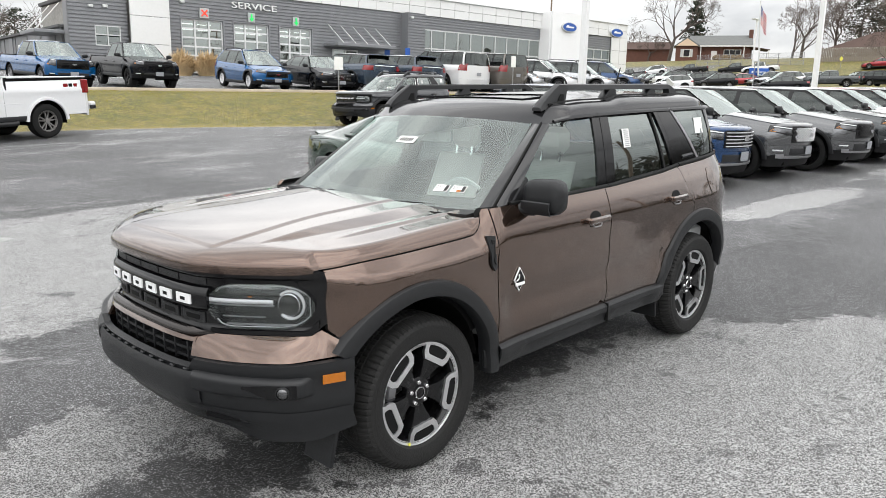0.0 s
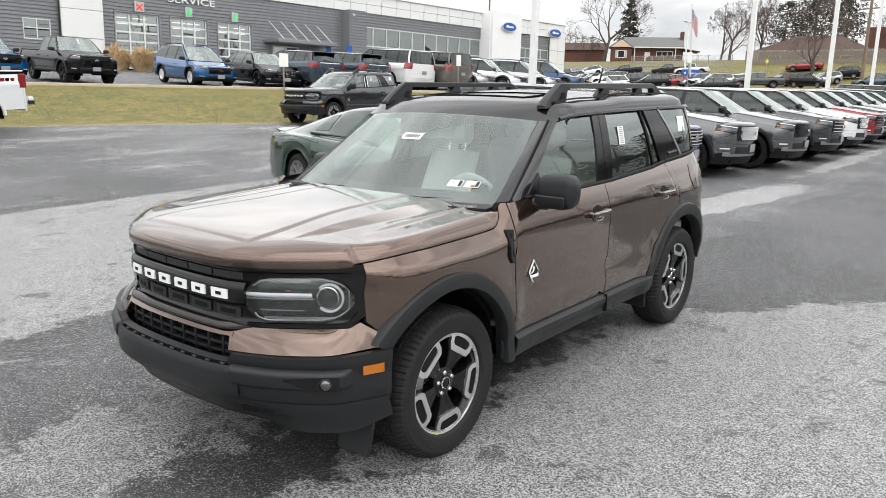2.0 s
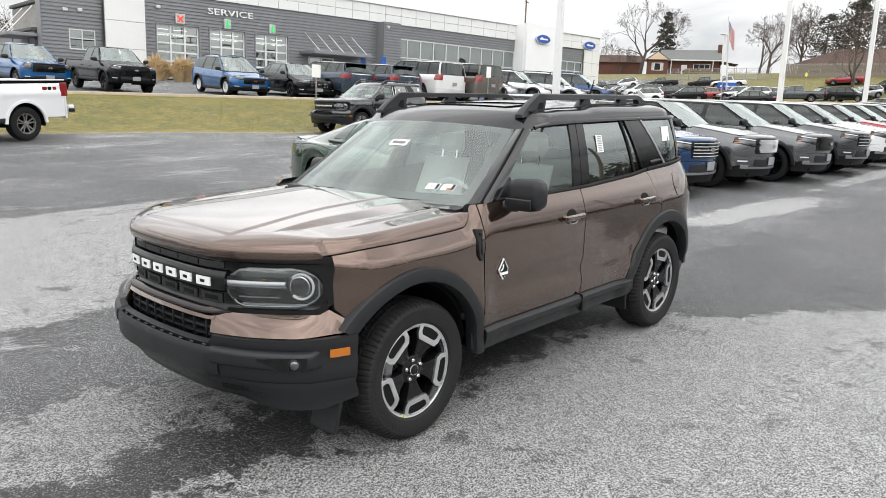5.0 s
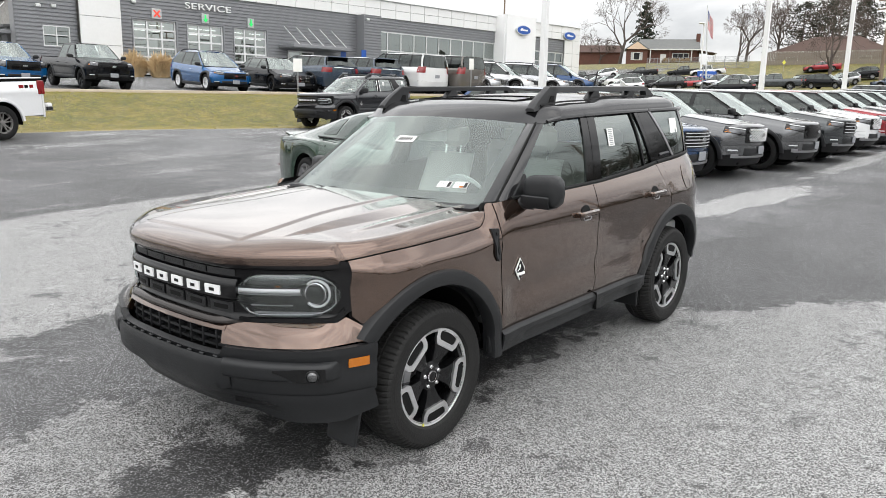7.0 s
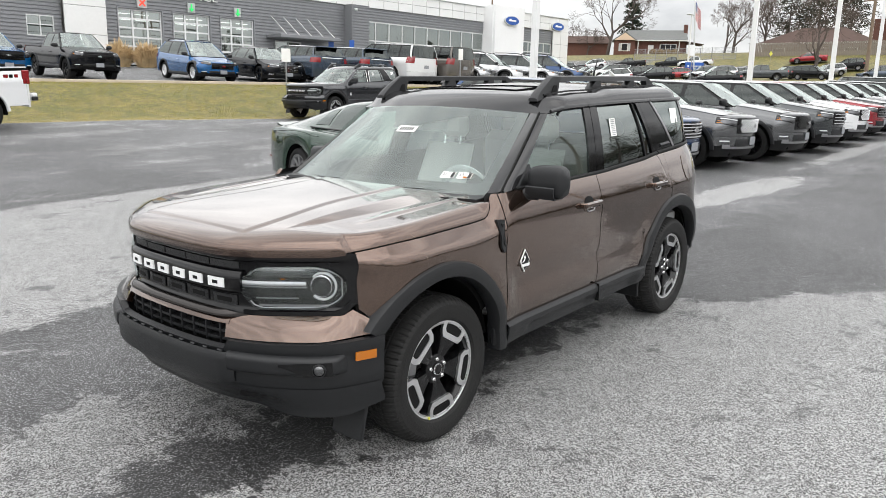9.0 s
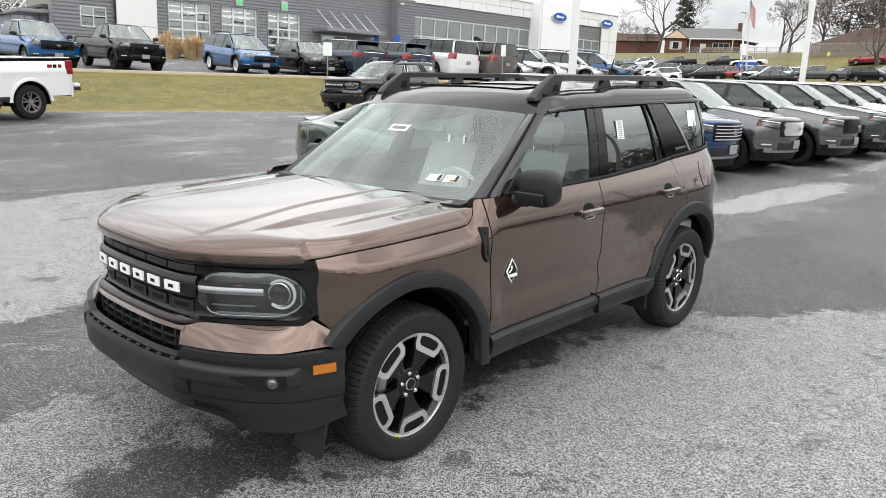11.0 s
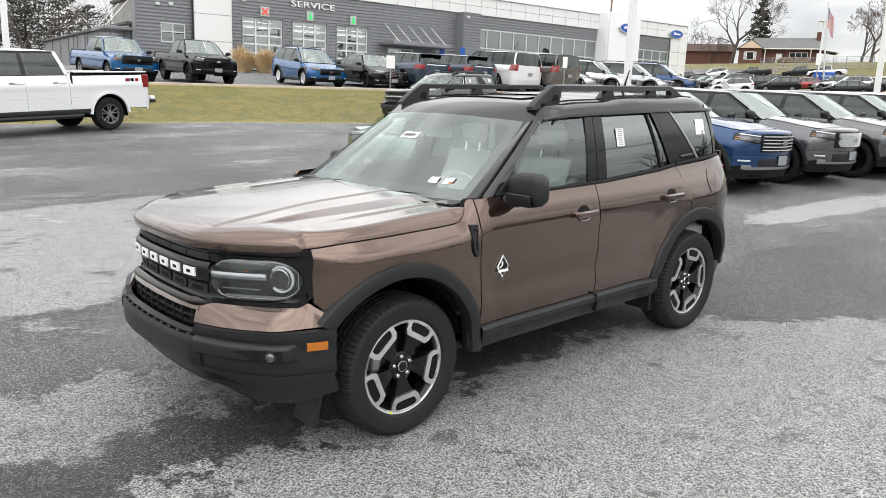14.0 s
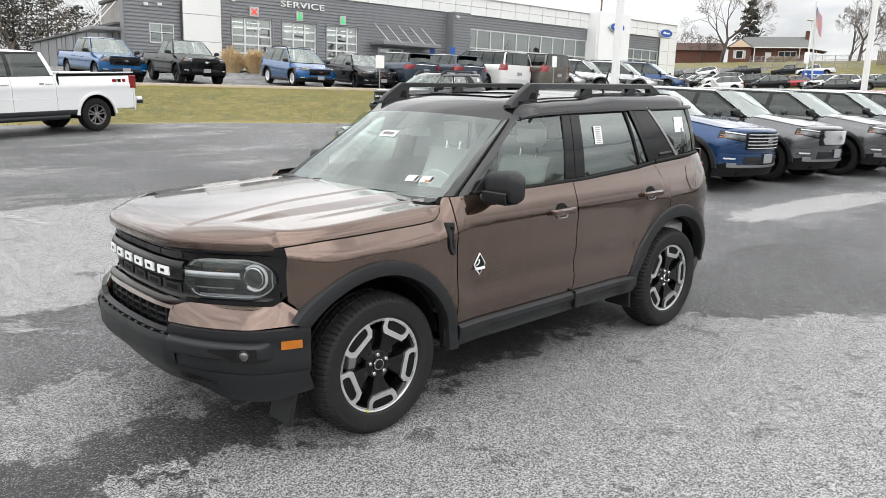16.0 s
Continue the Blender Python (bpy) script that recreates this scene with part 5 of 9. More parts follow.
        part("handle_cup_shade", Geo().prism([(0.052 * math.cos(a), 0.036 * math.sin(a)) for a in span(0, 2 * math.pi, 17)[:-1]], 0.0, 0.003, lambda u, v, d: (hx - 0.005 + u, side * (y_body(hx + u, hz + 0.010 + v) + d), hz + 0.010 + v)), M_SEAL, hd)
        part("lower_line", Geo().tube([(hx + 0.050, side * (y0 + 0.012), hz - 0.018), (hx + 0.030, side * (y0 + 0.014), hz - 0.040), (hx - 0.035, side * (y0 + 0.014), hz - 0.040), (hx - 0.055, side * (y0 + 0.012), hz - 0.016)], 0.0035, 6), M_SATIN, hd)
    # side vent and trail badge
    vt = part("side_vent", Geo().prism([(0.885, 1.035), (0.835, 1.030), (0.832, 0.875), (0.848, 0.862), (0.872, 0.895), (0.884, 0.95)], -0.004, 0.012, lambda u, v, d: (u, side * (y_body(u, v) + d), v)), M_PLASTIC, hero)
    part("vent_slot", Geo().prism([(0.866, 1.015), (0.849, 1.012), (0.847, 0.895), (0.86, 0.91)], 0.012, 0.016, lambda u, v, d: (u, side * (y_body(u, v) + d), v)), M_GLOSS, vt)
    bd = part("door_badge", Geo().prism([(0.0, 0.062), (-0.043, 0.0), (0.0, -0.062), (0.043, 0.0)], 0.004, 0.010, lambda u, v, d: (0.655 + u, side * (y_body(0.655 + u, 0.785 + v) + d), 0.785 + v)), M_WHITE, hero, "white diamond badge")
    part("badge_field", Geo().prism([(0.0, 0.052), (-0.036, 0.0), (0.0, -0.052), (0.036, 0.0)], 0.010, 0.0125, lambda u, v, d: (0.655 + u, side * (y_body(0.655 + u, 0.785 + v) + d), 0.785 + v)), M_GLOSS, bd)
    part("badge_wave", Geo().tube([(0.655 + 0.012 * math.cos(a) + 0.004 * i, side * (y_body(0.655, 0.79) + 0.014), 0.797 + 0.016 * math.sin(a)) for i, a in enumerate(span(0.3, 4.6, 9))], 0.0030, 5), M_WHITE, bd)
    part("badge_bar", Geo().box((0.655, side * (y_body(0.655, 0.762) + 0.013), 0.762), (0.074, 0.004, 0.015), 0.001), M_WHITE, bd)

# clamshell hood: rounded shoulders, raised platform and outer channels
_hc = curve_through([(0.80, 1.152), (1.0, 1.147), (1.2, 1.139), (1.6, 1.121), (1.85, 1.105), (2.0, 1.091), (2.15, 1.072)], 8)
HOOD_C = lambda x: float(np.interp(x, _hc[:, 0], _hc[:, 1]))
hood_edge = lambda x: min(y_body(x, SEAM(x)) + 0.001, 0.822 + 0.5 * max(0.0, 1.78 - x))


def hood_z(x, y):
    a = abs(y)
    ds = max(0.0, hood_edge(min(x, 1.78)) - a)
    df = max(0.0, on_plan(NOSE, min(a, 0.82), 0.0)[0] + 0.024 - x)
    top = HOOD_C(x) - 0.016 * (a / 0.8) ** 2
    # platform between two ridges that spread towards the nose
    yp = 0.305 + 0.09 * float(smooth01((x - 1.35) / 0.6))
    top += 0.007 * (1 - float(smooth01((a - yp + 0.012) / 0.022))) * float(smooth01((2.03 - x) / 0.025))
    # outer channel, a slope that faces outwards and dies away at the nose
    yh = 0.475 + 0.045 * float(smooth01((x - 1.5) / 0.4))
    yl = 0.610 - 0.080 * float(smooth01((x - 1.15) / 0.7))
    fade = float(smooth01((1.91 - x) / 0.22))
    top -= 0.017 * fade * float(np.clip((a - yh) / (yl - yh), 0, 1))
    top += 0.007 * float(smooth01((1.66 - x) / 0.3)) * math.exp(-((a - 0.665 - 0.03 * (1.4 - x)) / 0.022) ** 2)
    front = 1.021 + 0.021 * (1 - math.exp(-df / 0.007)) + 0.033 * (1 - math.exp(-df / 0.055)) + 0.19 * df
    side_ = SEAM(min(x, 1.78)) + 0.012 * (1 - math.exp(-ds / 0.006)) + 0.072 * (1 - math.exp(-ds / 0.055)) + 0.28 * ds
    k = 0.0055
    m = min(top, front, side_)
    return m - k * math.log(sum(math.exp(-(q - m) / k) for q in (top, front, side_))) + 0.002


HOOD_REAR = lambda y: 0.795 + 0.156 * (1 - (y / 0.84) ** 2)
rows = []
for u in span(0, 1, 110):
    row = []
    for t in span(-1, 1, 181):
        edge = math.copysign(1 - (1 - abs(t)) ** 1.6, t) if abs(t) > 0 else 0.0
        x = lerp(HOOD_REAR(edge * 0.84), on_plan(NOSE, edge * hood_edge(1.78), 0.0)[0] + 0.022, 1 - (1 - u) ** 1.35)
        y = edge * hood_edge(min(x, 1.78))
        row.append((x, y, hood_z(x, y)))
    rows.append(row)
# the skin turns under at its front lip
lip = rows[-1]
lip_z = lambda y: lerp(0.998, 1.006, float(smooth01((abs(y) - 0.74) / 0.08)))
rows.append([(p[0] + 0.002, p[1], lerp(p[2], lip_z(p[1]), 0.6)) for p in lip])
rows.append([(p[0] - 0.002, p[1], lip_z(p[1])) for p in lip])
part("hood", Geo().grid(rows, rim=0.010), M_BROWN, hero)
# Near-black sheet under the hood, added as shade in its gaps
part("gap_shade_sheet", Geo().grid([[(x, y, hood_z(x, y) - 0.05) for x in span(0.85, on_plan(NOSE, y, -0.07)[0], 9)] for y in span(-0.78, 0.78, 17)]), M_SEAL, hero)
# cowl and wipers
part("cowl", Geo().grid([[(lerp(0.70 + 0.23 * (1 - t * t), 0.905 + 0.10 * (1 - t * t), v), t * 0.80, lerp(1.135, 1.118, v)) for v in span(0, 1, 4)] for t in span(-1, 1, 21)], rim=0.01), M_PLASTIC, hero)
for y0, y1, dz in ((-0.66, -0.10, 0.0), (-0.02, 0.58, -0.035)):
    wp = Geo().tube([(0.90, y0, 1.124 + dz), (0.905, (y0 + y1) / 2, 1.138 + dz), (0.86, y1, 1.152 + dz)], [0.016, 0.010, 0.006], 6)
    wp.box((0.89, y0, 1.120), (0.05, 0.06, 0.03), 0.01)
    part("wiper", wp, M_PLASTIC, hero)

# nose: gloss black panel, grille bar, lamps
panel = part("grille_panel", Geo().grid(nose_patch(NOSE, span(-0.824, 0.824, 91), lambda y: 0.738 + 0.062 * float(smooth01((y - 0.765) / 0.06)) ** 2, lambda y: 1.013 - 0.012 * float(smooth01((y - 0.79) / 0.034)) ** 2, lambda y, z: 0.002 - 0.016 * float(smooth01((0.985 - z) / 0.02)) * float(smooth01((z - 0.752) / 0.02)) * float(smooth01((0.812 - y) / 0.012)), 22), rim=0.03), M_GLOSS, hero)
part("panel_frame", Geo().grid(nose_patch(NOSE, span(-0.80, 0.80, 61), 0.985, 1.012, lambda y, z: 0.006, 3), rim=0.02), M_GLOSS, panel)
for s_ in (1, -1):
    part("panel_frame", Geo().grid(nose_patch(NOSE, [s_ * q for q in span(0.44, 0.80, 18)], lambda y: 0.744 + 0.05 * float(smooth01((y - 0.762) / 0.06)) ** 2, lambda y: 0.762 + 0.055 * float(smooth01((y - 0.752) / 0.06)) ** 2, 0.006, 3), rim=0.02, flip=s_ < 0), M_GLOSS, panel)
M_BARTRIM = material("satin_black_grille_bar", (0.006, 0.006, 0.0065), 0.10, 0.0, spec=0.38, var=0.08)
M_STRIP = material("dark_satin_strip", (0.060, 0.055, 0.053), 0.14, 0.85, var=0.06)
M_MESH = material("honeycomb_grille_mesh", (0.020, 0.0205, 0.022), 0.45, 0.2, var=0.6, scale=90, bump=0.8, bscale=260)
for k in range(5):
    y0 = -0.425 + 0.172 * k
    part("mesh_insert", Geo().grid(nose_patch(NOSE, span(y0, y0 + 0.160, 6), 0.940, 0.982, -0.010, 3), rim=0.004), M_MESH, panel)
    part("grille_slot", Geo().grid(nose_patch(NOSE, span(y0 + 0.01, y0 + 0.145, 6), 0.776, 0.820, -0.008, 3), rim=0.005), M_MESH, panel)
    part("slot_opening", Geo().grid(nose_patch(NOSE, span(y0 + 0.035, y0 + 0.12, 6), 0.788, 0.808, -0.006, 3), rim=0.002), M_SEAL, panel)
bar = part("grille_bar", Geo().grid(nose_patch(NOSE, span(-0.44, 0.44, 31), 0.832, 0.930, lambda y, z: 0.020 - 0.02 * abs((z - 0.880) / 0.05) ** 4, 9), rim=0.02), M_BARTRIM, panel)
for k in range(6):
    y0 = -0.358 + 0.1275 * k
    lb = part("grille_letter_bar", Geo().grid(nose_patch(NOSE, span(y0 + 0.004, y0 + 0.092, 5), 0.860, 0.900, 0.026, 3), rim=0.008), M_WHITE, bar, "white raised block")
    part("block_slot", Geo().grid(nose_patch(NOSE, span(y0 + 0.032, y0 + 0.062, 3), 0.873, 0.887, 0.0275, 2), rim=0.004), M_SEAL, lb)
part("grille_trim", Geo().grid(nose_patch(NOSE, span(-0.46, 0.46, 41), lambda y: 0.736, lambda y: 0.764 - 0.018 * float(smooth01((y - 0.36) / 0.10)), lambda y, z: 0.012 + 0.034 * (1 - float(smooth01((y - 0.34) / 0.12))) * math.sqrt(max(0.0, 1 - ((z - 0.736) / 0.0285) ** 2)), 9), rim=0.02), M_STRIP, hero, "satin silver strip")

M_LAMPBACK = material("smoked_chrome_lamp_bowl", (0.17, 0.172, 0.176), 0.15, 0.9, var=0.45, scale=14)
LZ0 = poly_line([(0.405, 0.868), (0.425, 0.858), (0.455, 0.815), (0.485, 0.778), (0.52, 0.768), (0.70, 0.770), (0.745, 0.782), (0.775, 0.808), (0.792, 0.850)])
LZ1 = poly_line([(0.405, 0.892), (0.425, 0.898), (0.455, 0.915), (0.495, 0.948), (0.54, 0.957), (0.70, 0.958), (0.745, 0.946), (0.775, 0.922), (0.792, 0.882)])
for s_ in (1, -1):
    fl = s_ < 0
    strip_ = lambda ya, yb, za, zb, o, n=12, r=4, rm=0.012: Geo().grid(nose_patch(NOSE, [s_ * q for q in span(ya, yb, n)], za, zb, o, r), rim=rm, flip=fl)
    ys = [s_ * q for q in span(0.406, 0.792, 40)]
    lamp = part("headlight", Geo().grid(nose_patch(NOSE, ys, LZ0, LZ1, -0.034, 9), rim=-0.034, flip=fl), M_LAMPBACK, hero)
    # bowl and fins behind the lens
    part("reflector", strip_(0.475, 0.665, 0.900, lambda y: LZ1(y) - 0.010, lambda y, z: -0.026 + 0.35 * (z - 0.90), 14, 5), M_LAMP, lamp)
    part("reflector", strip_(0.500, 0.655, 0.826, 0.852, lambda y, z: -0.014 - 0.4 * (0.852 - z)), M_LAMP, lamp)
    part("reflector", strip_(0.500, 0.735, 0.779, 0.788, -0.012), M_SATIN, lamp)
    part("fin", strip_(0.470, 0.690, 0.802, 0.812, -0.008), M_GLOSS, lamp)
    part("fin", strip_(0.490, 0.640, 0.815, 0.819, -0.006, 10, 2, 0.006), M_SATIN, lamp)
    part("fin", strip_(0.455, 0.670, 0.858, 0.864, -0.004), M_GLOSS, lamp)
    for k in range(5):
        part("divider", strip_(0.520 + 0.030 * k, 0.522 + 0.030 * k, 0.906, 0.936, -0.018, 2, 3, 0.006), M_LAMPBACK, lamp)
    part("light_guide", strip_(0.415, 0.668, 0.872, 0.891, lambda y, z: 0.002 - 0.006 * abs((z - 0.8815) / 0.0095) ** 2, 18, 5, 0.010), M_DRL, lamp)
    part("guide_tray", strip_(0.408, 0.672, 0.8645, 0.8705, 0.001, 18, 2, 0.008), M_SATIN, lamp)
    part("turn_signal", strip_(0.585, 0.597, 0.899, 0.904, -0.006, 3, 2, 0.004), M_AMBER, lamp)
    edge_ = [(q, LZ0(q) + 0.008) for q in span(0.47, 0.780, 24)] + [(q, LZ1(q) - 0.008) for q in reversed(span(0.47, 0.780, 24))]
    part("lamp_edge", Geo().tube([(*on_plan(NOSE, s_ * q, -0.003), z) for q, z in edge_], 0.003, 5), M_SATIN, lamp)
    cxp, cyp = on_plan(NOSE, s_ * 0.722, -0.012)
    turn = Matrix.Rotation(s_ * radians(36), 4, "Z")

    def eyed(r, a, d, o=0.0):
        p = turn @ Vector((d, s_ * o + r * math.cos(a), r * math.sin(a) * 1.04))
        return (cxp + p.x, cyp + p.y, 0.870 + p.z)

    an = span(0, 2 * math.pi, 41)
    # the outer ring stays open on the inboard side
    op = [a for a in span(-2.35, 2.35, 35)] if s_ > 0 else [math.pi + a for a in span(-2.35, 2.35, 35)]
    part("lamp_ring", Geo().grid([[eyed(r, a, d) for r, d in ((0.0600, -0.012), (0.0600, 0.006), (0.0575, 0.010), (0.0535, 0.010), (0.0515, 0.006), (0.0505, -0.012))] for a in op], rim=0.0), M_DRL, lamp)
    part("projector_rim", Geo().grid([[eyed(r, a, d, -0.006) for r, d in ((0.0480, -0.010), (0.0465, 0.004), (0.0425, 0.006), (0.0395, -0.006))] for a in an]), M_CHROME, lamp)
    part("bezel", Geo().grid([[eyed(r, a, d) for r, d in ((0.066, -0.016), (0.062, -0.004), (0.050, -0.006))] for a in an]), M_LAMPBACK, lamp)
    part("projector", Geo().grid([[eyed(r, a, d, -0.006) for r, d in ((0.041, -0.014), (0.036, -0.010), (0.030, 0.000), (0.016, 0.007), (0.0, 0.009))] for a in an]), M_GLOSS, lamp)
    lens = part("lens", Geo().grid(nose_patch(NOSE, ys, LZ0, LZ1, lambda y, z: 0.010 + 0.006 * math.sin(math.pi * (y - 0.404) / 0.39) - 2.6 * max(0.0, z - 0.885) ** 2 - 1.5 * max(0.0, 0.85 - z) ** 2, 13), rim=0.02, flip=fl), G_LENS, lamp)
    lens.visible_shadow = False

# bumper
BT = lambda y: 0.655 + 0.008 * (y / 0.9) ** 2
part("bumper_skin", Geo().grid(nose_patch(BUMP, span(-0.415, 0.415, 31), 0.708, lambda y: 0.738, lambda y, z: 0.004 - 0.057 * (0.72 * (z - 0.655) / 0.088 + 0.28 * ((z - 0.655) / 0.088) ** 3), 9), rim=0.03), M_BROWN, hero)
for s_ in (1, -1):
    skin = []
    for u in span(0, 1, 46):
        w = max(0.0, (u - 0.86) / 0.14)                    # past the lamp the top edge follows the fender's shut line
        a = lerp(0.412, 0.886, min(1.0, u / 0.86))
        z0, z1 = BT(a), lerp(0.743 + 0.062 * float(smooth01((a * 0.905 - 0.765) / 0.06)) ** 2, 0.706, w)
        (bx, by), (nx, ny) = on_plan(BUMP, a, -0.02 * float(smooth01((a - 0.78) / 0.10))), on_plan(NOSE, a * 0.905, 0.010)
        bx, by, nx, ny = lerp(bx, 1.735, w), lerp(by, 0.893, w), lerp(nx, 1.716, w), lerp(ny, 0.882, w)
        row = []
        for v in span(0, 1, 10):
            k = 0.72 * v + 0.28 * v ** 3
            row.append((lerp(bx, nx, k), s_ * lerp(by, ny, k), lerp(z0, z1, v)))
        skin.append(row)
    part("bumper_skin", Geo().grid(skin, rim=0.03, flip=s_ < 0), M_BROWN, hero)
intake = part("lower_grille", Geo().grid(nose_patch(BUMP, span(-0.52, 0.52, 25), 0.47, 0.735, -0.075, 5)), M_SEAL, hero)
for z in (0.632, 0.668):
    part("grille_slat", Geo().grid(nose_patch(BUMP, span(-0.41, 0.41, 21), z - 0.006, z + 0.006, -0.035, 2), rim=0.03), M_PLASTIC, intake)
for k in range(9):
    y = -0.36 + 0.09 * k
    x, yy = on_plan(BUMP, y, -0.045)
    part("grille_slat", Geo().box((x, yy, 0.656), (0.03, 0.010, 0.088), 0.003), M_PLASTIC, intake)
bump = part("front_bumper", Geo().grid(nose_patch(BUMP, span(-0.908, 0.908, 71), lambda y: 0.44 if y > 0.45 else 0.44, lambda y: BT(y) - 0.004 if y > 0.43 else 0.612, lambda y, z: 0.010 + 0.012 * float(smooth01((z - 0.58) / 0.05)) - 0.05 * max(0.0, (0.50 - z) / 0.06) ** 2 * 0.3, 12), rim=0.03), M_PLASTIC, hero)
part("bumper_pad", Geo().grid(nose_patch(BUMP, span(-0.46, 0.46, 31), 0.462, 0.600, lambda y, z: 0.040 - 0.022 * float(smooth01((y - 0.43) / 0.03)) - 0.012 * abs((z - 0.53) / 0.07) ** 6, 8), rim=0.04), M_PLASTIC, bump)
for k in range(11):
    x, yy = on_plan(BUMP, -0.40 + 0.08 * k, 0.010)
    part("bumper_rib", Geo().box((x, yy, 0.603), (0.035, 0.03, 0.010), 0.004), M_PLASTIC, bump)
for s_ in (1, -1):
    # wing with rounded edges that holds the fog lamp's pocket
    fl = s_ < 0
    W_ = lambda y, z: 0.040 * (1 - abs((z - 0.563) / 0.047) ** 5) * float(smooth01((0.852 - y) / 0.03)) * float(0.25 + 0.75 * smooth01((y - 0.425) / 0.02)) + 0.006
    part("bumper_step", Geo().grid(nose_patch(BUMP, [s_ * q for q in span(0.425, 0.852, 48)], lambda y: 0.518 + 0.012 * (y - 0.44), lambda y: 0.608, W_, 15), rim=0.02, flip=fl), M_PLASTIC, bump)
    pocket = part("fog_recess", Geo().grid(nose_patch(BUMP, [s_ * q for q in span(0.655, 0.815, 18)], lambda y: lerp(0.566, 0.528, float(smooth01((y - 0.655) / 0.10))), lambda y: lerp(0.578, 0.586, float(smooth01((y - 0.655) / 0.10))), 0.0475, 5), rim=0.004, flip=fl), M_GLOSS, bump)
    fx_, fy_ = on_plan(BUMP, s_ * 0.785, 0.038)
    fl_ = Geo().lathe([(0.024, 0.0), (0.024, 0.012), (0.019, 0.018), (0.010, 0.021), (0.0, 0.022)], 20)
    part("fog_lamp", fl_, M_LAMPBACK, bump, at=pose(fx_, fy_, 0.556, 0, 0, -90 + s_ * 40))
    part("fog_bezel", Geo().lathe([(0.029, 0.0), (0.029, 0.014), (0.024, 0.016)], 20), M_PLASTIC, bump, at=pose(fx_, fy_, 0.556, 0, 0, -90 + s_ * 40))
    G = nose_patch(BUMP, [s_ * q for q in span(0.862, 0.895, 6)], 0.568, 0.606, 0.020, 3)
    part("marker_light", Geo().grid(G, rim=0.012, flip=s_ < 0), M_AMBER, hero)
    part("mud_flap", Geo().box((1.775, s_ * 0.765, 0.275), (0.02, 0.19, 0.21), 0.006, m=Matrix.Rotation(radians(-14), 4, "Y")), M_PLASTIC, hero)
    part("mud_flap", Geo().box((-0.885, s_ * 0.78, 0.30), (0.025, 0.20, 0.16), 0.006), M_PLASTIC, hero)
chin = []
for y in span(-0.905, 0.905, 61):
    a = abs(y)
    zb = 0.345 - 0.03 * float(smooth01((a - 0.45) / 0.25)) + 0.035 * float(smooth01((a - 0.84) / 0.07))
    row = []
    for v in span(0, 1, 8):
        z = lerp(0.452, zb, v)
        x, yy = on_plan(BUMP, y, 0.003)
        inset = 0.07 * float(smooth01(v)) * (1 - 0.6 * float(smooth01((a - 0.5) / 0.25)))
        row.append((x - inset, yy * (1 - 0.35 * inset), z))
    row.append((row[-1][0] - 0.03 - 0.30 * (1 - float(smooth01((a - 0.5) / 0.25))), row[-1][1] * 0.96, zb - 0.006))
    chin.append(row)
part("bumper_chin", Geo().grid(chin, rim=0.0), M_PLASTIC, bump)
for s_ in (1, -1):
    part("chin_scoop", Geo().grid(nose_patch(BUMP, [s_ * q for q in span(0.46, 0.66, 8)], 0.395, 0.425, lambda y, z: -0.012, 3), rim=0.02, flip=s_ < 0), M_GLOSS, bump)

# greenhouse
TUM = 0.22
y_gh = lambda x, z: 0.853 - TUM * (z - 1.16) - (0.10 * ((-1.5 - x) / 0.40) ** 2 if x < -1.5 else 0.0)


def pane(poly_lo, poly_hi, x0, x1, side, off=0.0, n=10, m=8):
    """A sheet of the greenhouse's side between two borders given over x, with slanted ends."""
    P = []
    for u in span(0, 1, n):
        xa, xb = lerp(x0[0], x1[0], u), lerp(x0[1], x1[1], u)
        row = []
        for v in span(0, 1, m):
            x = lerp(xa, xb, v)
            z = lerp(poly_lo(xa), poly_hi(xb), v)
            row.append((x, side * (y_gh(x, z) - (0.0 if side > 0 else 0.02 + 0.22 * (z - 1.16)) + off + 0.012 * math.sin(math.pi * v)), z))
        P.append(row)
    return P


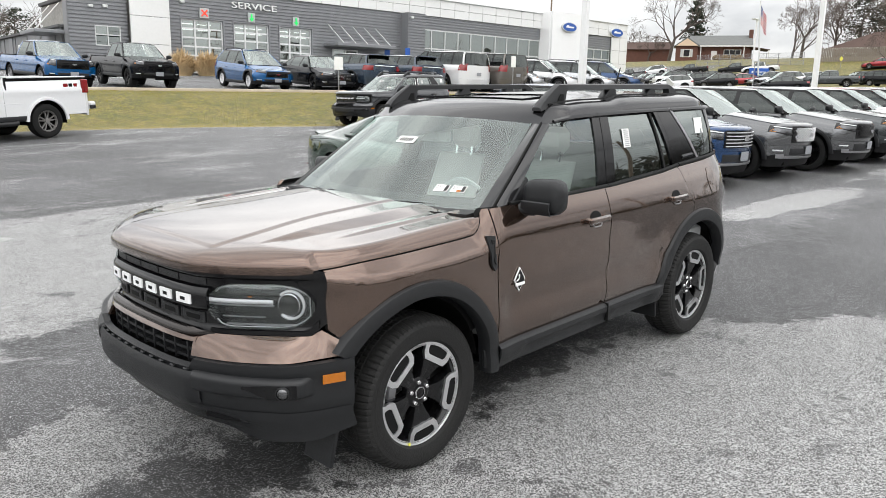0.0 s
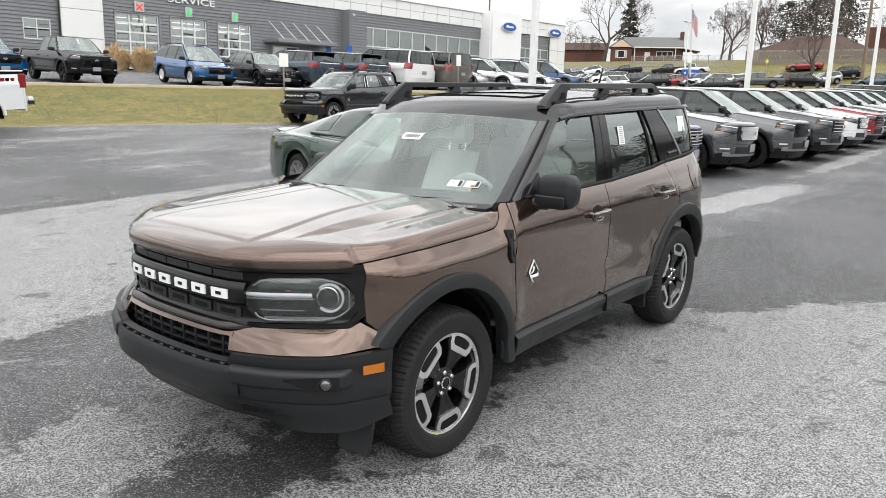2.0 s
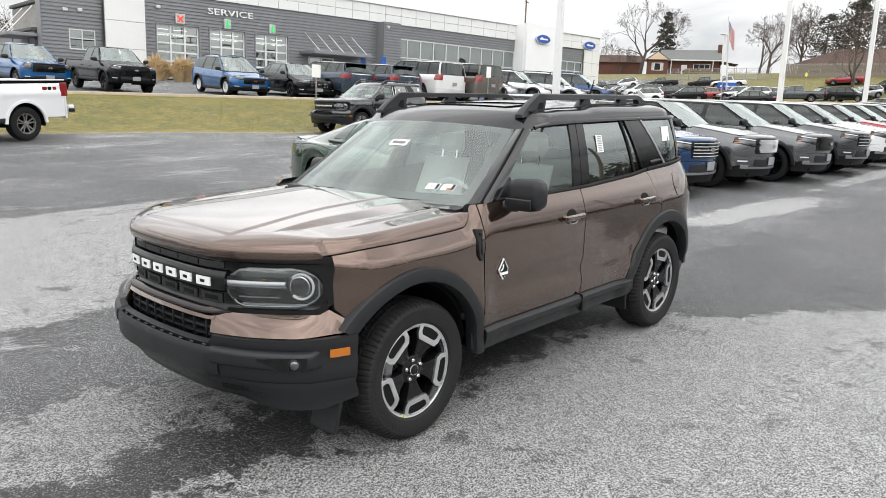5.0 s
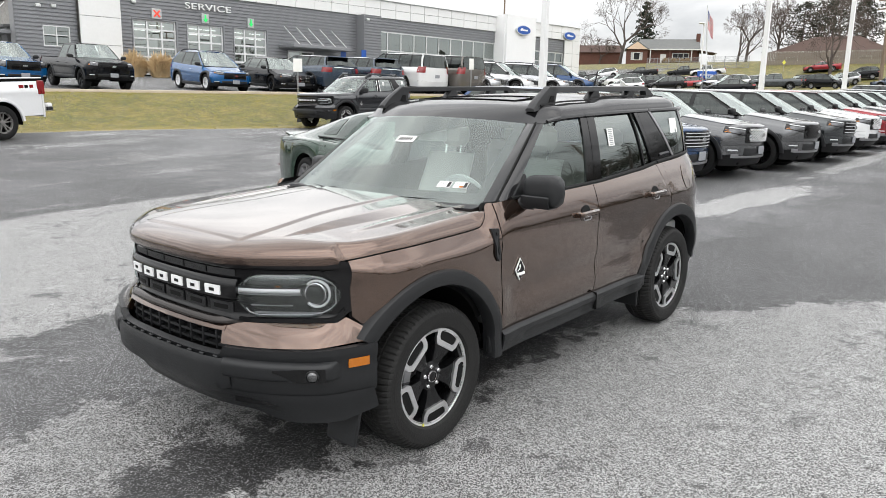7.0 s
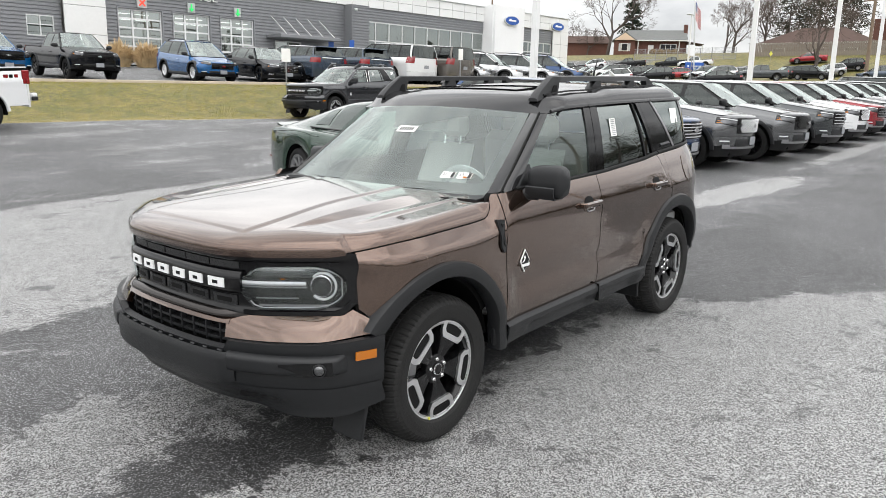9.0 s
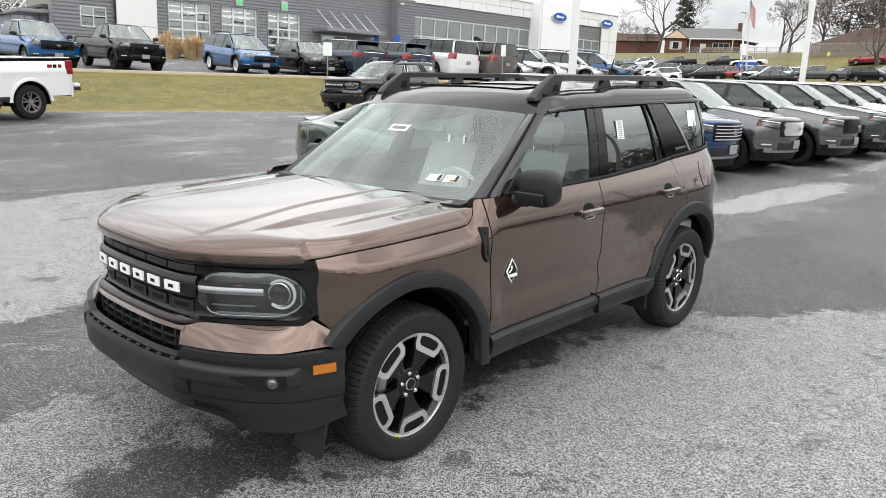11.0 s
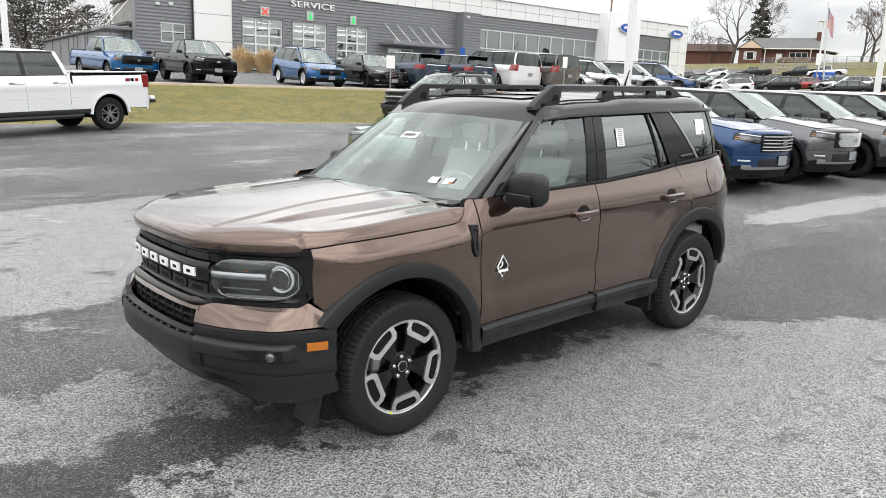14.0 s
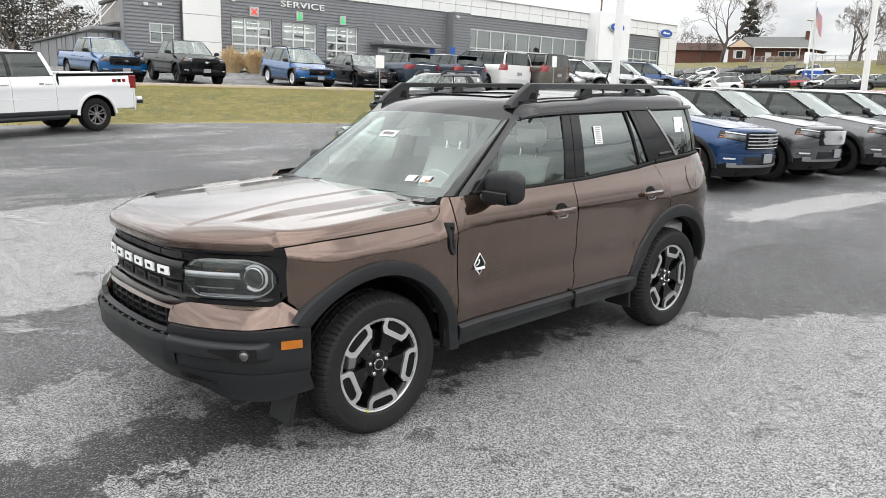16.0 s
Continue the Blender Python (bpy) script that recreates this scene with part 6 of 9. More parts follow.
W_LO = lambda x: BELT(x) + 0.012
W_HI = poly_line([(-1.75, 1.566), (-0.9, 1.563), (-0.2, 1.554), (0.10, 1.545), (0.24, 1.530)])
ROOF_E = poly_line([(-1.8, 1.585), (-0.5, 1.582), (0.0, 1.570), (0.22, 1.545), (0.34, 1.530)])
for side in (1, -1):
    fl = side < 0
    w1 = part("front_window", Geo().grid(pane(W_LO, W_HI, (0.622, 0.232), (-0.150, -0.190), side), flip=fl), G_FRONT, hero)
    w2 = part("rear_side_window", Geo().grid(pane(W_LO, W_HI, (-0.335, -0.352), (-0.945, -0.830), side), flip=fl), G_PRIVACY, hero)
    w3 = part("fixed_window", Geo().grid(pane(W_LO, W_HI, (-0.962, -0.846), (-1.065, -0.885), side), flip=fl), G_PRIVACY, hero)
    w4 = part("quarter_window", Geo().grid(pane(W_LO, W_HI, (-1.435, -1.120), (-1.700, -1.620), side, 0.002), flip=fl), G_PRIVACY, hero)
    for w in (w1, w2, w3, w4):
        w.visible_shadow = False
    # The pale diagonal reflection on the rear pillar is built as a silver strip
    for nm, a, b, o, mt in (("door_pillar", (-0.146, -0.186), (-0.235, -0.262), 0.006, M_GLOSS), ("door_pillar", (-0.241, -0.268), (-0.338, -0.355), 0.006, M_GLOSS), ("window_divider", (-0.943, -0.828), (-0.965, -0.849), 0.008, M_SEAL), ("door_frame", (-1.063, -0.883), (-1.118, -0.925), 0.010, M_GLOSS), ("rear_pillar", (-1.124, -0.932), (-1.432, -1.117), 0.008, M_GLOSS), ("pillar_reflection", (-1.412, -1.100), (-1.440, -1.125), 0.013, M_SATIN), ("rear_pillar", (-1.697, -1.617), (-1.765, -1.690), 0.006, M_ROOF)):
        part(nm, Geo().grid(pane(lambda x: BELT(x) - 0.002, ROOF_E, a, b, side, o, 6), rim=0.015, flip=fl), mt, hero)
    part("pillar_graphic", Geo().grid(pane(lambda x: BELT(x) + 0.03, lambda x: BELT(x) + 0.06, (-1.19, -1.19), (-1.36, -1.34), side, 0.011, 5, 3), rim=0.004, flip=fl), M_PLASTIC, hero)
    for a, b in (((0.66, 0.66), (-0.236, -0.236)), ((-0.241, -0.241), (-1.11, -1.11)), ((-1.124, -1.124), (-1.75, -1.75))):
        part("belt_trim", Geo().grid(pane(lambda x: BELT(x) - 0.010, lambda x: BELT(x) + 0.016, a, b, side, 0.016, 14, 4), rim=0.015, flip=fl), M_SEAL, hero)
        part("window_rail", Geo().grid(pane(lambda x: W_HI(x) - 0.006, lambda x: ROOF_E(x) + 0.004, (min(a[0], 0.19 if side > 0 else 0.05), min(a[0], 0.19 if side > 0 else 0.05)), b, side, 0.008, 14, 4), rim=0.015, flip=fl), M_GLOSS, hero)
    # front pillar: from the screen's edge to the door glass
    P = []
    for v in span(0, 1, 14):
        a = Vector((lerp(0.80, 0.200, v), lerp(0.775, 0.650, v), lerp(1.130, 1.528, v)))
        b = Vector((lerp(0.628, 0.232, v), lerp(0.861, 0.784, v), lerp(1.160, 1.532, v))) if side > 0 else Vector((lerp(0.64, 0.16, v), lerp(0.82, 0.69, v), lerp(1.120, 1.465, v)))
        row = []
        for u in span(0, 1, 7):
            p = a.lerp(b, u)
            p.y += (0.022 if side > 0 else 0.0) * math.sin(math.pi * u)
            p.x += (0.030 if side > 0 else -0.01) * math.sin(math.pi * u)
            row.append((p.x, side * p.y, p.z))
        P.append(row)
    part("front_pillar", Geo().grid(P, rim=0.02, flip=side > 0), M_ROOF, hero)
    part("pillar_seam", Geo().tube([(lerp(0.765, 0.24, v), side * (lerp(0.846, 0.735, v) if side > 0 else lerp(0.79, 0.66, v)), lerp(1.150, 1.536, v) - (0 if side > 0 else 0.05)) for v in span(0, 1, 8)], 0.006, 6), M_SEAL, hero)
    part("mirror_sail", Geo().prism([(0.64, 1.165), (0.48, 1.165), (0.50, 1.275)], 0.0, 0.012, lambda u, v, d: (u, side * (y_gh(u, v) + 0.008 + d), v)), M_PLASTIC, hero)
    # door mirror
    M = []
    for t in span(0, 1, 13):
        k = (1 - abs(2 * t - 1) ** 5) ** 0.5 if 0 < t < 1 else 0.12
        row = []
        for a in span(0, 2 * math.pi, 25):
            ca, sa = math.cos(a), math.sin(a)
            px = math.copysign(abs(ca) ** 0.55, ca) * 0.060 * max(k, 0.25)
            pz = math.copysign(abs(sa) ** 0.60, sa) * 0.088 * max(k, 0.30) + 0.006 * t
            row.append((0.545 + px - 0.030 * t, side * ((0.875 if side > 0 else 0.74) + (0.225 if side > 0 else 0.13) * t), 1.190 + pz))
        M.append(row)
    for end in (0, -1):
        q = [sum(p[i] for p in M[end][:-1]) / (len(M[end]) - 1) for i in range(3)]
        M.insert(0 if end == 0 else len(M), [tuple(q)] * len(M[end]))
    mir = part("door_mirror", Geo().grid(M), M_PLASTIC, hero)
    part("mirror_arm", Geo().tube([(0.60, side * (0.82 if side > 0 else 0.72), 1.150), (0.585, side * (0.87 if side > 0 else 0.76), 1.128), (0.56, side * (0.95 if side > 0 else 0.80), 1.122)], [0.040, 0.034, 0.026], 10), M_PLASTIC, mir)
    part("mirror_band" if side > 0 else "mirror_skirt", Geo().grid([[(0.545 + 0.064 * q, side * y, 1.140 + dz) for q, dz in ((-0.6, -0.030), (0.8, -0.030), (1.02, 0.0), (1.0, 0.030), (0.9, 0.036))] for y in (span(0.895, 1.065, 7) if side > 0 else span(0.76, 0.84, 7))], rim=0.006), M_PLASTIC, mir)
    part("mirror_glass", Geo().grid([[(0.472 - 0.02 * (y - 0.95), side * y, 1.19 + z) for z in span(-0.056, 0.056, 3)] for y in ((0.92, 0.98, 1.035) if side > 0 else (0.76, 0.80, 0.84))]), M_CHROME, mir)

# screen
SCREEN = lambda t, v: (lerp(0.775 + 0.160 * (1 - t * t), 0.205 + 0.125 * (1 - t * t), v), t * lerp(0.772, 0.645, v), lerp(1.130 - 0.004 * (1 - t * t), 1.527 + 0.030 * (1 - t * t), v))
scr = part("windscreen", Geo().grid([[SCREEN(t, v) for t in span(-1, 1, 25)] for v in span(0, 1, 13)], flip=True), G_HERO, hero)
fr = Geo()
shift = lambda p, d: (p[0] - 0.62 * d, p[1], p[2] - 0.78 * d)
fr.grid([[shift(SCREEN(t, v), 0.004) for t in span(-1, 1, 25)] for v in (0.0, 0.06, 0.13)])
fr.grid([[shift(SCREEN(t, v), 0.004) for t in span(-1, 1, 25)] for v in (0.925, 0.96, 1.0)])
for s_ in (1, -1):
    fr.grid([[shift(SCREEN(s_ * t, v), 0.004) for t in (0.915, 0.96, 1.0)] for v in span(0.13, 0.925, 9)])
fr.grid([[shift(SCREEN(t, v), 0.004) for t in span(-0.25 - 0.16 * max(0, v - 0.76) / 0.165, 0.05 + 0.5 * max(0, v - 0.76) / 0.165, 9)] for v in (0.72, 0.76, 0.84, 0.925)])
scr.visible_shadow = False
part("screen_border", fr, M_SEAL, hero)
part("camera_housing", Geo().box((0.40, -0.10, 1.46), (0.14, 0.20, 0.05), 0.02, m=Matrix.Rotation(radians(32), 4, "Y")), M_DASH, hero)


def on_screen(t0, t1, v0, v1, lift):
    return [[shift(SCREEN(lerp(t0, t1, a), lerp(v0, v1, b)), -lift) for a in span(0, 1, 4)] for b in (0, 0.5, 1)]


for t0, m in ((0.600, M_PAPER), (0.725, M_PAPER)):
    st = part("inspection_sticker", Geo().grid(on_screen(t0, t0 + 0.105, 0.165, 0.235, 0.003)), m, scr, "small white inspection sticker")
    if t0 > 0.7:
        part("sticker_panel", Geo().grid(on_screen(t0 + 0.045, t0 + 0.075, 0.170, 0.190, 0.0045)), M_AMBER, scr)
    part("sticker_block", Geo().grid(on_screen(t0 + 0.076, t0 + 0.100, 0.170, 0.230, 0.0045)), M_INK, scr)
    p0, p1, p2 = (Vector(shift(SCREEN(t0 + a, b), -0.006)) for a, b in ((0.028, 0.205), (0.06, 0.205), (0.028, 0.235)))
    ux = (p1 - p0).normalized()
    uz = (p2 - p0).normalized()
    m4 = Matrix((ux, uz, ux.cross(uz))).transposed().to_4x4()
    m4.translation = p0
    me = text_geo("23", 0.030, 0.0)
    me.materials.append(M_INK)
    part("sticker_number", me, None, scr, at=m4)
tag = part("stock_tag", Geo().grid(on_screen(-0.145, 0.075, 0.655, 0.735, 0.003)), M_PAPER, scr, "white paper tag with printed digits")
for k in range(6):
    part("tag_print_bar", Geo().grid(on_screen(-0.115 + 0.028 * k, -0.097 + 0.028 * k, 0.675, 0.715, 0.0045)), M_INK, scr)
# papers in the side windows
for side in (1,):
    part("window_paper", Geo().grid([[(x, side * (y_gh(x, z) + 0.016), z) for z in (1.365, 1.42, 1.475)] for x in (-0.475, -0.515, -0.555)]), M_PAPER, hero, "white price sheet")
    for k in range(9):
        part("paper_print_bar", Geo().grid([[(x, side * (y_gh(x, z) + 0.018), z) for z in (1.372 + 0.0115 * k, 1.377 + 0.0115 * k)] for x in (-0.490, -0.540)]), M_SATIN, hero)
    part("window_paper", Geo().grid([[(x, side * (y_gh(x, z) + 0.014), z) for z in (1.405, 1.46, 1.51)] for x in (-1.43, -1.49, -1.55)]), M_PAPER, hero, "white paper sheet")

# roof with a raised rear half
ROOF_Z = poly_line([(-1.80, 1.668), (-1.5, 1.690), (-0.75, 1.694), (-0.60, 1.688), (-0.48, 1.672), (-0.20, 1.668), (0.02, 1.655), (0.14, 1.636), (0.23, 1.606), (0.29, 1.575), (0.335, 1.545)])
rows = []
for u in span(0, 1, 48):
    x0 = lerp(0.335, -1.79, u ** 1.15)
    row = []
    for t in span(-1, 1, 45):
        a = abs(t)
        zr, ze = ROOF_Z(x0), ROOF_E(x0)
        if a < 0.72:
            k = a / 0.72
            y, z = 0.58 * k, zr - 0.018 * k * k
        else:
            k = (a - 0.72) / 0.28
            y = 0.58 + (y_gh(x0, ze) + 0.010 - 0.58) * math.sin(k * math.pi / 2) ** 0.9
            z = lerp(zr - 0.018, ze, 1 - math.cos(k * math.pi / 2) ** 0.8)
        front = float(smooth01((x0 + 0.05) / 0.38))
        x = x0 - 0.155 * front * (y / 0.65) ** 2 - 0.0 * a
        if x0 < -1.5:
            x += 0.10 * ((-1.5 - x0) / 0.29) * (y / 0.7) ** 4
        row.append((x, math.copysign(y, t), z))
    rows.append(row)
part("roof", Geo().grid(rows, rim=0.02, flip=True), M_ROOF, hero, "gloss black roof")
for side in (1, -1):
    part("roof_groove", Geo().tube([(x, side * (0.645 if x < 0.1 else 0.645 - 0.1 * (x - 0.1)), ROOF_Z(x) - 0.022 - (0.012 if x > 0.1 else 0)) for x in span(0.06, -1.6, 14)], 0.007, 6), M_SEAL, hero)
    # roof rail: a tall blade on feet
    R = []
    for x in span(0.13, -1.555, 72):
        f = float(np.clip((0.13 - x) / 0.19, 0, 1) ** 0.8) * float(smooth01((x + 1.555) / 0.22))
        top = 1.612 + 0.128 * f if x > -0.5 else 1.655 + 0.085 * f
        base = min(1.618, ROOF_Z(x) - 0.045) if x > -0.45 else lerp(1.618, 1.650, float(smooth01((-0.45 - x) / 0.2)))
        gap = float(x < -0.13) * float(x > -1.36)
        thick = 0.028 + 0.012 * (1 - f)
        bottom = lerp(base, top - 0.034, 1.0) if gap else base
        if top - bottom < 0.012:
            bottom = top - 0.012
        cy = 0.612
        R.append([(x, side * (cy + o), z) for o, z in ((-thick * 0.6, bottom), (thick, bottom), (thick * 0.85, top - 0.006), (thick * 0.4, top), (-thick * 0.4, top), (-thick * 0.6, top - 0.006), (-thick * 0.6, bottom))])
    for end in (0, -1):
        q = [sum(p[i] for p in R[end]) / len(R[end]) for i in range(3)]
        R.insert(0 if end == 0 else len(R), [tuple(q)] * len(R[end]))
    rail = part("roof_rail", Geo().grid(R), M_RAIL, hero, "satin dark grey roof rail")
    for x in (-0.62, -1.12):
        part("rail_foot", Geo().prism([(x + 0.10, 1.650), (x - 0.06, 1.655), (x - 0.035, 1.712), (x + 0.02, 1.712)], -0.024, 0.024, lambda u, v, d: (u, side * (0.612 + d), v)), M_RAIL, rail)
    part("rail_hole", Geo().prism([(-0.035, 1.640), (-0.095, 1.640), (-0.095, 1.682), (-0.065, 1.682)], -0.02, 0.0315, lambda u, v, d: (u, side * (0.612 + d), v)), M_SEAL, rail)
for s_ in (0.62,):
    part("roof_aerial", Geo().tube([(-1.52, 0.10, 1.68), (-1.60, 0.10, 1.86)], [0.012, 0.004], 6), M_SEAL, hero)
part("sunroof", Geo().grid([[(x, y, ROOF_Z(x) + 0.002 - 0.018 * (y / 0.58) ** 2) for y in span(-0.40, 0.40, 11)] for x in span(-0.02, -0.42, 8)], rim=0.006, flip=False), M_GLOSS, hero)

# rear end
REAR = curve_through([(0, -2.12), (0.4, -2.11), (0.65, -2.05), (0.76, -1.98), (0.83, -1.90), (0.868, -1.80)])
rear_pts = lambda ys, z0, z1, o, n=6: [[(float(np.interp(abs(y), REAR[:, 0], REAR[:, 1])) - o(z) if callable(o) else float(np.interp(abs(y), REAR[:, 0], REAR[:, 1])) - o, y, z) for z in span(z0, z1, n)] for y in ys]
part("tailgate", Geo().grid(rear_pts(span(-0.70, 0.70, 21), 0.70, 1.25, 0.0), rim=0.02, flip=True), M_BROWN, hero)
part("rear_bumper", Geo().grid(rear_pts(span(-0.885, 0.885, 31), 0.34, 0.69, lambda z: 0.03 - 0.10 * max(0, (0.5 - z) / 0.16)), rim=0.03, flip=True), M_PLASTIC, hero)
rw = part("rear_window", Geo().grid([[(lerp(-2.08, -1.84, v) + 0.06 * t * t, t * lerp(0.70, 0.62, v), lerp(1.26, 1.60, v)) for t in span(-1, 1, 13)] for v in span(0, 1, 7)]), G_PRIVACY, hero)
rw.visible_shadow = False
for s_ in (1, -1):
    part("tail_light", Geo().grid(rear_pts([s_ * q for q in span(0.70, 0.80, 10)], 0.90, 1.16, -0.05), rim=0.02, flip=s_ > 0), M_RED, hero)
    part("rear_corner", Geo().grid(rear_pts([s_ * q for q in span(0.70, 0.885, 10)], 0.69, 0.90, 0.0), rim=0.02, flip=s_ > 0), M_BROWN, hero)
    part("rear_corner", Geo().grid([[(lerp(lerp(-1.765, -1.69, v), lerp(-1.99, -1.80, v), u), s_ * lerp(0.805, 0.68, u) * lerp(1.0, 0.92, v), lerp(1.25, 1.585, v)) for v in span(0, 1, 5)] for u in span(0, 1, 4)], rim=0.02), M_ROOF, hero)
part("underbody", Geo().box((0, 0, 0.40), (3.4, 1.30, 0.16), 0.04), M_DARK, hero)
part("cabin_floor", Geo().box((-0.45, 0, 0.62), (2.5, 1.60, 0.30), 0.05), M_DASH, hero)

# cabin
part("headliner", Geo().grid([[(x, t * 0.62, 1.535 + 0.03 * (1 - t * t)) for t in span(-1, 1, 7)] for x in span(0.10, -1.75, 8)]), M_HEADLINER, hero)
part("dashboard", Geo().grid([[(lerp(0.90, 0.46, v) + 0.06 * (1 - t * t) * (1 - v), t * 0.76, 1.105 - 0.03 * v + (0.03 * math.exp(-((t - 0.48) / 0.2) ** 2) * v if v < 1 else -0.25)) for v in (0, 0.3, 0.6, 0.9, 1.0)] for t in span(-1, 1, 21)]), M_DASH, hero)
for y in (0.37, -0.37):
    st = Geo()
    st.grid([[(lerp(-0.10, -0.34, v) + 0.05 * math.cos(a) , y + 0.24 * math.copysign(abs(math.sin(a)) ** 0.6, math.sin(a)) * (1 - 0.15 * v), lerp(0.72, 1.27, v)) for a in span(0, 2 * math.pi, 17)] for v in span(0, 1, 8)])
    st.box((0.10, y, 0.74), (0.50, 0.48, 0.16), 0.06)
    sb = part("front_seat", st, M_SEAT, hero)
    part("headrest", Geo().box((-0.38, y, 1.40), (0.10, 0.25, 0.18), 0.045), M_SEAT, sb)
    for d in (-0.07, 0.07):
        part("headrest_post", Geo().tube([(-0.35, y + d, 1.24), (-0.37, y + d, 1.34)], 0.007, 6), M_CHROME, sb)
rs = part("rear_seat", Geo().box((-1.18, 0, 1.0), (0.16, 1.36, 0.62), 0.07).box((-0.95, 0, 0.74), (0.5, 1.36, 0.16), 0.06), M_SEAT, hero)
for y in (-0.42, 0.42):
    part("headrest", Geo().box((-1.22, y, 1.36), (0.09, 0.24, 0.14), 0.04), M_SEAT, rs)
sw = Geo()
sw.grid([[(0.40 + 0.018 * math.cos(b) * 0.8 + 0.065 * math.sin(a), 0.37 + (0.182 + 0.017 * math.cos(b)) * math.cos(a), 1.045 + (0.182 + 0.017 * math.cos(b)) * math.sin(a) * 0.95 + 0.01 * math.sin(b)) for b in span(0, 2 * math.pi, 9)] for a in span(0, 2 * math.pi, 29)])
sw.box((0.41, 0.37, 1.04), (0.05, 0.34, 0.05), 0.02).box((0.41, 0.37, 0.98), (0.05, 0.06, 0.14), 0.02)
part("steering_wheel", sw, M_DASH, hero)
part("rear_view_mirror", Geo().box((0.30, 0.0, 1.44), (0.03, 0.24, 0.07), 0.012), M_DASH, hero)

# wheels: black five-spoke alloy with bright brackets, block-treaded tyre
tp = [(0.243, -0.092), (0.254, -0.106), (0.285, -0.114), (0.325, -0.113), (0.343, -0.104), (0.354, -0.088), (0.361, -0.066), (0.363, -0.045), (0.355, -0.042), (0.355, -0.034), (0.363, -0.031), (0.363, -0.004), (0.355, -0.002), (0.355, 0.006)]
prof = tp + [(r, -y) for r, y in reversed(tp)]
tyre = Geo()
seg = 300
verts, nP = [], len(prof)
for k in range(seg):
    a = 2 * math.pi * k / seg
    for r, y in prof:
        rr = r
        if 0.050 < abs(y) < 0.110 and r > 0.34 and k % 4 == 0:
            rr -= 0.0075
        if abs(y) < 0.045 and r > 0.36 and (k + (2 if y > 0 else 0)) % 4 == 0:
            rr -= 0.005
        verts.append((rr * math.cos(a + 0.02 * (abs(y) / 0.1)), y, rr * math.sin(a + 0.02 * (abs(y) / 0.1))))
tyre.add(verts, [(k * nP + j, ((k + 1) % seg) * nP + j, ((k + 1) % seg) * nP + j + 1, k * nP + j + 1) for k in range(seg) for j in range(nP - 1)])
TYRE = tyre.mesh("tyre", M_RUBBER, 22)
BARREL = Geo().lathe([(0.236, -0.10), (0.215, -0.09), (0.205, 0.0), (0.215, 0.07), (0.232, 0.088)], 64).mesh("rim_barrel", M_RIM_BLACK)
LIP = Geo().lathe([(0.226, 0.074), (0.2275, 0.0865), (0.2375, 0.0872), (0.2400, 0.0895), (0.2445, 0.0905), (0.2470, 0.087), (0.243, 0.080)], 72).mesh("rim_lip", M_ALLOY)
pol = lambda r, a, y: (-r * math.cos(a), y, r * math.sin(a))
SPOKE = Geo()
rows = []
for r, hwid, y in ((0.045, 0.024, 0.060), (0.075, 0.030, 0.066), (0.115, 0.046, 0.071), (0.150, 0.066, 0.077), (0.175, 0.080, 0.080), (0.231, 0.086, 0.083)):
    rows.append([(-r, y + d, w * hwid) for w, d in ((-1.0, -0.055), (-0.98, -0.010), (-0.90, -0.002), (-0.35, 0.001), (0.0, -0.004), (0.35, 0.001), (0.90, -0.002), (0.98, -0.010), (1.0, -0.055))])
SPOKE.grid(rows)
SPOKE_M = SPOKE.mesh("spoke", M_RIM_BLACK)
BR = Geo()
# a machined frame: outer loop, inner loop, with chamfered walls
lo_ = [(0.240, 0.094), (0.215, 0.094), (0.176, 0.086), (0.151, 0.066)]
li_ = [(0.2285, 0.064), (0.206, 0.067), (0.190, 0.063), (0.1785, 0.050)]
lo_ = lo_ + [(r, -v) for r, v in reversed(lo_)]
li_ = li_ + [(r, -v) for r, v in reversed(li_)]
n_ = len(lo_)
ring_ = lambda loop, d: [(-r, d, v) for r, v in loop]
BR.add(ring_(lo_, 0.074) + ring_(lo_, 0.0885) + ring_(li_, 0.0885) + ring_(li_, 0.066), [(q * n_ + k, q * n_ + (k + 1) % n_, (q + 1) * n_ + (k + 1) % n_, (q + 1) * n_ + k) for q in range(3) for k in range(n_)])
BRACKET = BR.mesh("bright_bracket", M_ALLOY, 30)
POCKET = Geo().prism(li_, 0.060, 0.0845, lambda u, v, d: (-u, d, v)).mesh("spoke_pocket", M_SEAL)
HUB = Geo().lathe([(0.074, 0.03), (0.072, 0.062), (0.060, 0.068), (0.032, 0.068), (0.031, 0.074), (0.026, 0.078), (0.0, 0.079)], 32).mesh("hub", M_RIM_BLACK)
RING = Geo().lathe([(0.030, 0.0745), (0.028, 0.0795), (0.025, 0.0795)], 32).mesh("hub_ring", M_CHROME)
NUT = Geo().lathe([(0.0115, 0.055), (0.0115, 0.076), (0.008, 0.080), (0.0, 0.081)], 8).mesh("lug_nut", M_CHROME)
DISC = Geo().lathe([(0.07, -0.015), (0.155, -0.015), (0.155, -0.035), (0.07, -0.035)], 48).mesh("brake_disc", M_STEEL)
CALIPER = Geo().box((0.135, 0.0, 0.0), (0.08, 0.07, 0.15), 0.02).mesh("brake_caliper", M_ALLOY_GREY)
BEAD = Geo().lathe([(0.300, 0.1148), (0.303, 0.1155), (0.306, 0.1148)], 72).mesh("sidewall_ring", M_RUBBER)
LETTERS = Geo()
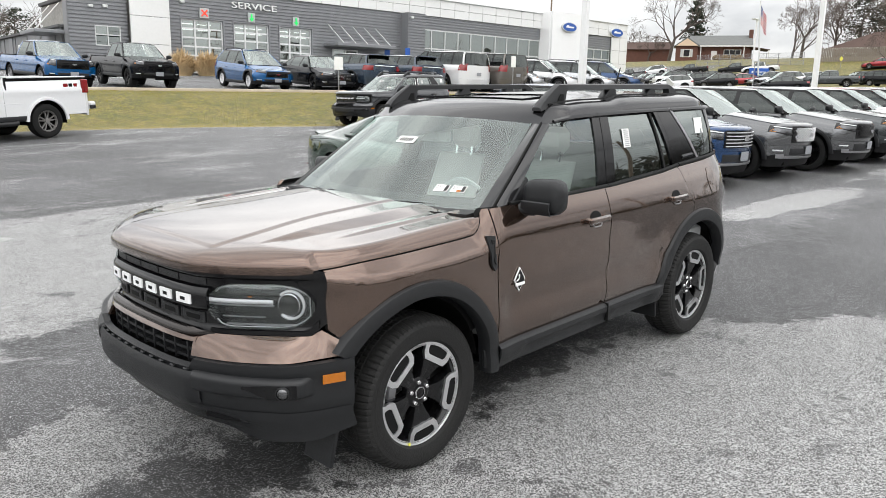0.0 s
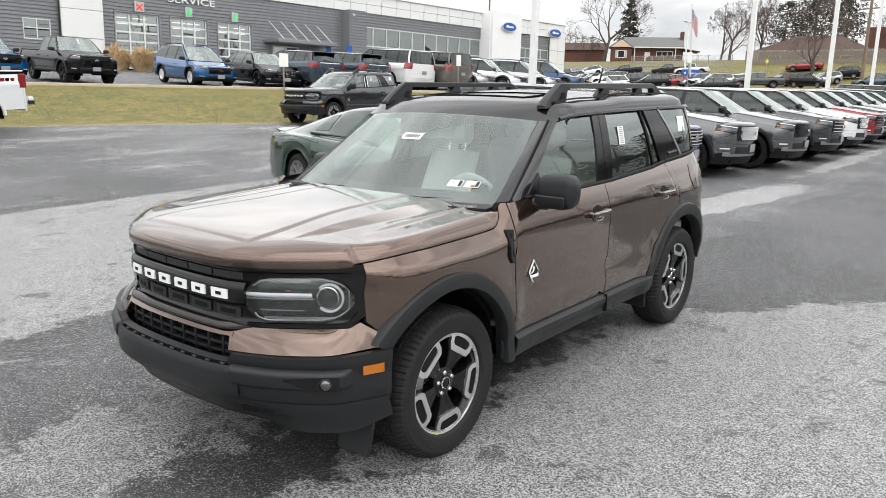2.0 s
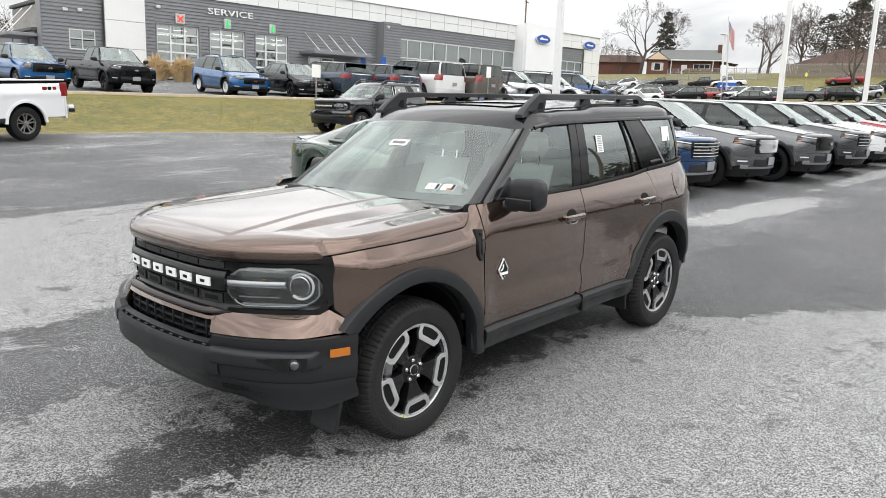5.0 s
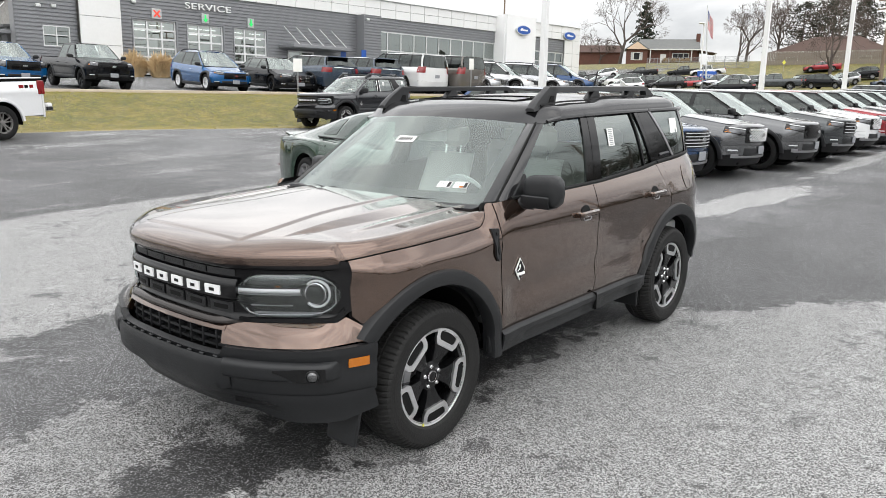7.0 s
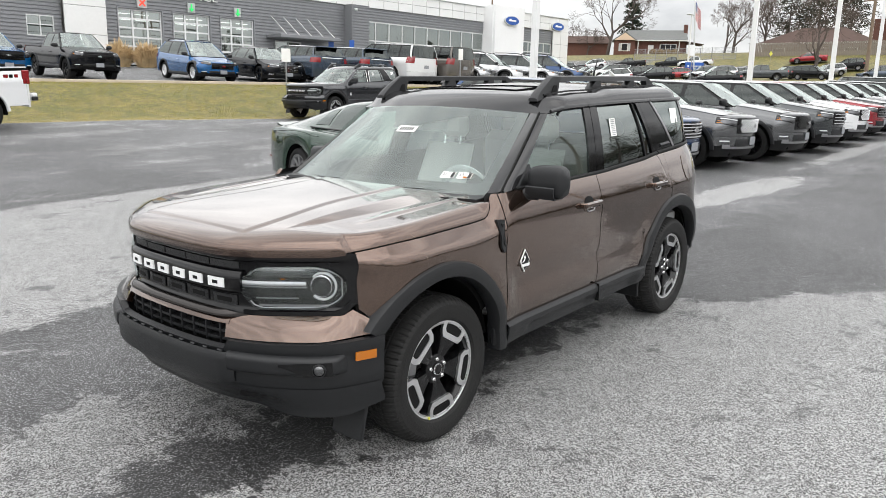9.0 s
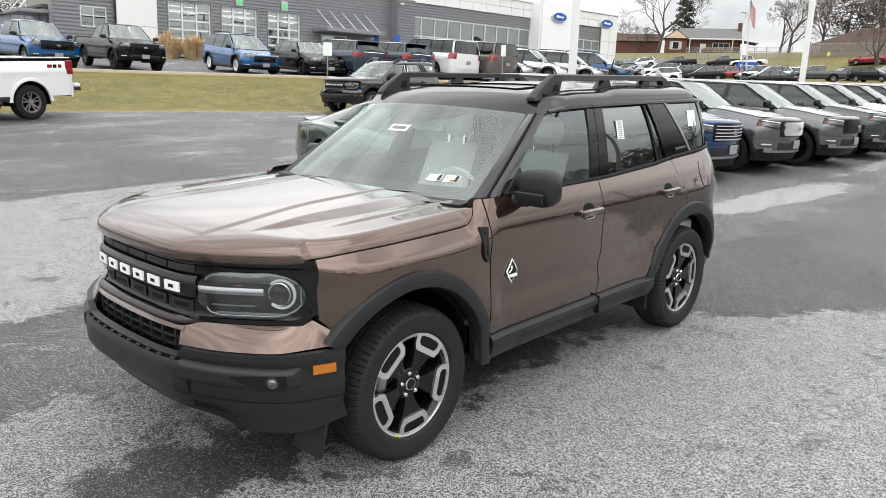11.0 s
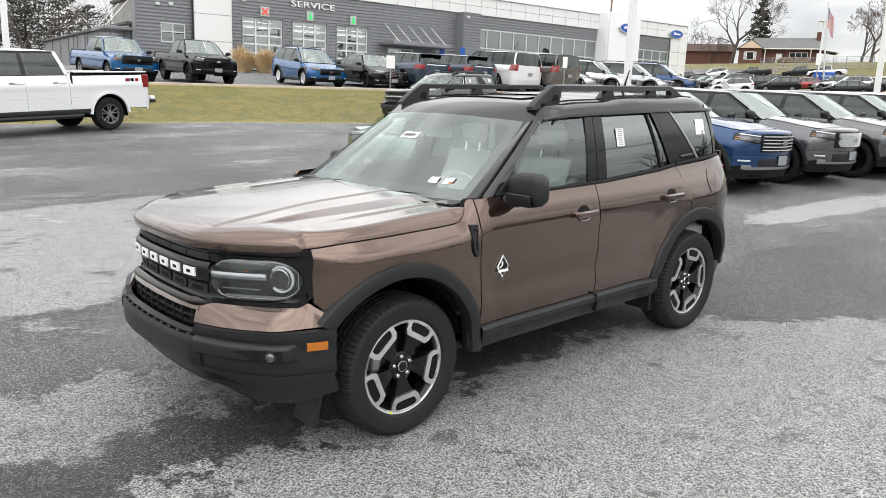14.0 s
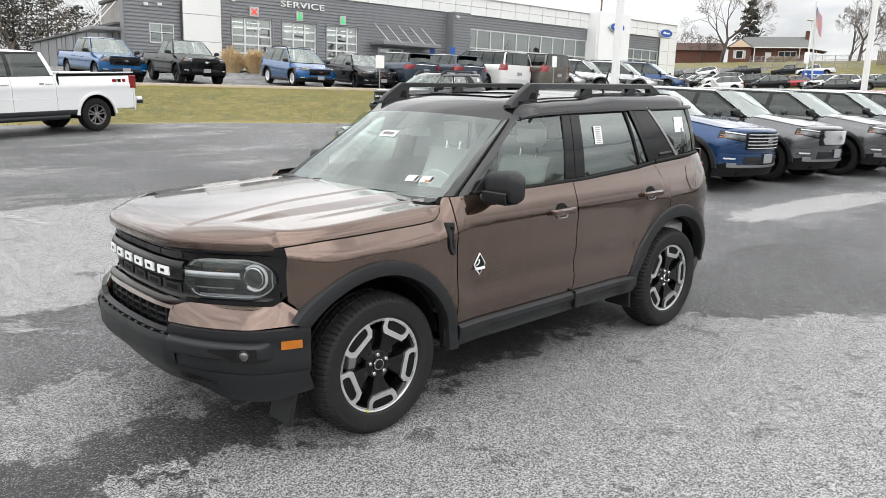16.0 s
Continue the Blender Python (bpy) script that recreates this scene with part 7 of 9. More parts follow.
for k in range(8):
    a = 3.55 + 0.075 * k
    LETTERS.prism([pol(r, b, 0)[0::2] for r, b in ((0.282, a), (0.302, a), (0.302, a + 0.05), (0.282, a + 0.05))], 0.1145, 0.1158, lambda u, v, d: (u, d, v))
LETTERS = LETTERS.mesh("sidewall_marking", M_RUBBER)
for c, ph, wy in ((1.290, -14.0, 0.788), (-1.325, 2.0, 0.812)):
    for side in (1, -1):
        wh = part("wheel", BARREL, None, hero, at=pose(c, side * wy, WR - (0.008 if c > 0 else 0.0), 0, 0, 0 if side > 0 else 180))
        part("tyre", TYRE, None, wh)
        part("rim_lip", LIP, None, wh)
        for k in range(5):
            m = pose(0, 0, 0, 0, ph + 72 * k, 0)
            part("spoke", SPOKE_M, None, wh, at=m)
            part("bright_bracket", BRACKET, None, wh, at=m)
            part("spoke_pocket", POCKET, None, wh, at=m)
            part("lug_nut", NUT, None, wh, at=pose(0, 0, 0, 0, ph + 36 + 72 * k, 0) @ pose(-0.052, 0, 0))
        part("hub", HUB, None, wh)
        part("hub_ring", RING, None, wh)
        part("brake_disc", DISC, None, wh)
        part("brake_caliper", CALIPER, None, wh, at=pose(0, 0, 0, 0, -12, 0))
        part("sidewall_ring", BEAD, None, wh)
        part("sidewall_marking", LETTERS, None, wh)
M_YELLOW = material("yellow_chalk_mark", (0.75, 0.72, 0.12), 0.7, var=0.1)
part("balance_mark", Geo().box((1.290 + 0.085, 0.8795, 0.355 - 0.226), (0.012, 0.004, 0.022), 0.001), M_YELLOW, hero)


# ---- the green fastback coupe ----
# stations along the car: x, half width, belt height, roof height, roof half width
COUPE = curve_through([(-2.50, 0.79, 0.86, 0.89, 0.60), (-2.40, 0.87, 0.925, 0.965, 0.62), (-2.15, 0.925, 0.945, 1.00, 0.62), (-1.85, 0.950, 0.955, 1.075, 0.58), (-1.36, 0.962, 0.955, 1.20, 0.54), (-0.9, 0.945, 0.935, 1.30, 0.52), (-0.4, 0.93, 0.915, 1.365, 0.52), (0.1, 0.93, 0.905, 1.365, 0.52), (0.55, 0.93, 0.90, 1.22, 0.56), (0.98, 0.935, 0.90, 0.985, 0.68), (1.5, 0.94, 0.87, 0.935, 0.68), (2.0, 0.89, 0.78, 0.83, 0.58), (2.26, 0.74, 0.66, 0.69, 0.45)], 6)


def coupe_low(x):
    z = 0.27
    for c in (1.36, -1.36):
        d = 0.405 ** 2 - (x - c) ** 2
        if d > 0:
            z = max(z, 0.345 + math.sqrt(d))
    return z


def coupe_section(x, n=5):
    """Half a cross-section from sill to roof centre, as a smooth run of (y, z)."""
    hw, belt, roof, yr = (float(np.interp(x, COUPE[:, 0], COUPE[:, q])) for q in (1, 2, 3, 4))
    lo = coupe_low(x)
    up = lambda v: lerp(belt, roof, v)
    return curve_through([(hw * 0.975, lo), (hw, lerp(lo, belt, 0.35)), (hw * 0.995, lerp(lo, belt, 0.72)), (hw * 0.955, belt - 0.012), (lerp(hw * 0.93, yr, 0.18), up(0.10)), (lerp(hw * 0.91, yr, 0.60), up(0.58)), (yr * 0.98, up(0.90)), (yr * 0.72, up(0.99)), (0.0, roof + 0.015)], n)


def coupe_patch(x0, x1, v0, v1, side, lift, nx=10, nv=7):
    out = []
    for u in span(0, 1, nx):
        row = []
        for v in span(0, 1, nv):
            x = lerp(lerp(x0[0], x1[0], u), lerp(x0[1], x1[1], u), v)
            sec = coupe_section(x)
            q = lerp(v0, v1, v) * (len(sec) - 1)
            y, z = np.interp(q, range(len(sec)), sec[:, 0]), np.interp(q, range(len(sec)), sec[:, 1])
            row.append((x, side * (y + lift), z + 0.5 * lift))
        out.append(row)
    return out


gc = ground_z(-3.57, -3.82)
coupe = thing("sports_coupe", pose(-3.57, -3.82, gc, 0, 0, 76), "dark green fastback sports coupe with dark silver wheels", "car")
xs_ = sorted(set([round(float(q), 3) for q in COUPE[:, 0]] + [round(c + 0.405 * math.cos(math.pi * k / 16), 3) for c in (1.36, -1.36) for k in range(17)]))
shell = []
for x in xs_:
    half = coupe_section(x)
    shell.append([(x, y, z) for y, z in half] + [(x, -y, z) for y, z in half[-2::-1]])
tail = [(-2.53, 0.93 * p[1], lerp(p[2], 0.62, 0.10)) for p in shell[0]]
shell = [[(-2.54, 0.3 * p[1], 0.60) for p in tail], tail] + shell
part("body", Geo().grid(shell, flip=True), P_GREEN, coupe, smooth=50)
for side in (1, -1):
    part("quarter_window", Geo().grid(coupe_patch((-1.08, -0.94), (-0.72, -0.72), 0.55, 0.71, side, 0.006), rim=0.01), G_PARKED, coupe)
    part("door_window", Geo().grid(coupe_patch((-0.66, -0.62), (0.62, 0.30), 0.50, 0.74, side, 0.006), rim=0.01), G_PARKED, coupe)
    part("window_trim", Geo().tube([p[0] for p in coupe_patch((-1.14, -1.14), (0.62, 0.62), 0.515, 0.53, side, 0.012, 16, 2)], 0.010, 5), M_GLOSS, coupe)
    part("haunch_line", Geo().tube([p[0] for p in coupe_patch((-2.30, -2.30), (-0.75, -0.75), 0.345, 0.35, side, 0.002, 12, 2)], 0.012, 5), P_GREEN, coupe)
    part("tail_light", Geo().box((-2.515, side * 0.50, 0.76), (0.05, 0.34, 0.10), 0.02), M_RED, coupe)
    part("side_reflector", Geo().box((-2.36, side * 0.865, 0.50), (0.16, 0.03, 0.035), 0.01), M_RED, coupe)
    for c in (1.36, -1.36):
        part("wheel_well", Geo().grid([[(c + 0.41 * math.cos(a), side * q, 0.345 + 0.41 * math.sin(a)) for q in (0.91, 0.5)] for a in span(-0.1, math.pi + 0.1, 17)]).grid([[(c + q * math.cos(a), side * 0.55, 0.345 + q * math.sin(a)) for q in (0.02, 0.41)] for a in span(-0.1, math.pi + 0.1, 17)]), M_DARK, coupe)
        add_wheel(coupe, c, side * 0.80, side, 0.345, 0.248, 0.26, "ten", M_ALLOY_GREY, False)
part("rear_window", Geo().grid([[(x, y, float(np.interp(x, COUPE[:, 0], COUPE[:, 3])) + 0.020 - 0.02 * abs(y)) for y in span(-0.40, 0.40, 7)] for x in span(-1.80, -0.85, 9)], rim=0.008), G_PARKED, coupe)
part("windscreen", Geo().grid([[(x, y, float(np.interp(x, COUPE[:, 0], COUPE[:, 3])) + 0.020 - 0.02 * abs(y)) for y in span(-0.48, 0.48, 7)] for x in span(0.30, 0.92, 7)], rim=0.008), G_SHIELD, coupe)
part("lamp_panel", Geo().box((-2.505, 0, 0.76), (0.04, 1.36, 0.14), 0.02), M_GLOSS, coupe)
part("rear_spoiler", Geo().grid([[(-2.36 - 0.16 * v - 0.10 * (1 - (y / 0.7) ** 2), y, 0.985 + 0.03 * v - 0.02 * (y / 0.7) ** 2) for v in span(0, 1, 4)] for y in span(-0.70, 0.70, 15)], rim=0.025), P_GREEN, coupe)
part("diffuser", Geo().box((-2.40, 0, 0.33), (0.24, 1.56, 0.20), 0.06), M_LOWER, coupe)
part("underbody", Geo().box((0, 0, 0.26), (4.2, 1.4, 0.12), 0.03), M_DARK, coupe)


# ---- the dealership ----
M_CLAD = material("grey_ribbed_metal_cladding", (0.23, 0.235, 0.245), 0.45, 0.3, var=0.07, scale=0.7)
M_ACM = material("pale_aluminium_panel", (0.74, 0.74, 0.725), 0.4, 0.05, var=0.035, scale=0.5)
M_PORTAL = material("white_portal_panel", (0.80, 0.80, 0.79), 0.4, 0.0, var=0.02, scale=0.5)
M_JOINT = material("panel_joint", (0.16, 0.16, 0.16), 0.7, var=0.1)
M_MULLION = material("pale_aluminium_mullion", (0.62, 0.63, 0.62), 0.4, 0.4, var=0.04)
M_DOORFRAME = material("white_door_section", (0.66, 0.67, 0.67), 0.4, 0.1, var=0.04)
M_INSIDE = material("showroom_interior", (0.30, 0.29, 0.27), 0.8, var=0.3, scale=0.4)
M_ANNEX = material("grey_annex_panel", (0.23, 0.235, 0.24), 0.6, 0.1, var=0.10, scale=0.4)
M_ROOFING = material("dark_roof_membrane", (0.10, 0.10, 0.10), 0.8, var=0.15)
M_GREENLIT = material("green_lit_arrow", (0.02, 0.55, 0.12), 0.4, var=0.03)
M_REDLIT = material("red_lit_cross", (0.70, 0.06, 0.03), 0.4, var=0.03)
M_SIGNBLUE = material("blue_sign_face", (0.015, 0.085, 0.36), 0.4, var=0.04)
for mm, col in ((M_GREENLIT, (0.02, 0.6, 0.12)), (M_REDLIT, (0.8, 0.05, 0.02))):
    bs = mm.node_tree.nodes["Principled BSDF"]
    bs.inputs["Emission Color"].default_value, bs.inputs["Emission Strength"].default_value = (*col, 1), 0.6

DZ = 3.0
dealer = thing("car_dealership", pose(-19.7, -42.0, 0, 0, 0, 175), "grey ribbed metal car dealership with glazed showroom", "building")


def ribs(u0, u1, z0, z1, y, pitch=0.21):
    """Horizontally ribbed sheet metal: square ribs standing out of the wall."""
    rows, z = [], z0
    while z < z1 - 0.02:
        t = min(z + pitch, z1)
        rows += [(y, z), (y, lerp(z, t, 0.42)), (y - 0.05, lerp(z, t, 0.50)), (y - 0.05, lerp(z, t, 0.94))]
        z = t
    rows.append((y, z1))
    return Geo().grid([[(u, a, b) for a, b in rows] for u in (u0, u1)], flip=True)


def wall_piece(u0, u1, z0, z1, y):
    return part("clad_wall", ribs(u0, u1, z0, z1, y), M_CLAD, dealer, smooth=0)


wall_piece(-0.97, -0.16, DZ, 8.1, 0)
wall_piece(2.73, 3.34, DZ, 6.33, 0)
wall_piece(6.00, 6.66, DZ, 6.33, 0)
wall_piece(-0.16, 9.31, 6.33, 8.1, 0)
wall_piece(9.31, 17.2, DZ, 8.1, 0)
wall_piece(17.2, 18.87, DZ, 8.12, -0.9)
part("pier_side", Geo().box((17.2, -0.45, (DZ + 8.12) / 2), (0.06, 0.9, 8.12 - DZ)), M_CLAD, dealer)
wall_piece(18.87, 33.3, 7.12, 8.1, 0)
wall_piece(37.3, 43.6, 6.85, 8.05, 0)
wall_piece(-6.62, -5.22, DZ, 8.6, 0)
wall_piece(-3.76, -3.33, DZ, 8.6, 0)
wall_piece(-5.22, -3.76, DZ, 4.37, 0)
wall_piece(-5.22, -3.76, 5.52, 8.6, 0)
part("corner_return", Geo().box((-6.62, 0.4, (DZ + 8.6) / 2), (0.08, 0.8, 8.6 - DZ)), M_CLAD, dealer)
part("core", Geo().box((22.4, 14.6, (DZ + 9.0) / 2), (47.0, 28.0, 9.0 - DZ)), M_INSIDE, dealer)
part("flat_roof", Geo().box((22.4, 14.5, 9.2), (47.4, 28.4, 0.3), 0.05), M_ROOFING, dealer)
part("core", Geo().box((-3.0, 1.6, (DZ + 8.4) / 2), (6.4, 2.0, 8.4 - DZ)), M_INSIDE, dealer)


def acm(u0, u1, z0, z1, y, nu, nz, mat=M_ACM, depth=0.12):
    for i in range(nu):
        for k in range(nz):
            a, b = lerp(u0, u1, i / nu), lerp(u0, u1, (i + 1) / nu)
            c, d = lerp(z0, z1, k / nz), lerp(z0, z1, (k + 1) / nz)
            part("facade_panel", Geo().box(((a + b) / 2, y - depth / 2, (c + d) / 2), (b - a - 0.025, depth, d - c - 0.025), 0.01), mat, dealer)
    part("joint_backing", Geo().box(((u0 + u1) / 2, y, (z0 + z1) / 2), (u1 - u0, 0.05, z1 - z0)), M_JOINT, dealer)


acm(-3.33, -0.97, DZ, 9.4, -0.35, 1, 4)
part("pillar_side", Geo().box((-0.97, -0.18, (DZ + 9.4) / 2), (0.05, 0.5, 9.4 - DZ)), M_ACM, dealer)
acm(-0.97, 46.2, 8.12, 9.42, -0.02, 30, 2)
acm(43.6, 46.2, DZ, 8.12, -0.1, 2, 4)
part("end_wall", Geo().box((46.2, 14, (DZ + 9.4) / 2), (0.1, 28, 9.4 - DZ)), M_ACM, dealer)
acm(33.2, 37.4, DZ, 9.62, -1.1, 1, 1, M_PORTAL, 0.3)
for u in (33.2, 37.4):
    part("portal_side", Geo().box((u, -0.5, (DZ + 9.6) / 2), (0.12, 1.3, 9.6 - DZ), 0.02), M_PORTAL, dealer)
part("parapet_cap", Geo().box((22.4, -0.1, 9.45), (47.6, 0.3, 0.07), 0.02), M_MULLION, dealer)


def glazing(u0, u1, z0, z1, y, cols, splits, frame_mat, name, bar=0.07, pane_mat=G_BUILDING, nested=None):
    root = part(name, Geo().box(((u0 + u1) / 2, y, z1 - bar / 2), (u1 - u0, 0.10, bar)).box(((u0 + u1) / 2, y, z0 + bar / 2), (u1 - u0, 0.10, bar)), frame_mat, dealer)
    for i in range(cols + 1):
        u = lerp(u0, u1, i / cols)
        part("mullion", Geo().box((min(max(u, u0 + bar / 2), u1 - bar / 2), y, (z0 + z1) / 2), (bar, 0.11, z1 - z0)), frame_mat, root)
    zs = [z0] + splits + [z1]
    for z in splits:
        part("transom", Geo().box(((u0 + u1) / 2, y, z), (u1 - u0, 0.09, bar)), frame_mat, root)
    for i in range(cols):
        for k in range(len(zs) - 1):
            a, b = lerp(u0, u1, i / cols) + bar / 2, lerp(u0, u1, (i + 1) / cols) - bar / 2
            tilt_ = 0.006 * math.sin(3.1 * i + 1.7 * k)
            part("pane", Geo().grid([[(a, y + 0.02, zs[k]), (a, y + 0.02 + tilt_, zs[k + 1])], [(b, y + 0.02 - tilt_, zs[k]), (b, y + 0.02, zs[k + 1])]], flip=False), pane_mat, root)
    return root


for u0, u1 in ((-0.16, 2.73), (3.34, 6.00), (6.66, 9.31)):
    glazing(u0 + 0.05, u1 - 0.05, DZ, 6.33, 0.12, 3, [DZ + 0.55 * k for k in range(1, 6)], M_DOORFRAME, "overhead_door", 0.10)
    for s_, u in ((1, u0), (-1, u1)):
        part("door_jamb", Geo().box((u + s_ * 0.03, 0.03, (DZ + 6.36) / 2), (0.08, 0.22, 6.36 - DZ), 0.01), M_CLAD, dealer)
    part("door_head", Geo().box(((u0 + u1) / 2, 0.03, 6.36), (u1 - u0, 0.22, 0.08), 0.01), M_CLAD, dealer)
glazing(18.87, 33.2, 3.9, 7.12, 0.05, 10, [5.65], M_MULLION, "showroom_window", 0.09)
glazing(37.4, 43.6, 3.9, 6.85, 0.05, 5, [4.9, 5.9], M_MULLION, "showroom_window", 0.09)
glazing(-5.22, -3.76, 4.37, 5.52, 0.05, 2, [5.0], M_MULLION, "office_window", 0.06)
glazing(10.9, 13.1, DZ, 5.1, -0.08, 2, [4.6], M_MULLION, "entrance_door", 0.09)
part("knee_wall", Geo().box((26.0, 0.0, (DZ + 3.9) / 2), (14.3, 0.2, 3.9 - DZ), 0.02), M_CLAD, dealer)
part("knee_wall", Geo().box((40.5, 0.0, (DZ + 3.9) / 2), (6.2, 0.2, 3.9 - DZ), 0.02), M_CLAD, dealer)
# strip lights seen inside the workshop
M_TUBE = material("strip_light", (0.9, 0.9, 0.9), 0.5)
M_TUBE.node_tree.nodes["Principled BSDF"].inputs["Emission Color"].default_value = (1, 0.98, 0.94, 1)
M_TUBE.node_tree.nodes["Principled BSDF"].inputs["Emission Strength"].default_value = 3.0
for u in (0.4, 1.6, 4.2, 5.2, 7.4, 8.6):
    for z in (5.7, 6.05):
        part("strip_light", Geo().box((u, 0.45, z), (0.9, 0.05, 0.05), 0.01), M_TUBE, dealer)

# canopies on tie rods
cano = part("entrance_canopy", Geo().box((12.77, -0.95, 5.35), (5.1, 1.9, 0.24), 0.03), M_CLAD, dealer, "grey metal canopy")
for k in range(5):
    u = 10.7 + 1.03 * k
    part("tie_rod", Geo().tube([(u + 0.1, -1.75, 5.45), (u - 0.05, -0.03, 6.75)], 0.035, 6), M_MULLION, cano)
cano2 = part("entrance_canopy", Geo().box((-7.4, 2.4, 5.05), (1.7, 3.4, 0.2), 0.03), M_CLAD, dealer)
for y in (1.3, 3.4):
    part("tie_rod", Geo().tube([(-8.1, y, 5.1), (-6.7, y, 6.7)], 0.035, 6), M_MULLION, cano2)
for u, z in ((17.5, 7.75), (-4.6, 6.6), (-5.4, 6.55), (0.0, 7.3)):
    part("floodlight", Geo().box((u, -1.0 if u > 10 else -0.12, z), (0.28, 0.16, 0.18), 0.03), M_MULLION, dealer)
me = text_geo("SERVICE", 0.56, 0.05)
me.materials.append(M_PORTAL)
mw = max(v.co.x for v in me.vertices) - min(v.co.x for v in me.vertices)
part("wall_lettering", me, None, dealer, "white raised lettering", at=pose(4.87, -0.14, 7.40, 90, 0, 0) @ Matrix.Diagonal((3.22 / mw, 1, 1, 1)))
sgn = part("lane_signal", Geo().box((1.38, -0.12, 6.72), (0.62, 0.12, 0.62), 0.02), M_DASH, dealer, "red cross lane signal")
for a in (45, -45):
    part("signal_bar", Geo().box((1.38, -0.20, 6.72), (0.54, 0.03, 0.09), 0.01, m=Matrix.Rotation(radians(a), 4, "Y")), M_REDLIT, sgn)
for u in (4.62, 7.95):
    sg = part("lane_signal", Geo().box((u, -0.12, 6.72), (0.5, 0.10, 0.62), 0.02), M_DASH, dealer, "green arrow lane signal")
    part("signal_arrow", Geo().prism([(-0.045, 0.24), (0.045, 0.24), (0.045, -0.04), (0.17, -0.04), (0.0, -0.25), (-0.17, -0.04), (-0.045, -0.04)], 0.18, 0.22, lambda p, q, d: (u + p, -d, 6.72 + q)), M_GREENLIT, sg)
for u, z, y in ((35.35, 8.35, -1.42), (44.2, 8.55, -0.16)):
    ell = lambda a, b: [(a * math.cos(t), b * math.sin(t)) for t in np.linspace(0, 2 * math.pi, 33)[:-1]]
    ov = part("oval_sign", Geo().prism(ell(1.0, 0.42), 0, 0.20, lambda p, q, d: (u + p, y - d, z + q)), M_MULLION, dealer, "blue oval sign")
    part("oval_face", Geo().prism(ell(0.93, 0.365), 0.20, 0.22, lambda p, q, d: (u + p, y - d, z + q)), M_SIGNBLUE, ov)
    part("oval_mark", Geo().box((u, y - 0.23, z), (1.05, 0.02, 0.14), 0.005).box((u - 0.30, y - 0.23, z + 0.10), (0.30, 0.02, 0.10), 0.005), M_PORTAL, ov)
# low annex running back from the corner
annex = part("annex_wall", Geo().box((-6.55, 15.8, (DZ + 5.35) / 2), (0.3, 29.0, 5.35 - DZ), 0.02), M_ANNEX, dealer)
part("annex_roof", Geo().box((-3.4, 15.8, 5.42), (7.0, 29.4, 0.16), 0.02), M_ROOFING, dealer)
for k in range(9):
    part("annex_seam", Geo().box((-6.72, 2.5 + 3.4 * k, (DZ + 5.3) / 2), (0.05, 0.10, 5.3 - DZ)), M_JOINT, annex)
for y in (14.0, 18.0):
    part("annex_door", Geo().box((-6.73, y, DZ + 1.15), (0.06, 1.1, 2.3), 0.01), M_CLAD, annex)
part("annex_lamp", Geo().box((-6.8, 11.0, 4.6), (0.25, 0.3, 0.25), 0.05), M_MULLION, annex)

# dry ornamental grasses by the workshop doors
M_STRAW = material("dry_straw_grass", (0.52, 0.38, 0.21), 0.8, var=0.35, scale=2.0)
rng = random.Random(11)
for k in range(7):
    g = Geo()
    cx_, cy_ = -18.4 - 0.62 * k + rng.uniform(-0.15, 0.15), -39.6 - rng.uniform(0, 0.7)
    z0 = ground_z(cx_, cy_)
    hh = rng.uniform(1.4, 1.95)
    for _ in range(420):
        a, r0, r1 = rng.uniform(0, 6.3), rng.uniform(0, 0.22), rng.uniform(0.05, 1.0) ** 0.7
        h = hh * rng.uniform(0.45, 1.0) * (1 - 0.45 * r1)
        bx, by = cx_ + r0 * math.cos(a), cy_ + r0 * math.sin(a)
        tx, ty = cx_ + r1 * math.cos(a), cy_ + r1 * math.sin(a)
        w = rng.uniform(0.012, 0.035)
        g.add([(bx - w, by, z0), (bx + w, by, z0), (lerp(bx, tx, 0.5) + w, lerp(by, ty, 0.5), z0 + h * 0.85), (lerp(bx, tx, 0.5) - w, lerp(by, ty, 0.5), z0 + h * 0.85), (tx, ty, z0 + h)], [(0, 1, 2, 3), (3, 2, 4)])
    ob = part("ornamental_grass", g, M_STRAW, smooth=0)
    tagged(ob, "tall clump of dry straw-coloured ornamental grass", "plant", "ornamental grasses")

# ---- poles, signs and flag ----
M_POLEWHITE = material("white_painted_steel_pole", (0.78, 0.78, 0.77), 0.4, 0.0, var=0.04, scale=1.5)
M_WOOD = material("weathered_utility_pole", (0.20, 0.15, 0.11), 0.85, var=0.25, scale=3, bump=0.3, bscale=60)
M_CONC = material("concrete_base", (0.40, 0.39, 0.37), 0.85, var=0.15, scale=3)


def lamp_post(x, y, h, w, label):
    z = ground_z(x, y)
    t = thing("lamp_post", pose(x, y, z), label, "lamp post", "white lamp posts")
    part("base", Geo().box((0, 0, 0.35), (0.6, 0.6, 0.7), 0.08), M_CONC, t)
    g = Geo()
    g.grid([[(s * w / 2 * k, c * w / 2 * k, zz) for s, c in ((-1, -1), (1, -1), (1, 1), (-1, 1), (-1, -1))] for zz, k in ((0.5, 1.0), (h, 0.82))])
    part("pole", g, M_POLEWHITE, t, smooth=0)
    for s in (1, -1):
        part("lamp_head", Geo().box((s * 0.62, 0, h + 0.02), (0.75, 0.42, 0.12), 0.04), M_MULLION, t)
        part("lamp_arm", Geo().tube([(0, 0, h - 0.1), (s * 0.4, 0, h)], 0.04, 6), M_MULLION, t)
    return t


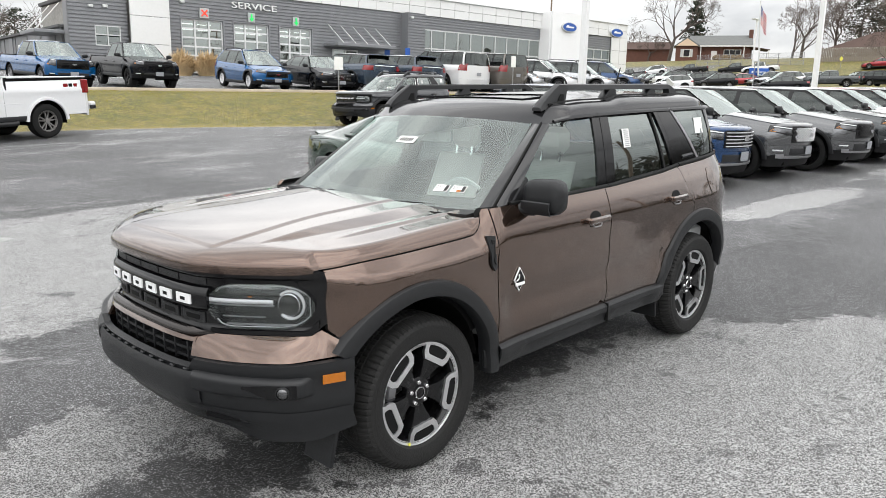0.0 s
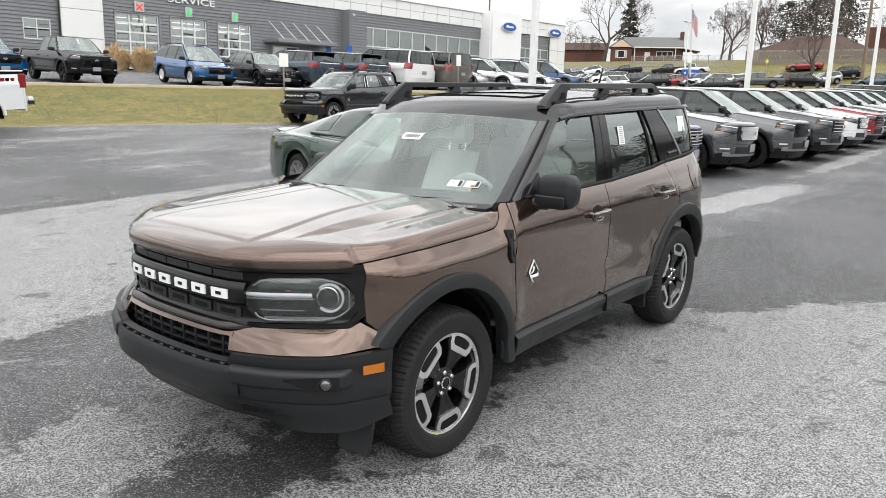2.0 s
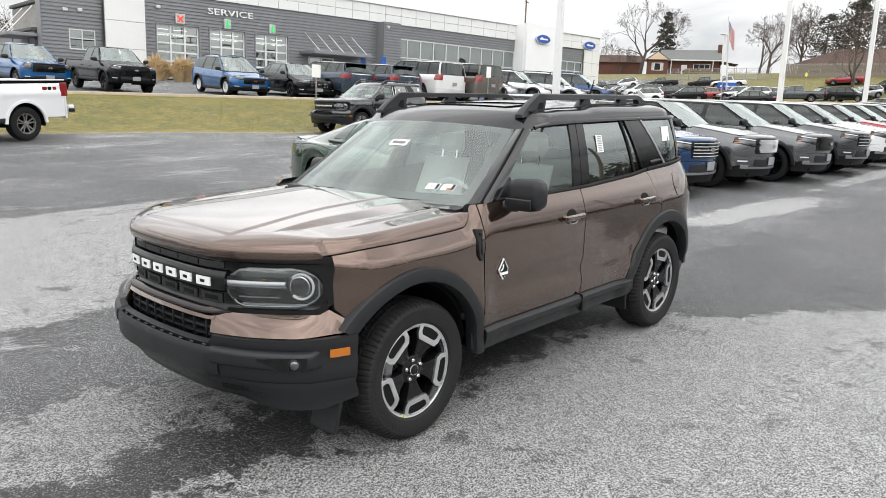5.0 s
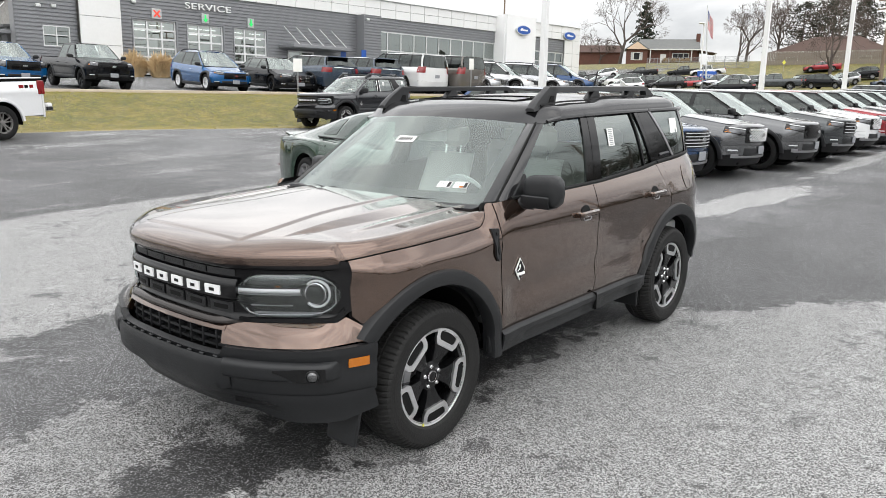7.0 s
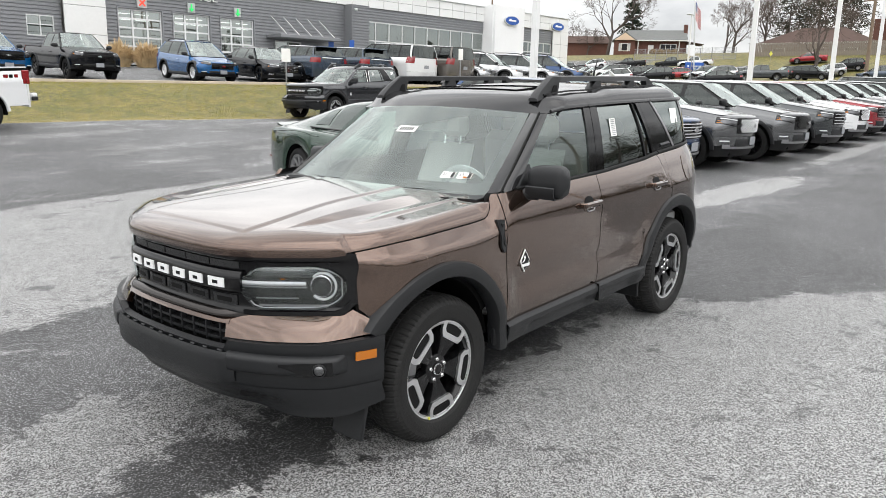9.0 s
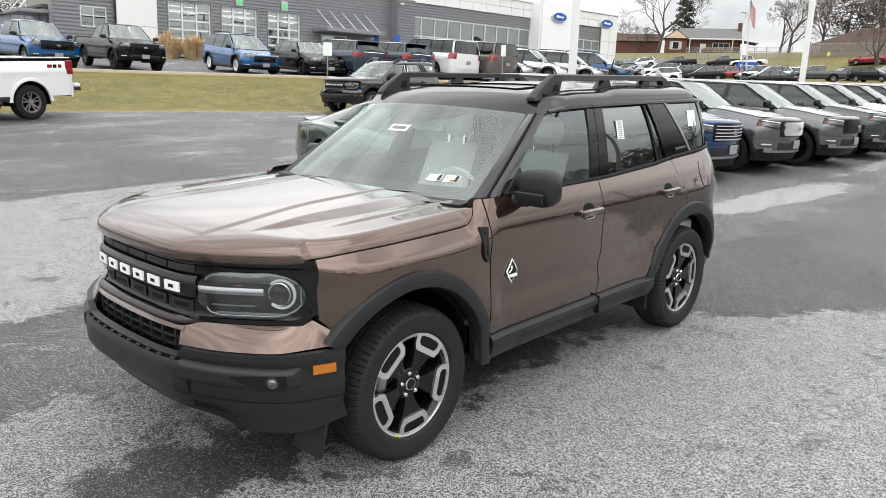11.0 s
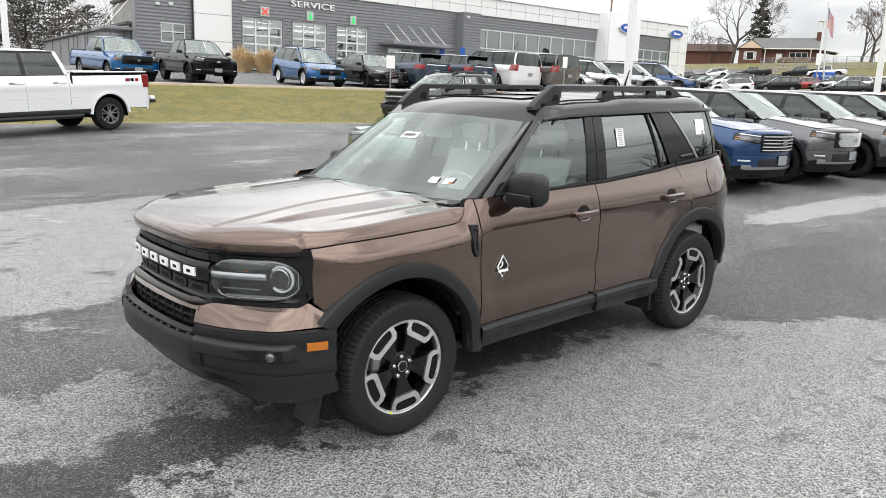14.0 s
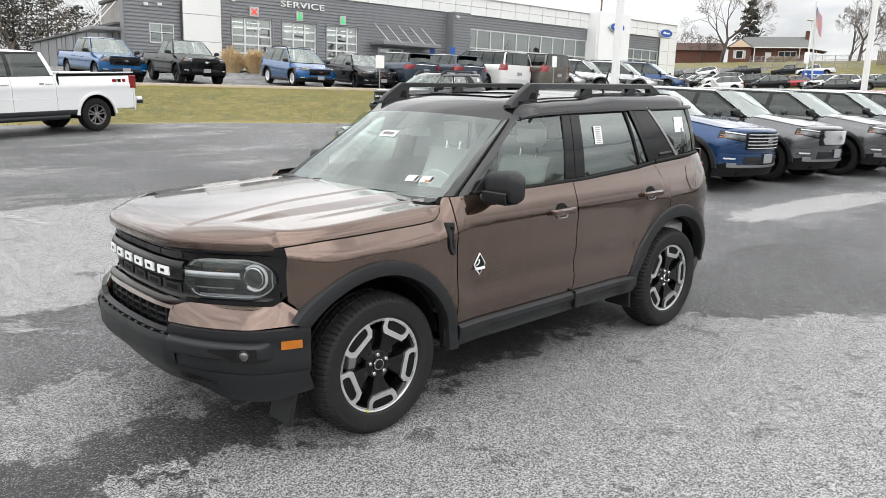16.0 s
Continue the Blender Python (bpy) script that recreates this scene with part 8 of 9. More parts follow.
lamp_post(-13.0, -7.88, 9.5, 0.155, "tall white square lamp post behind the parked cars")
lamp_post(-32.4, -8.5, 9.8, 0.21, "tall white lamp post among the parked row")
lamp_post(-43.0, -7.4, 10.0, 0.22, "tall white lamp post farther along the lot")
lamp_post(-57.2, -7.7, 11.0, 0.22, "tall white lamp post at the far end")
lamp_post(-3.9, -31.6, 9.0, 0.22, "tall white lamp post on the upper lot")
lamp_post(-75.2, -28.6, 6.6, 0.16, "white lamp post with two flat heads by the flagpole")

fx_, fy_ = -70.7, -26.1
M_FLAGRED = material("flag_red_cloth", (0.42, 0.03, 0.04), 0.8, var=0.08)
M_FLAGWHITE = material("flag_white_cloth", (0.75, 0.74, 0.72), 0.8, var=0.05)
M_FLAGBLUE = material("flag_blue_cloth", (0.03, 0.05, 0.18), 0.8, var=0.08)
pole_t = thing("flagpole", pose(fx_, fy_, ground_z(fx_, fy_)) @ Matrix.Rotation(radians(4), 4, Vector((0.66, 0.75, 0))), "leaning steel flagpole with striped flag", "flagpole")
part("pole", Geo().tube([(0, 0, 0), (0, 0, 8.0)], [0.10, 0.05], 10), M_MULLION, pole_t)
flag = part("flag", Geo().tube([(0, 0, 5.1), (0, 0, 7.7)], 0.06, 6), M_FLAGWHITE, pole_t)


def flag_pt(u, v):
    """Drooping cloth: u along the fly, v up the hoist."""
    d = 0.58 * u ** 0.8
    fold = 0.16 * math.sin(7 * u + 1.5 * v) * u
    return (-0.75 * d + 0.66 * fold, 0.66 * d + 0.75 * fold, 5.9 + 1.7 * v - 1.15 * u)


for k in range(13):
    u0 = 0.42 if k >= 6 else 0.0
    part("stripe", Geo().grid([[flag_pt(u, v) for v in (k / 13, (k + 1) / 13)] for u in np.linspace(u0, 1, 12)]), M_FLAGRED if k % 2 == 0 else M_FLAGWHITE, flag)
part("canton", Geo().grid([[flag_pt(u, v) for v in np.linspace(6 / 13, 1, 4)] for u in np.linspace(0, 0.42, 7)]), M_FLAGBLUE, flag)
for i in range(5):
    for j in range(3):
        p = flag_pt(0.06 + 0.075 * i, 0.53 + 0.15 * j)
        part("star_dot", Geo().box((p[0] + 0.012, p[1] + 0.012, p[2]), (0.05, 0.05, 0.06), 0.01), M_FLAGWHITE, flag)

sx_, sy_ = -70.9, -26.2
sgz = ground_z(sx_, sy_)
sign = thing("lot_sign", pose(sx_, sy_, sgz, 0, 0, 48), "blue lot sign on two posts", "sign")
part("face", Geo().box((0, 0, 1.35), (0.14, 2.0, 0.75), 0.03), M_SIGNBLUE, sign)
for y in (-0.9, 0.9):
    part("post", Geo().box((0, y, 0.5), (0.10, 0.10, 1.0), 0.01), M_MULLION, sign)
part("print_bar", Geo().box((0.075, 0.20, 1.36), (0.01, 1.15, 0.09), 0.002), M_PORTAL, sign)
part("print_mark", Geo().box((0.075, -0.68, 1.36), (0.01, 0.18, 0.18), 0.002), M_PORTAL, sign)


def small_sign(x, y, h, w, ht, mat, heading, label):
    t = thing("post_sign", pose(x, y, ground_z(x, y), 0, 0, heading), label, "sign")
    part("post", Geo().box((0, 0, h / 2), (0.05, 0.05, h), 0.008), M_SATIN, t)
    part("plate", Geo().box((0.04, 0, h - ht / 2), (0.02, w, ht), 0.006), mat, t)
    return t


small_sign(-15.9, -21.6, 1.45, 0.36, 0.52, M_PORTAL, 57, "white sign on a thin steel post in the grass")
small_sign(-24.0, -19.0, 1.75, 0.22, 0.5, M_PORTAL, 57, "narrow white sign on a thin post")
for dx in (0.0, 2.1):
    small_sign(-34.6 - dx, -39.6, 2.3, 0.45, 0.6, M_SIGNBLUE, 80, "blue parking sign on a steel post")
small_sign(-45.5, -16.5, 2.4, 0.3, 0.7, M_PORTAL, 30, "narrow white sign among parked cars")


def utility_pole(x, y, h, turn, label, arms=2):
    t = thing("utility_pole", pose(x, y, ground_z(x, y), 0, 0, turn), label, "utility pole")
    part("pole", Geo().tube([(0, 0, -0.3), (0, 0, h)], [0.19, 0.12], 9), M_WOOD, t)
    for k in range(arms):
        arm = part("crossarm", Geo().box((0, 0.1, h - 0.35 - 0.8 * k), (2.4, 0.10, 0.12), 0.01), M_WOOD, t)
        for q in (-1.1, -0.4, 0.4, 1.1):
            part("insulator", Geo().lathe([(0.02, 0), (0.05, 0.05), (0.03, 0.12), (0.0, 0.16)], 8), M_SATIN, arm, at=pose(q, 0.1, h - 0.3 - 0.8 * k, 90, 0, 0))
    return t


utility_pole(-101.2, -73.4, 13.0, 20, "distant wooden utility pole behind the dealership")
utility_pole(-79.7, -12.5, 8.4, 70, "wooden utility pole on the hillside")


# ---- second sport utility vehicle of the same kind, dark grey ----
P_CARBON = paint("carbon_grey_paint", (0.030, 0.032, 0.036), 0.5)
twin_at = (-13.4, -15.5)
twin = copy_thing(hero, pose(*twin_at, ground_z(*twin_at), 0, 1.0, 3))
tagged(twin, "dark grey sport utility vehicle before the grass bank", "car")
for ob in twin.children_recursive:
    if ob.type == "MESH" and ob.material_slots and ob.material_slots[0].material in (M_BROWN, M_ROOF):
        ob.material_slots[0].link = "OBJECT"
        ob.material_slots[0].material = P_CARBON

for x0, x1 in ((-0.17, -0.20), (-0.29, -0.32)):
    part("film_strip", Geo().grid([[(x, y_gh(x, z) + 0.030, z) for z in (1.17, 1.35, 1.53)] for x in (x0, x1)], rim=0.003), M_PAPER, twin, "white protective film strip")


# ---- far vehicles ----
FAR = "vehicles parked on the far lot"
far_list = (
    ("p", -67.9, -18.8, 287), ("k", -77.1, -19.2, 321), ("r", -89.3, -20.3, 284), ("k", -73.9, -15.8, 77), ("g", -80.0, -16.0, 319),
    ("n", -76.9, -11.0, 289), ("k", -84.3, -15.2, 282), ("P", -86.4, -35.1, 293), ("W", -86.5, -32.3, 291), ("s", -81.6, -36.2, 295),
    ("P", -86.1, -40.7, 296), ("k", -65.5, -28.0, 303), ("r", -70.1, -27.6, 301), ("g", -69.5, -23.4, 308), ("w", -75.7, -23.8, 316),
    ("g", -70.9, -25.6, 318), ("s", -58.2, -19.5, 299), ("w", -60.2, -29.8, 306), ("j", -72.6, -36.4, 315), ("k", -73.7, -38.7, 334),
    ("w", -74.9, -40.6, 326), ("k", -78.7, -44.1, 309), ("P", -82.6, -47.3, 318), ("w", -85.8, -45.7, 316), ("k", -68.2, -31.7, 314),
    ("S", -79.8, -24.2, 306),
)
far_kind = {"k": (ESCAPE, P_BLACK, "black crossover parked far off", "car"), "w": (ESCAPE, P_WHITE, "white crossover parked far off", "car"), "j": (EXPEDITION, P_WHITE, "white boxy off-roader parked far off", "car"), "W": (RANGER, P_WHITE, "white pickup truck parked far off", "pickup truck"), "P": (RANGER, P_BLACK, "black pickup truck parked far off", "pickup truck"), "p": (RANGER, P_DKGREY, "dark grey pickup truck parked far off", "pickup truck"), "s": (SEDAN, P_BLACK, "black sedan parked far off", "car"), "S": (SEDAN, P_WHITE, "white sedan parked far off", "car"), "r": (SEDAN, P_RED, "red sedan parked far off", "car"), "n": (ESCAPE, P_NAVY, "slate blue crossover parked far off", "car"), "g": (ESCAPE, P_SILVER, "silver crossover parked far off", "car")}
for k, x, y, way in far_list:
    sp, pm, lb, ct = far_kind[k]
    park(sp, x, y, way, pm, lb, ct, far=True, group=FAR, size=0.84 if x > -75 else 0.78)

# ---- houses on the hill ----
M_BRICK = material("red_brick", (0.115, 0.050, 0.036), 0.85, var=0.22, scale=2.5)
M_SHINGLE = material("grey_asphalt_shingles", (0.15, 0.155, 0.15), 0.9, var=0.15, scale=1.5)
M_SHINGLE_RED = material("brown_red_shingles", (0.085, 0.052, 0.042), 0.9, var=0.15, scale=1.5)
M_SIDING = material("cream_siding", (0.62, 0.47, 0.34), 0.7, var=0.05)
M_TRIM = material("white_house_trim", (0.72, 0.71, 0.68), 0.6, var=0.04)
M_FENCE = material("weathered_fence_boards", (0.22, 0.19, 0.16), 0.9, var=0.25, scale=2)
M_HEDGE = material("clipped_winter_hedge", (0.13, 0.085, 0.035), 0.9, var=0.4, scale=6, bump=0.8, bscale=20)

h1 = thing("brick_house", pose(-104.9, -46.5, ground_z(-104.9, -46.5) - 0.3, 0, 0, 117.5) @ Matrix.Scale(0.76, 4), "single-storey red brick house with grey shingle roof", "house")
# local x runs along the front, -y looks at the camera side
H1 = lambda n, g, m, l="": part(n, g, m, h1, l, smooth=0)
H1("wall", Geo().box((0.5, 3.5, 1.6), (12.0, 7.0, 3.2)), M_BRICK)
H1("wall", Geo().box((-5.0, 2.4, 1.6), (4.0, 7.4, 3.2)), M_BRICK)
H1("roof", Geo().prism([(-0.9, 3.1), (3.5, 5.4), (7.6, 3.1)], -4.5, 7.0, lambda u, v, d: (d, u, v)), M_SHINGLE)
H1("gable_roof", Geo().prism([(-7.4, 3.1), (-5.0, 4.75), (-2.6, 3.1)], -1.7, 5.5, lambda u, v, d: (u, d, v)), M_SHINGLE)
H1("gable_wall", Geo().prism([(-7.0, 3.1), (-5.0, 4.5), (-3.0, 3.1)], -1.76, -1.70, lambda u, v, d: (u, d, v)), M_SIDING, "cream gable")
H1("fascia", Geo().box((2.0, -0.92, 3.1), (10.2, 0.08, 0.22)), M_TRIM)
H1("chimney", Geo().box((6.75, 3.0, 3.2), (0.7, 1.3, 6.4), 0.03), M_BRICK)
H1("side_roof", Geo().prism([(7.0, 3.1), (10.2, 2.6), (10.2, 2.5), (7.0, 2.9)], 1.0, 6.5, lambda u, v, d: (u, d, v)), M_SHINGLE_RED)
for u in (8.4, 10.0):
    H1("porch_post", Geo().box((u, 1.2, 1.3), (0.14, 0.14, 2.6)), M_TRIM)
for u, w, y in ((-5.0, 1.2, -1.32), (3.4, 3.0, -0.02)):
    wn_ = H1("window", Geo().box((u, y, 1.75), (w + 0.2, 0.12, 1.5), 0.01), M_TRIM)
    k = max(1, round(w / 1.0))
    for i in range(k):
        part("pane", Geo().box((u - w / 2 + (i + 0.5) * w / k, y - 0.08, 1.75), (w / k - 0.1, 0.03, 1.25)), M_GLOSS, wn_, smooth=0)
    for s in (-1, 1):
        if w < 2:
            part("shutter", Geo().box((u + s * (w / 2 + 0.32), y - 0.02, 1.75), (0.4, 0.08, 1.45), 0.01), M_DASH, wn_, smooth=0)
H1("door", Geo().box((0.1, -0.04, 1.15), (1.05, 0.12, 2.2), 0.01), M_TRIM)
H1("porch_floor", Geo().box((0.6, -0.9, 0.15), (7.0, 1.7, 0.5), 0.02), M_CONC)
for u in (-2.4, 1.3, 5.4):
    H1("porch_post", Geo().box((u, -0.75, 1.7), (0.16, 0.16, 3.0)), M_TRIM if u != 1.3 else M_BRICK)
for k, u in enumerate((0.6, 1.9, 3.2, 4.5)):
    hz = Geo()
    rr = random.Random(30 + k)
    hz.grid([[((0.62 + 0.1 * rr.random()) * math.sin(b) * math.cos(a), 0.5 * math.sin(b) * math.sin(a), 0.5 * math.cos(b) * (0.9 + 0.2 * rr.random())) for a in np.linspace(0, 2 * math.pi, 13)] for b in np.linspace(0.05, 2.6, 8)])
    px, py, pz = h1.matrix_basis @ Vector((u, -2.2, 0.75))
    tagged(part("clipped_hedge", hz, M_HEDGE, at=pose(px, py, pz, 0, 0, 117.5)), "clipped brown winter hedge before the brick house", "hedge", "clipped hedges")

h2 = thing("brick_bungalow", pose(-101.5, -22.6, ground_z(-101.5, -22.6) - 1.9, 0, 0, 95), "low red brick bungalow with brown hipped roof", "house")
H2 = lambda n, g, m: part(n, g, m, h2, smooth=0)
H2("wall", Geo().box((0, 4.0, 1.5), (12.4, 8.0, 3.0)), M_BRICK)
roof = Geo().add([(-7.0, -0.8, 2.9), (7.0, -0.8, 2.9), (7.0, 8.8, 2.9), (-7.0, 8.8, 2.9), (-2.6, 4.0, 5.1), (2.6, 4.0, 5.1)], [(0, 1, 5, 4), (1, 2, 5), (2, 3, 4, 5), (3, 0, 4), (0, 3, 2, 1)])
H2("roof", roof, M_SHINGLE_RED)
H2("fascia", Geo().box((0, -0.84, 2.86), (14.0, 0.06, 0.18)), M_TRIM)
H2("chimney", Geo().box((7.1, 2.5, 2.9), (2.2, 1.4, 5.8), 0.03), M_BRICK)
for u in (-4.4, 0.4, 4.0):
    wn_ = H2("window", Geo().box((u, -0.03, 1.9), (1.5, 0.1, 0.9), 0.01), M_TRIM)
    part("pane", Geo().box((u, -0.09, 1.9), (1.3, 0.03, 0.7)), M_GLOSS, wn_, smooth=0)

h3 = thing("distant_shed", pose(-112.0, -66.0, ground_z(-112, -66) - 0.4, 0, 0, 118), "distant low brick outbuilding behind bare trees", "building")
part("wall", Geo().box((0, 0, 1.4), (16, 6, 2.8)), M_BRICK, h3, smooth=0)
part("roof", Geo().prism([(-3.4, 2.8), (0, 4.2), (3.4, 2.8)], -8.3, 8.3, lambda u, v, d: (d, u, v)), M_SHINGLE_RED, h3, smooth=0)

fence = thing("board_fence", pose(-94.5, -20.0, 0), "weathered grey board fence on the hillside", "fence")
rng = random.Random(5)
board = Geo().box((0, 0, 0.8), (0.03, 0.17, 1.6), 0.005).mesh("board", M_FENCE, 0)
for k in range(96):
    y = -8.5 + 0.19 * k
    part("board", board, None, fence, at=pose(0, y, ground_z(-94.5, -20 + y) + rng.uniform(-0.04, 0.04), 0, rng.uniform(-1, 1), 0))
mesh_fence = thing("wire_fence", pose(-92.5, -37.0, 0), "grey-green wire mesh fence on steel posts", "fence")
for k in range(10):
    part("post", Geo().tube([(0, -6 + 1.5 * k, ground_z(-92.5, -43 + 1.5 * k)), (0, -6 + 1.5 * k, ground_z(-92.5, -43 + 1.5 * k) + 1.5)], 0.04, 6), M_SATIN, mesh_fence)
wire = Geo()
for k in range(120):
    y = -6 + 13.5 * k / 119
    z = ground_z(-92.5, -37 + y)
    wire.tube([(0, y, z), (0, y + 0.02, z + 1.45)], 0.012, 3, False)
for h in (0.1, 0.5, 0.95, 1.45):
    wire.tube([(0, y, ground_z(-92.5, -37 + y) + h) for y in np.linspace(-6, 7.5, 14)], 0.018, 4, False)
tagged(part("mesh", wire, M_SATIN, mesh_fence), kind="stuff")
gz_ = ground_z(-90, -24.5)
mk = thing("road_marker", pose(-90, -24.6, gz_, 0, 0, 15), "yellow diamond marker on a short post", "sign")
part("plate", Geo().prism([(0, 0.30), (0.2, 0), (0, -0.30), (-0.2, 0)], -0.02, 0.02, lambda u, v, d: (d, u, 1.0 + v)), M_YELLOW, mk, smooth=0)
part("post", Geo().box((-0.05, 0, 0.5), (0.05, 0.05, 1.0)), M_SATIN, mk, smooth=0)
# ramp rails beside the upper lot
rl = thing("ramp_railing", pose(-33.4, -16.0, ground_z(-33.4, -16.0), 0, 0, 35), "pale grey steel ramp railing", "railing")
for k in range(14):
    part("baluster", Geo().tube([(-1.3 + 0.2 * k, 0, 0), (-1.3 + 0.2 * k, 0, 1.05 - 0.03 * k)], 0.018, 5), M_MULLION, rl)
part("handrail", Geo().tube([(-1.4, 0, 1.08), (1.4, 0, 0.66)], 0.03, 6), M_MULLION, rl)

# ---- trees ----
M_BARK = material("grey_brown_bark", (0.085, 0.068, 0.058), 0.9, var=0.25, scale=3, bump=0.5, bscale=30)
M_TWIG = material("bare_twigs", (0.115, 0.090, 0.076), 0.9, var=0.2, scale=3)
M_NEEDLE = material("dark_evergreen_needles", (0.022, 0.034, 0.018), 0.8, var=0.4, scale=1.0)
M_NEEDLE_BROWN = material("dull_evergreen_needles", (0.045, 0.045, 0.028), 0.85, var=0.4, scale=1.0)


def bare_tree(x, y, h, spread, seed, label, depth=6, lean=0.0):
    rg = random.Random(seed)
    t = thing("bare_tree", pose(x, y, ground_z(x, y) - 0.1), label, "tree", "bare winter trees")
    trunk, limbs, twigs = Geo(), Geo(), Geo()

    def grow(p, d, length, r, level):
        n = 3
        r = max(r, 0.013)
        pts, rs = [p], [r]
        for i in range(n):
            d = (d + Vector((rg.uniform(-1, 1), rg.uniform(-1, 1), rg.uniform(-0.4, 0.8))) * 0.16).normalized()
            p = p + d * (length / n)
            pts.append(p)
            rs.append(r * (1 - 0.38 * (i + 1) / n))
        g = trunk if level == 0 else (limbs if level < 3 else twigs)
        g.tube(pts, rs, 8 if level == 0 else (5 if level < 3 else 3), False)
        if level >= depth:
            return
        kids = 3 if level in (0, 1, 2) else (3 if rg.random() < 0.6 else 2)
        for k in range(kids + (1 if level == 0 else 0)):
            a = rg.uniform(0, 6.3)
            tilt_ = rg.uniform(0.30, 0.75) * spread
            side = d.cross(Vector((math.cos(a), math.sin(a), 0.2))).normalized()
            nd = (d * math.cos(tilt_) + side * math.sin(tilt_)).normalized()
            q = pts[-1] if k < 2 else pts[rg.choice((1, 2, 3))]
            grow(q, nd, length * rg.uniform(0.62, 0.82), rs[-1] * rg.uniform(0.72, 0.95), level + 1)

    grow(Vector((0, 0, 0)), Vector((lean, 0, 1)).normalized(), h * 0.26, h * 0.022, 0)
    part("trunk", trunk, M_BARK, t)
    part("limb_crown", limbs, M_BARK, t)
    tagged(part("twig_crown", twigs, M_TWIG, t, smooth=0), kind="stuff")
    return t


def evergreen(x, y, h, w, seed, label, mat, clumps=2600, bare=0.12, flat=False):
    rg = random.Random(seed)
    t = thing("evergreen_tree", pose(x, y, ground_z(x, y) - 0.1), label, "tree", "evergreen trees")
    part("trunk", Geo().tube([(0, 0, 0), (0.1, 0, h * 0.5), (0, 0.1, h * 0.96)], [h * 0.022, h * 0.014, h * 0.003], 7), M_BARK, t)
    limbs, crown = Geo(), Geo()
    tips = []
    for k in range(34):
        v = bare + (0.97 - bare) * (k + rg.random()) / 34
        reach = w * ((1 - v) ** 0.7 if not flat else (0.55 + 0.45 * math.sin(3.1 * v)) * (1.0 if v < 0.85 else 0.6)) * rg.uniform(0.65, 1.1)
        a = k * 2.4 + rg.uniform(-0.4, 0.4)
        b = Vector((math.cos(a) * reach, math.sin(a) * reach, h * v + rg.uniform(-0.05, 0.10) * reach))
        limbs.tube([(0, 0, h * v), b * 0.5 + Vector((0, 0, h * v * 0.5)), b], [0.05, 0.035, 0.012], 4, False)
        tips.append((Vector((0, 0, h * v)), b, reach))
    for _ in range(clumps):
        o, b, reach = tips[rg.randrange(len(tips))]
        q = o.lerp(b, rg.uniform(0.25, 1.05)) + Vector((rg.gauss(0, 1), rg.gauss(0, 1), rg.gauss(0, 0.7))) * (0.10 * reach + 0.12)
        s = rg.uniform(0.10, 0.26) * (h / 10)
        n1 = Vector((rg.uniform(-1, 1), rg.uniform(-1, 1), rg.uniform(-0.5, 0.8))).normalized()
        n2 = n1.cross(Vector((rg.uniform(-1, 1), rg.uniform(-1, 1), rg.uniform(-1, 1)))).normalized()
        crown.add([q - n1 * s, q + n2 * s * 0.45, q + n1 * s, q - n2 * s * 0.45], [(0, 1, 2, 3)])
    tagged(part("branchwork", limbs, M_BARK, t), kind="stuff")
    tagged(part("needles", crown, mat, t, smooth=0), kind="stuff")
    return t


bare_tree(-106.5, -54.4, 14.5, 1.0, 1, "large bare tree beside the brick house", 7)
evergreen(-112.0, -53.0, 10.5, 2.9, 2, "dark pointed evergreen behind the brick house", M_NEEDLE, 3600)
bare_tree(-111.0, -60.5, 7.0, 1.0, 3, "small bare tree on the hill")
bare_tree(-113.2, -64.2, 7.5, 1.0, 4, "small bare tree behind the lot")
bare_tree(-100.4, -32.6, 10.0, 1.05, 5, "wide bare tree between the houses", 7)
bare_tree(-103.0, -29.4, 10.5, 1.05, 6, "wide bare tree behind the bungalow", 7)
bare_tree(-104.0, -35.0, 8.5, 1.1, 17, "slender bare tree by the wire fence")
evergreen(-109.9, -28.4, 8.5, 3.6, 7, "dull green pine with flat clumps", M_NEEDLE_BROWN, 3000, 0.3, True)
evergreen(-111.0, -24.8, 10.5, 3.4, 8, "tall dull green pine behind the bungalow", M_NEEDLE_BROWN, 3000, 0.35, True)
evergreen(-112.0, -21.0, 9.0, 3.2, 9, "dull green pine behind the bungalow roof", M_NEEDLE_BROWN, 2600, 0.35, True)
bare_tree(-78.8, -16.9, 10.5, 1.2, 10, "spreading bare tree on the grass hillside", 7)
bare_tree(-104.0, -15.0, 9.0, 1.05, 18, "bare tree at the end of the bungalow")
evergreen(-108.0, -10.5, 8.5, 3.0, 19, "dark evergreen by the utility pole", M_NEEDLE, 2200, 0.1)
for i, (x, y, h) in enumerate(((-13.6, -92.0, 9.5), (-16.4, -90.5, 11.0), (-19.0, -93.0, 9.5), (-22.0, -91.0, 9.0), (-25.5, -92.5, 8.0))):
    evergreen(x, y, h, 3.3, 40 + i, "dark pine behind the low annex", M_NEEDLE_BROWN if i % 2 else M_NEEDLE, 2000, 0.25, True)
for i, (x, y, h) in enumerate(((-20.5, -88.0, 11.0), (-24.7, -84.0, 10.0), (-28.5, -86.0, 9.5), (-17.0, -86.0, 9.0))):
    bare_tree(x, y, h, 1.0, 60 + i, "bare tree behind the low annex", 5)

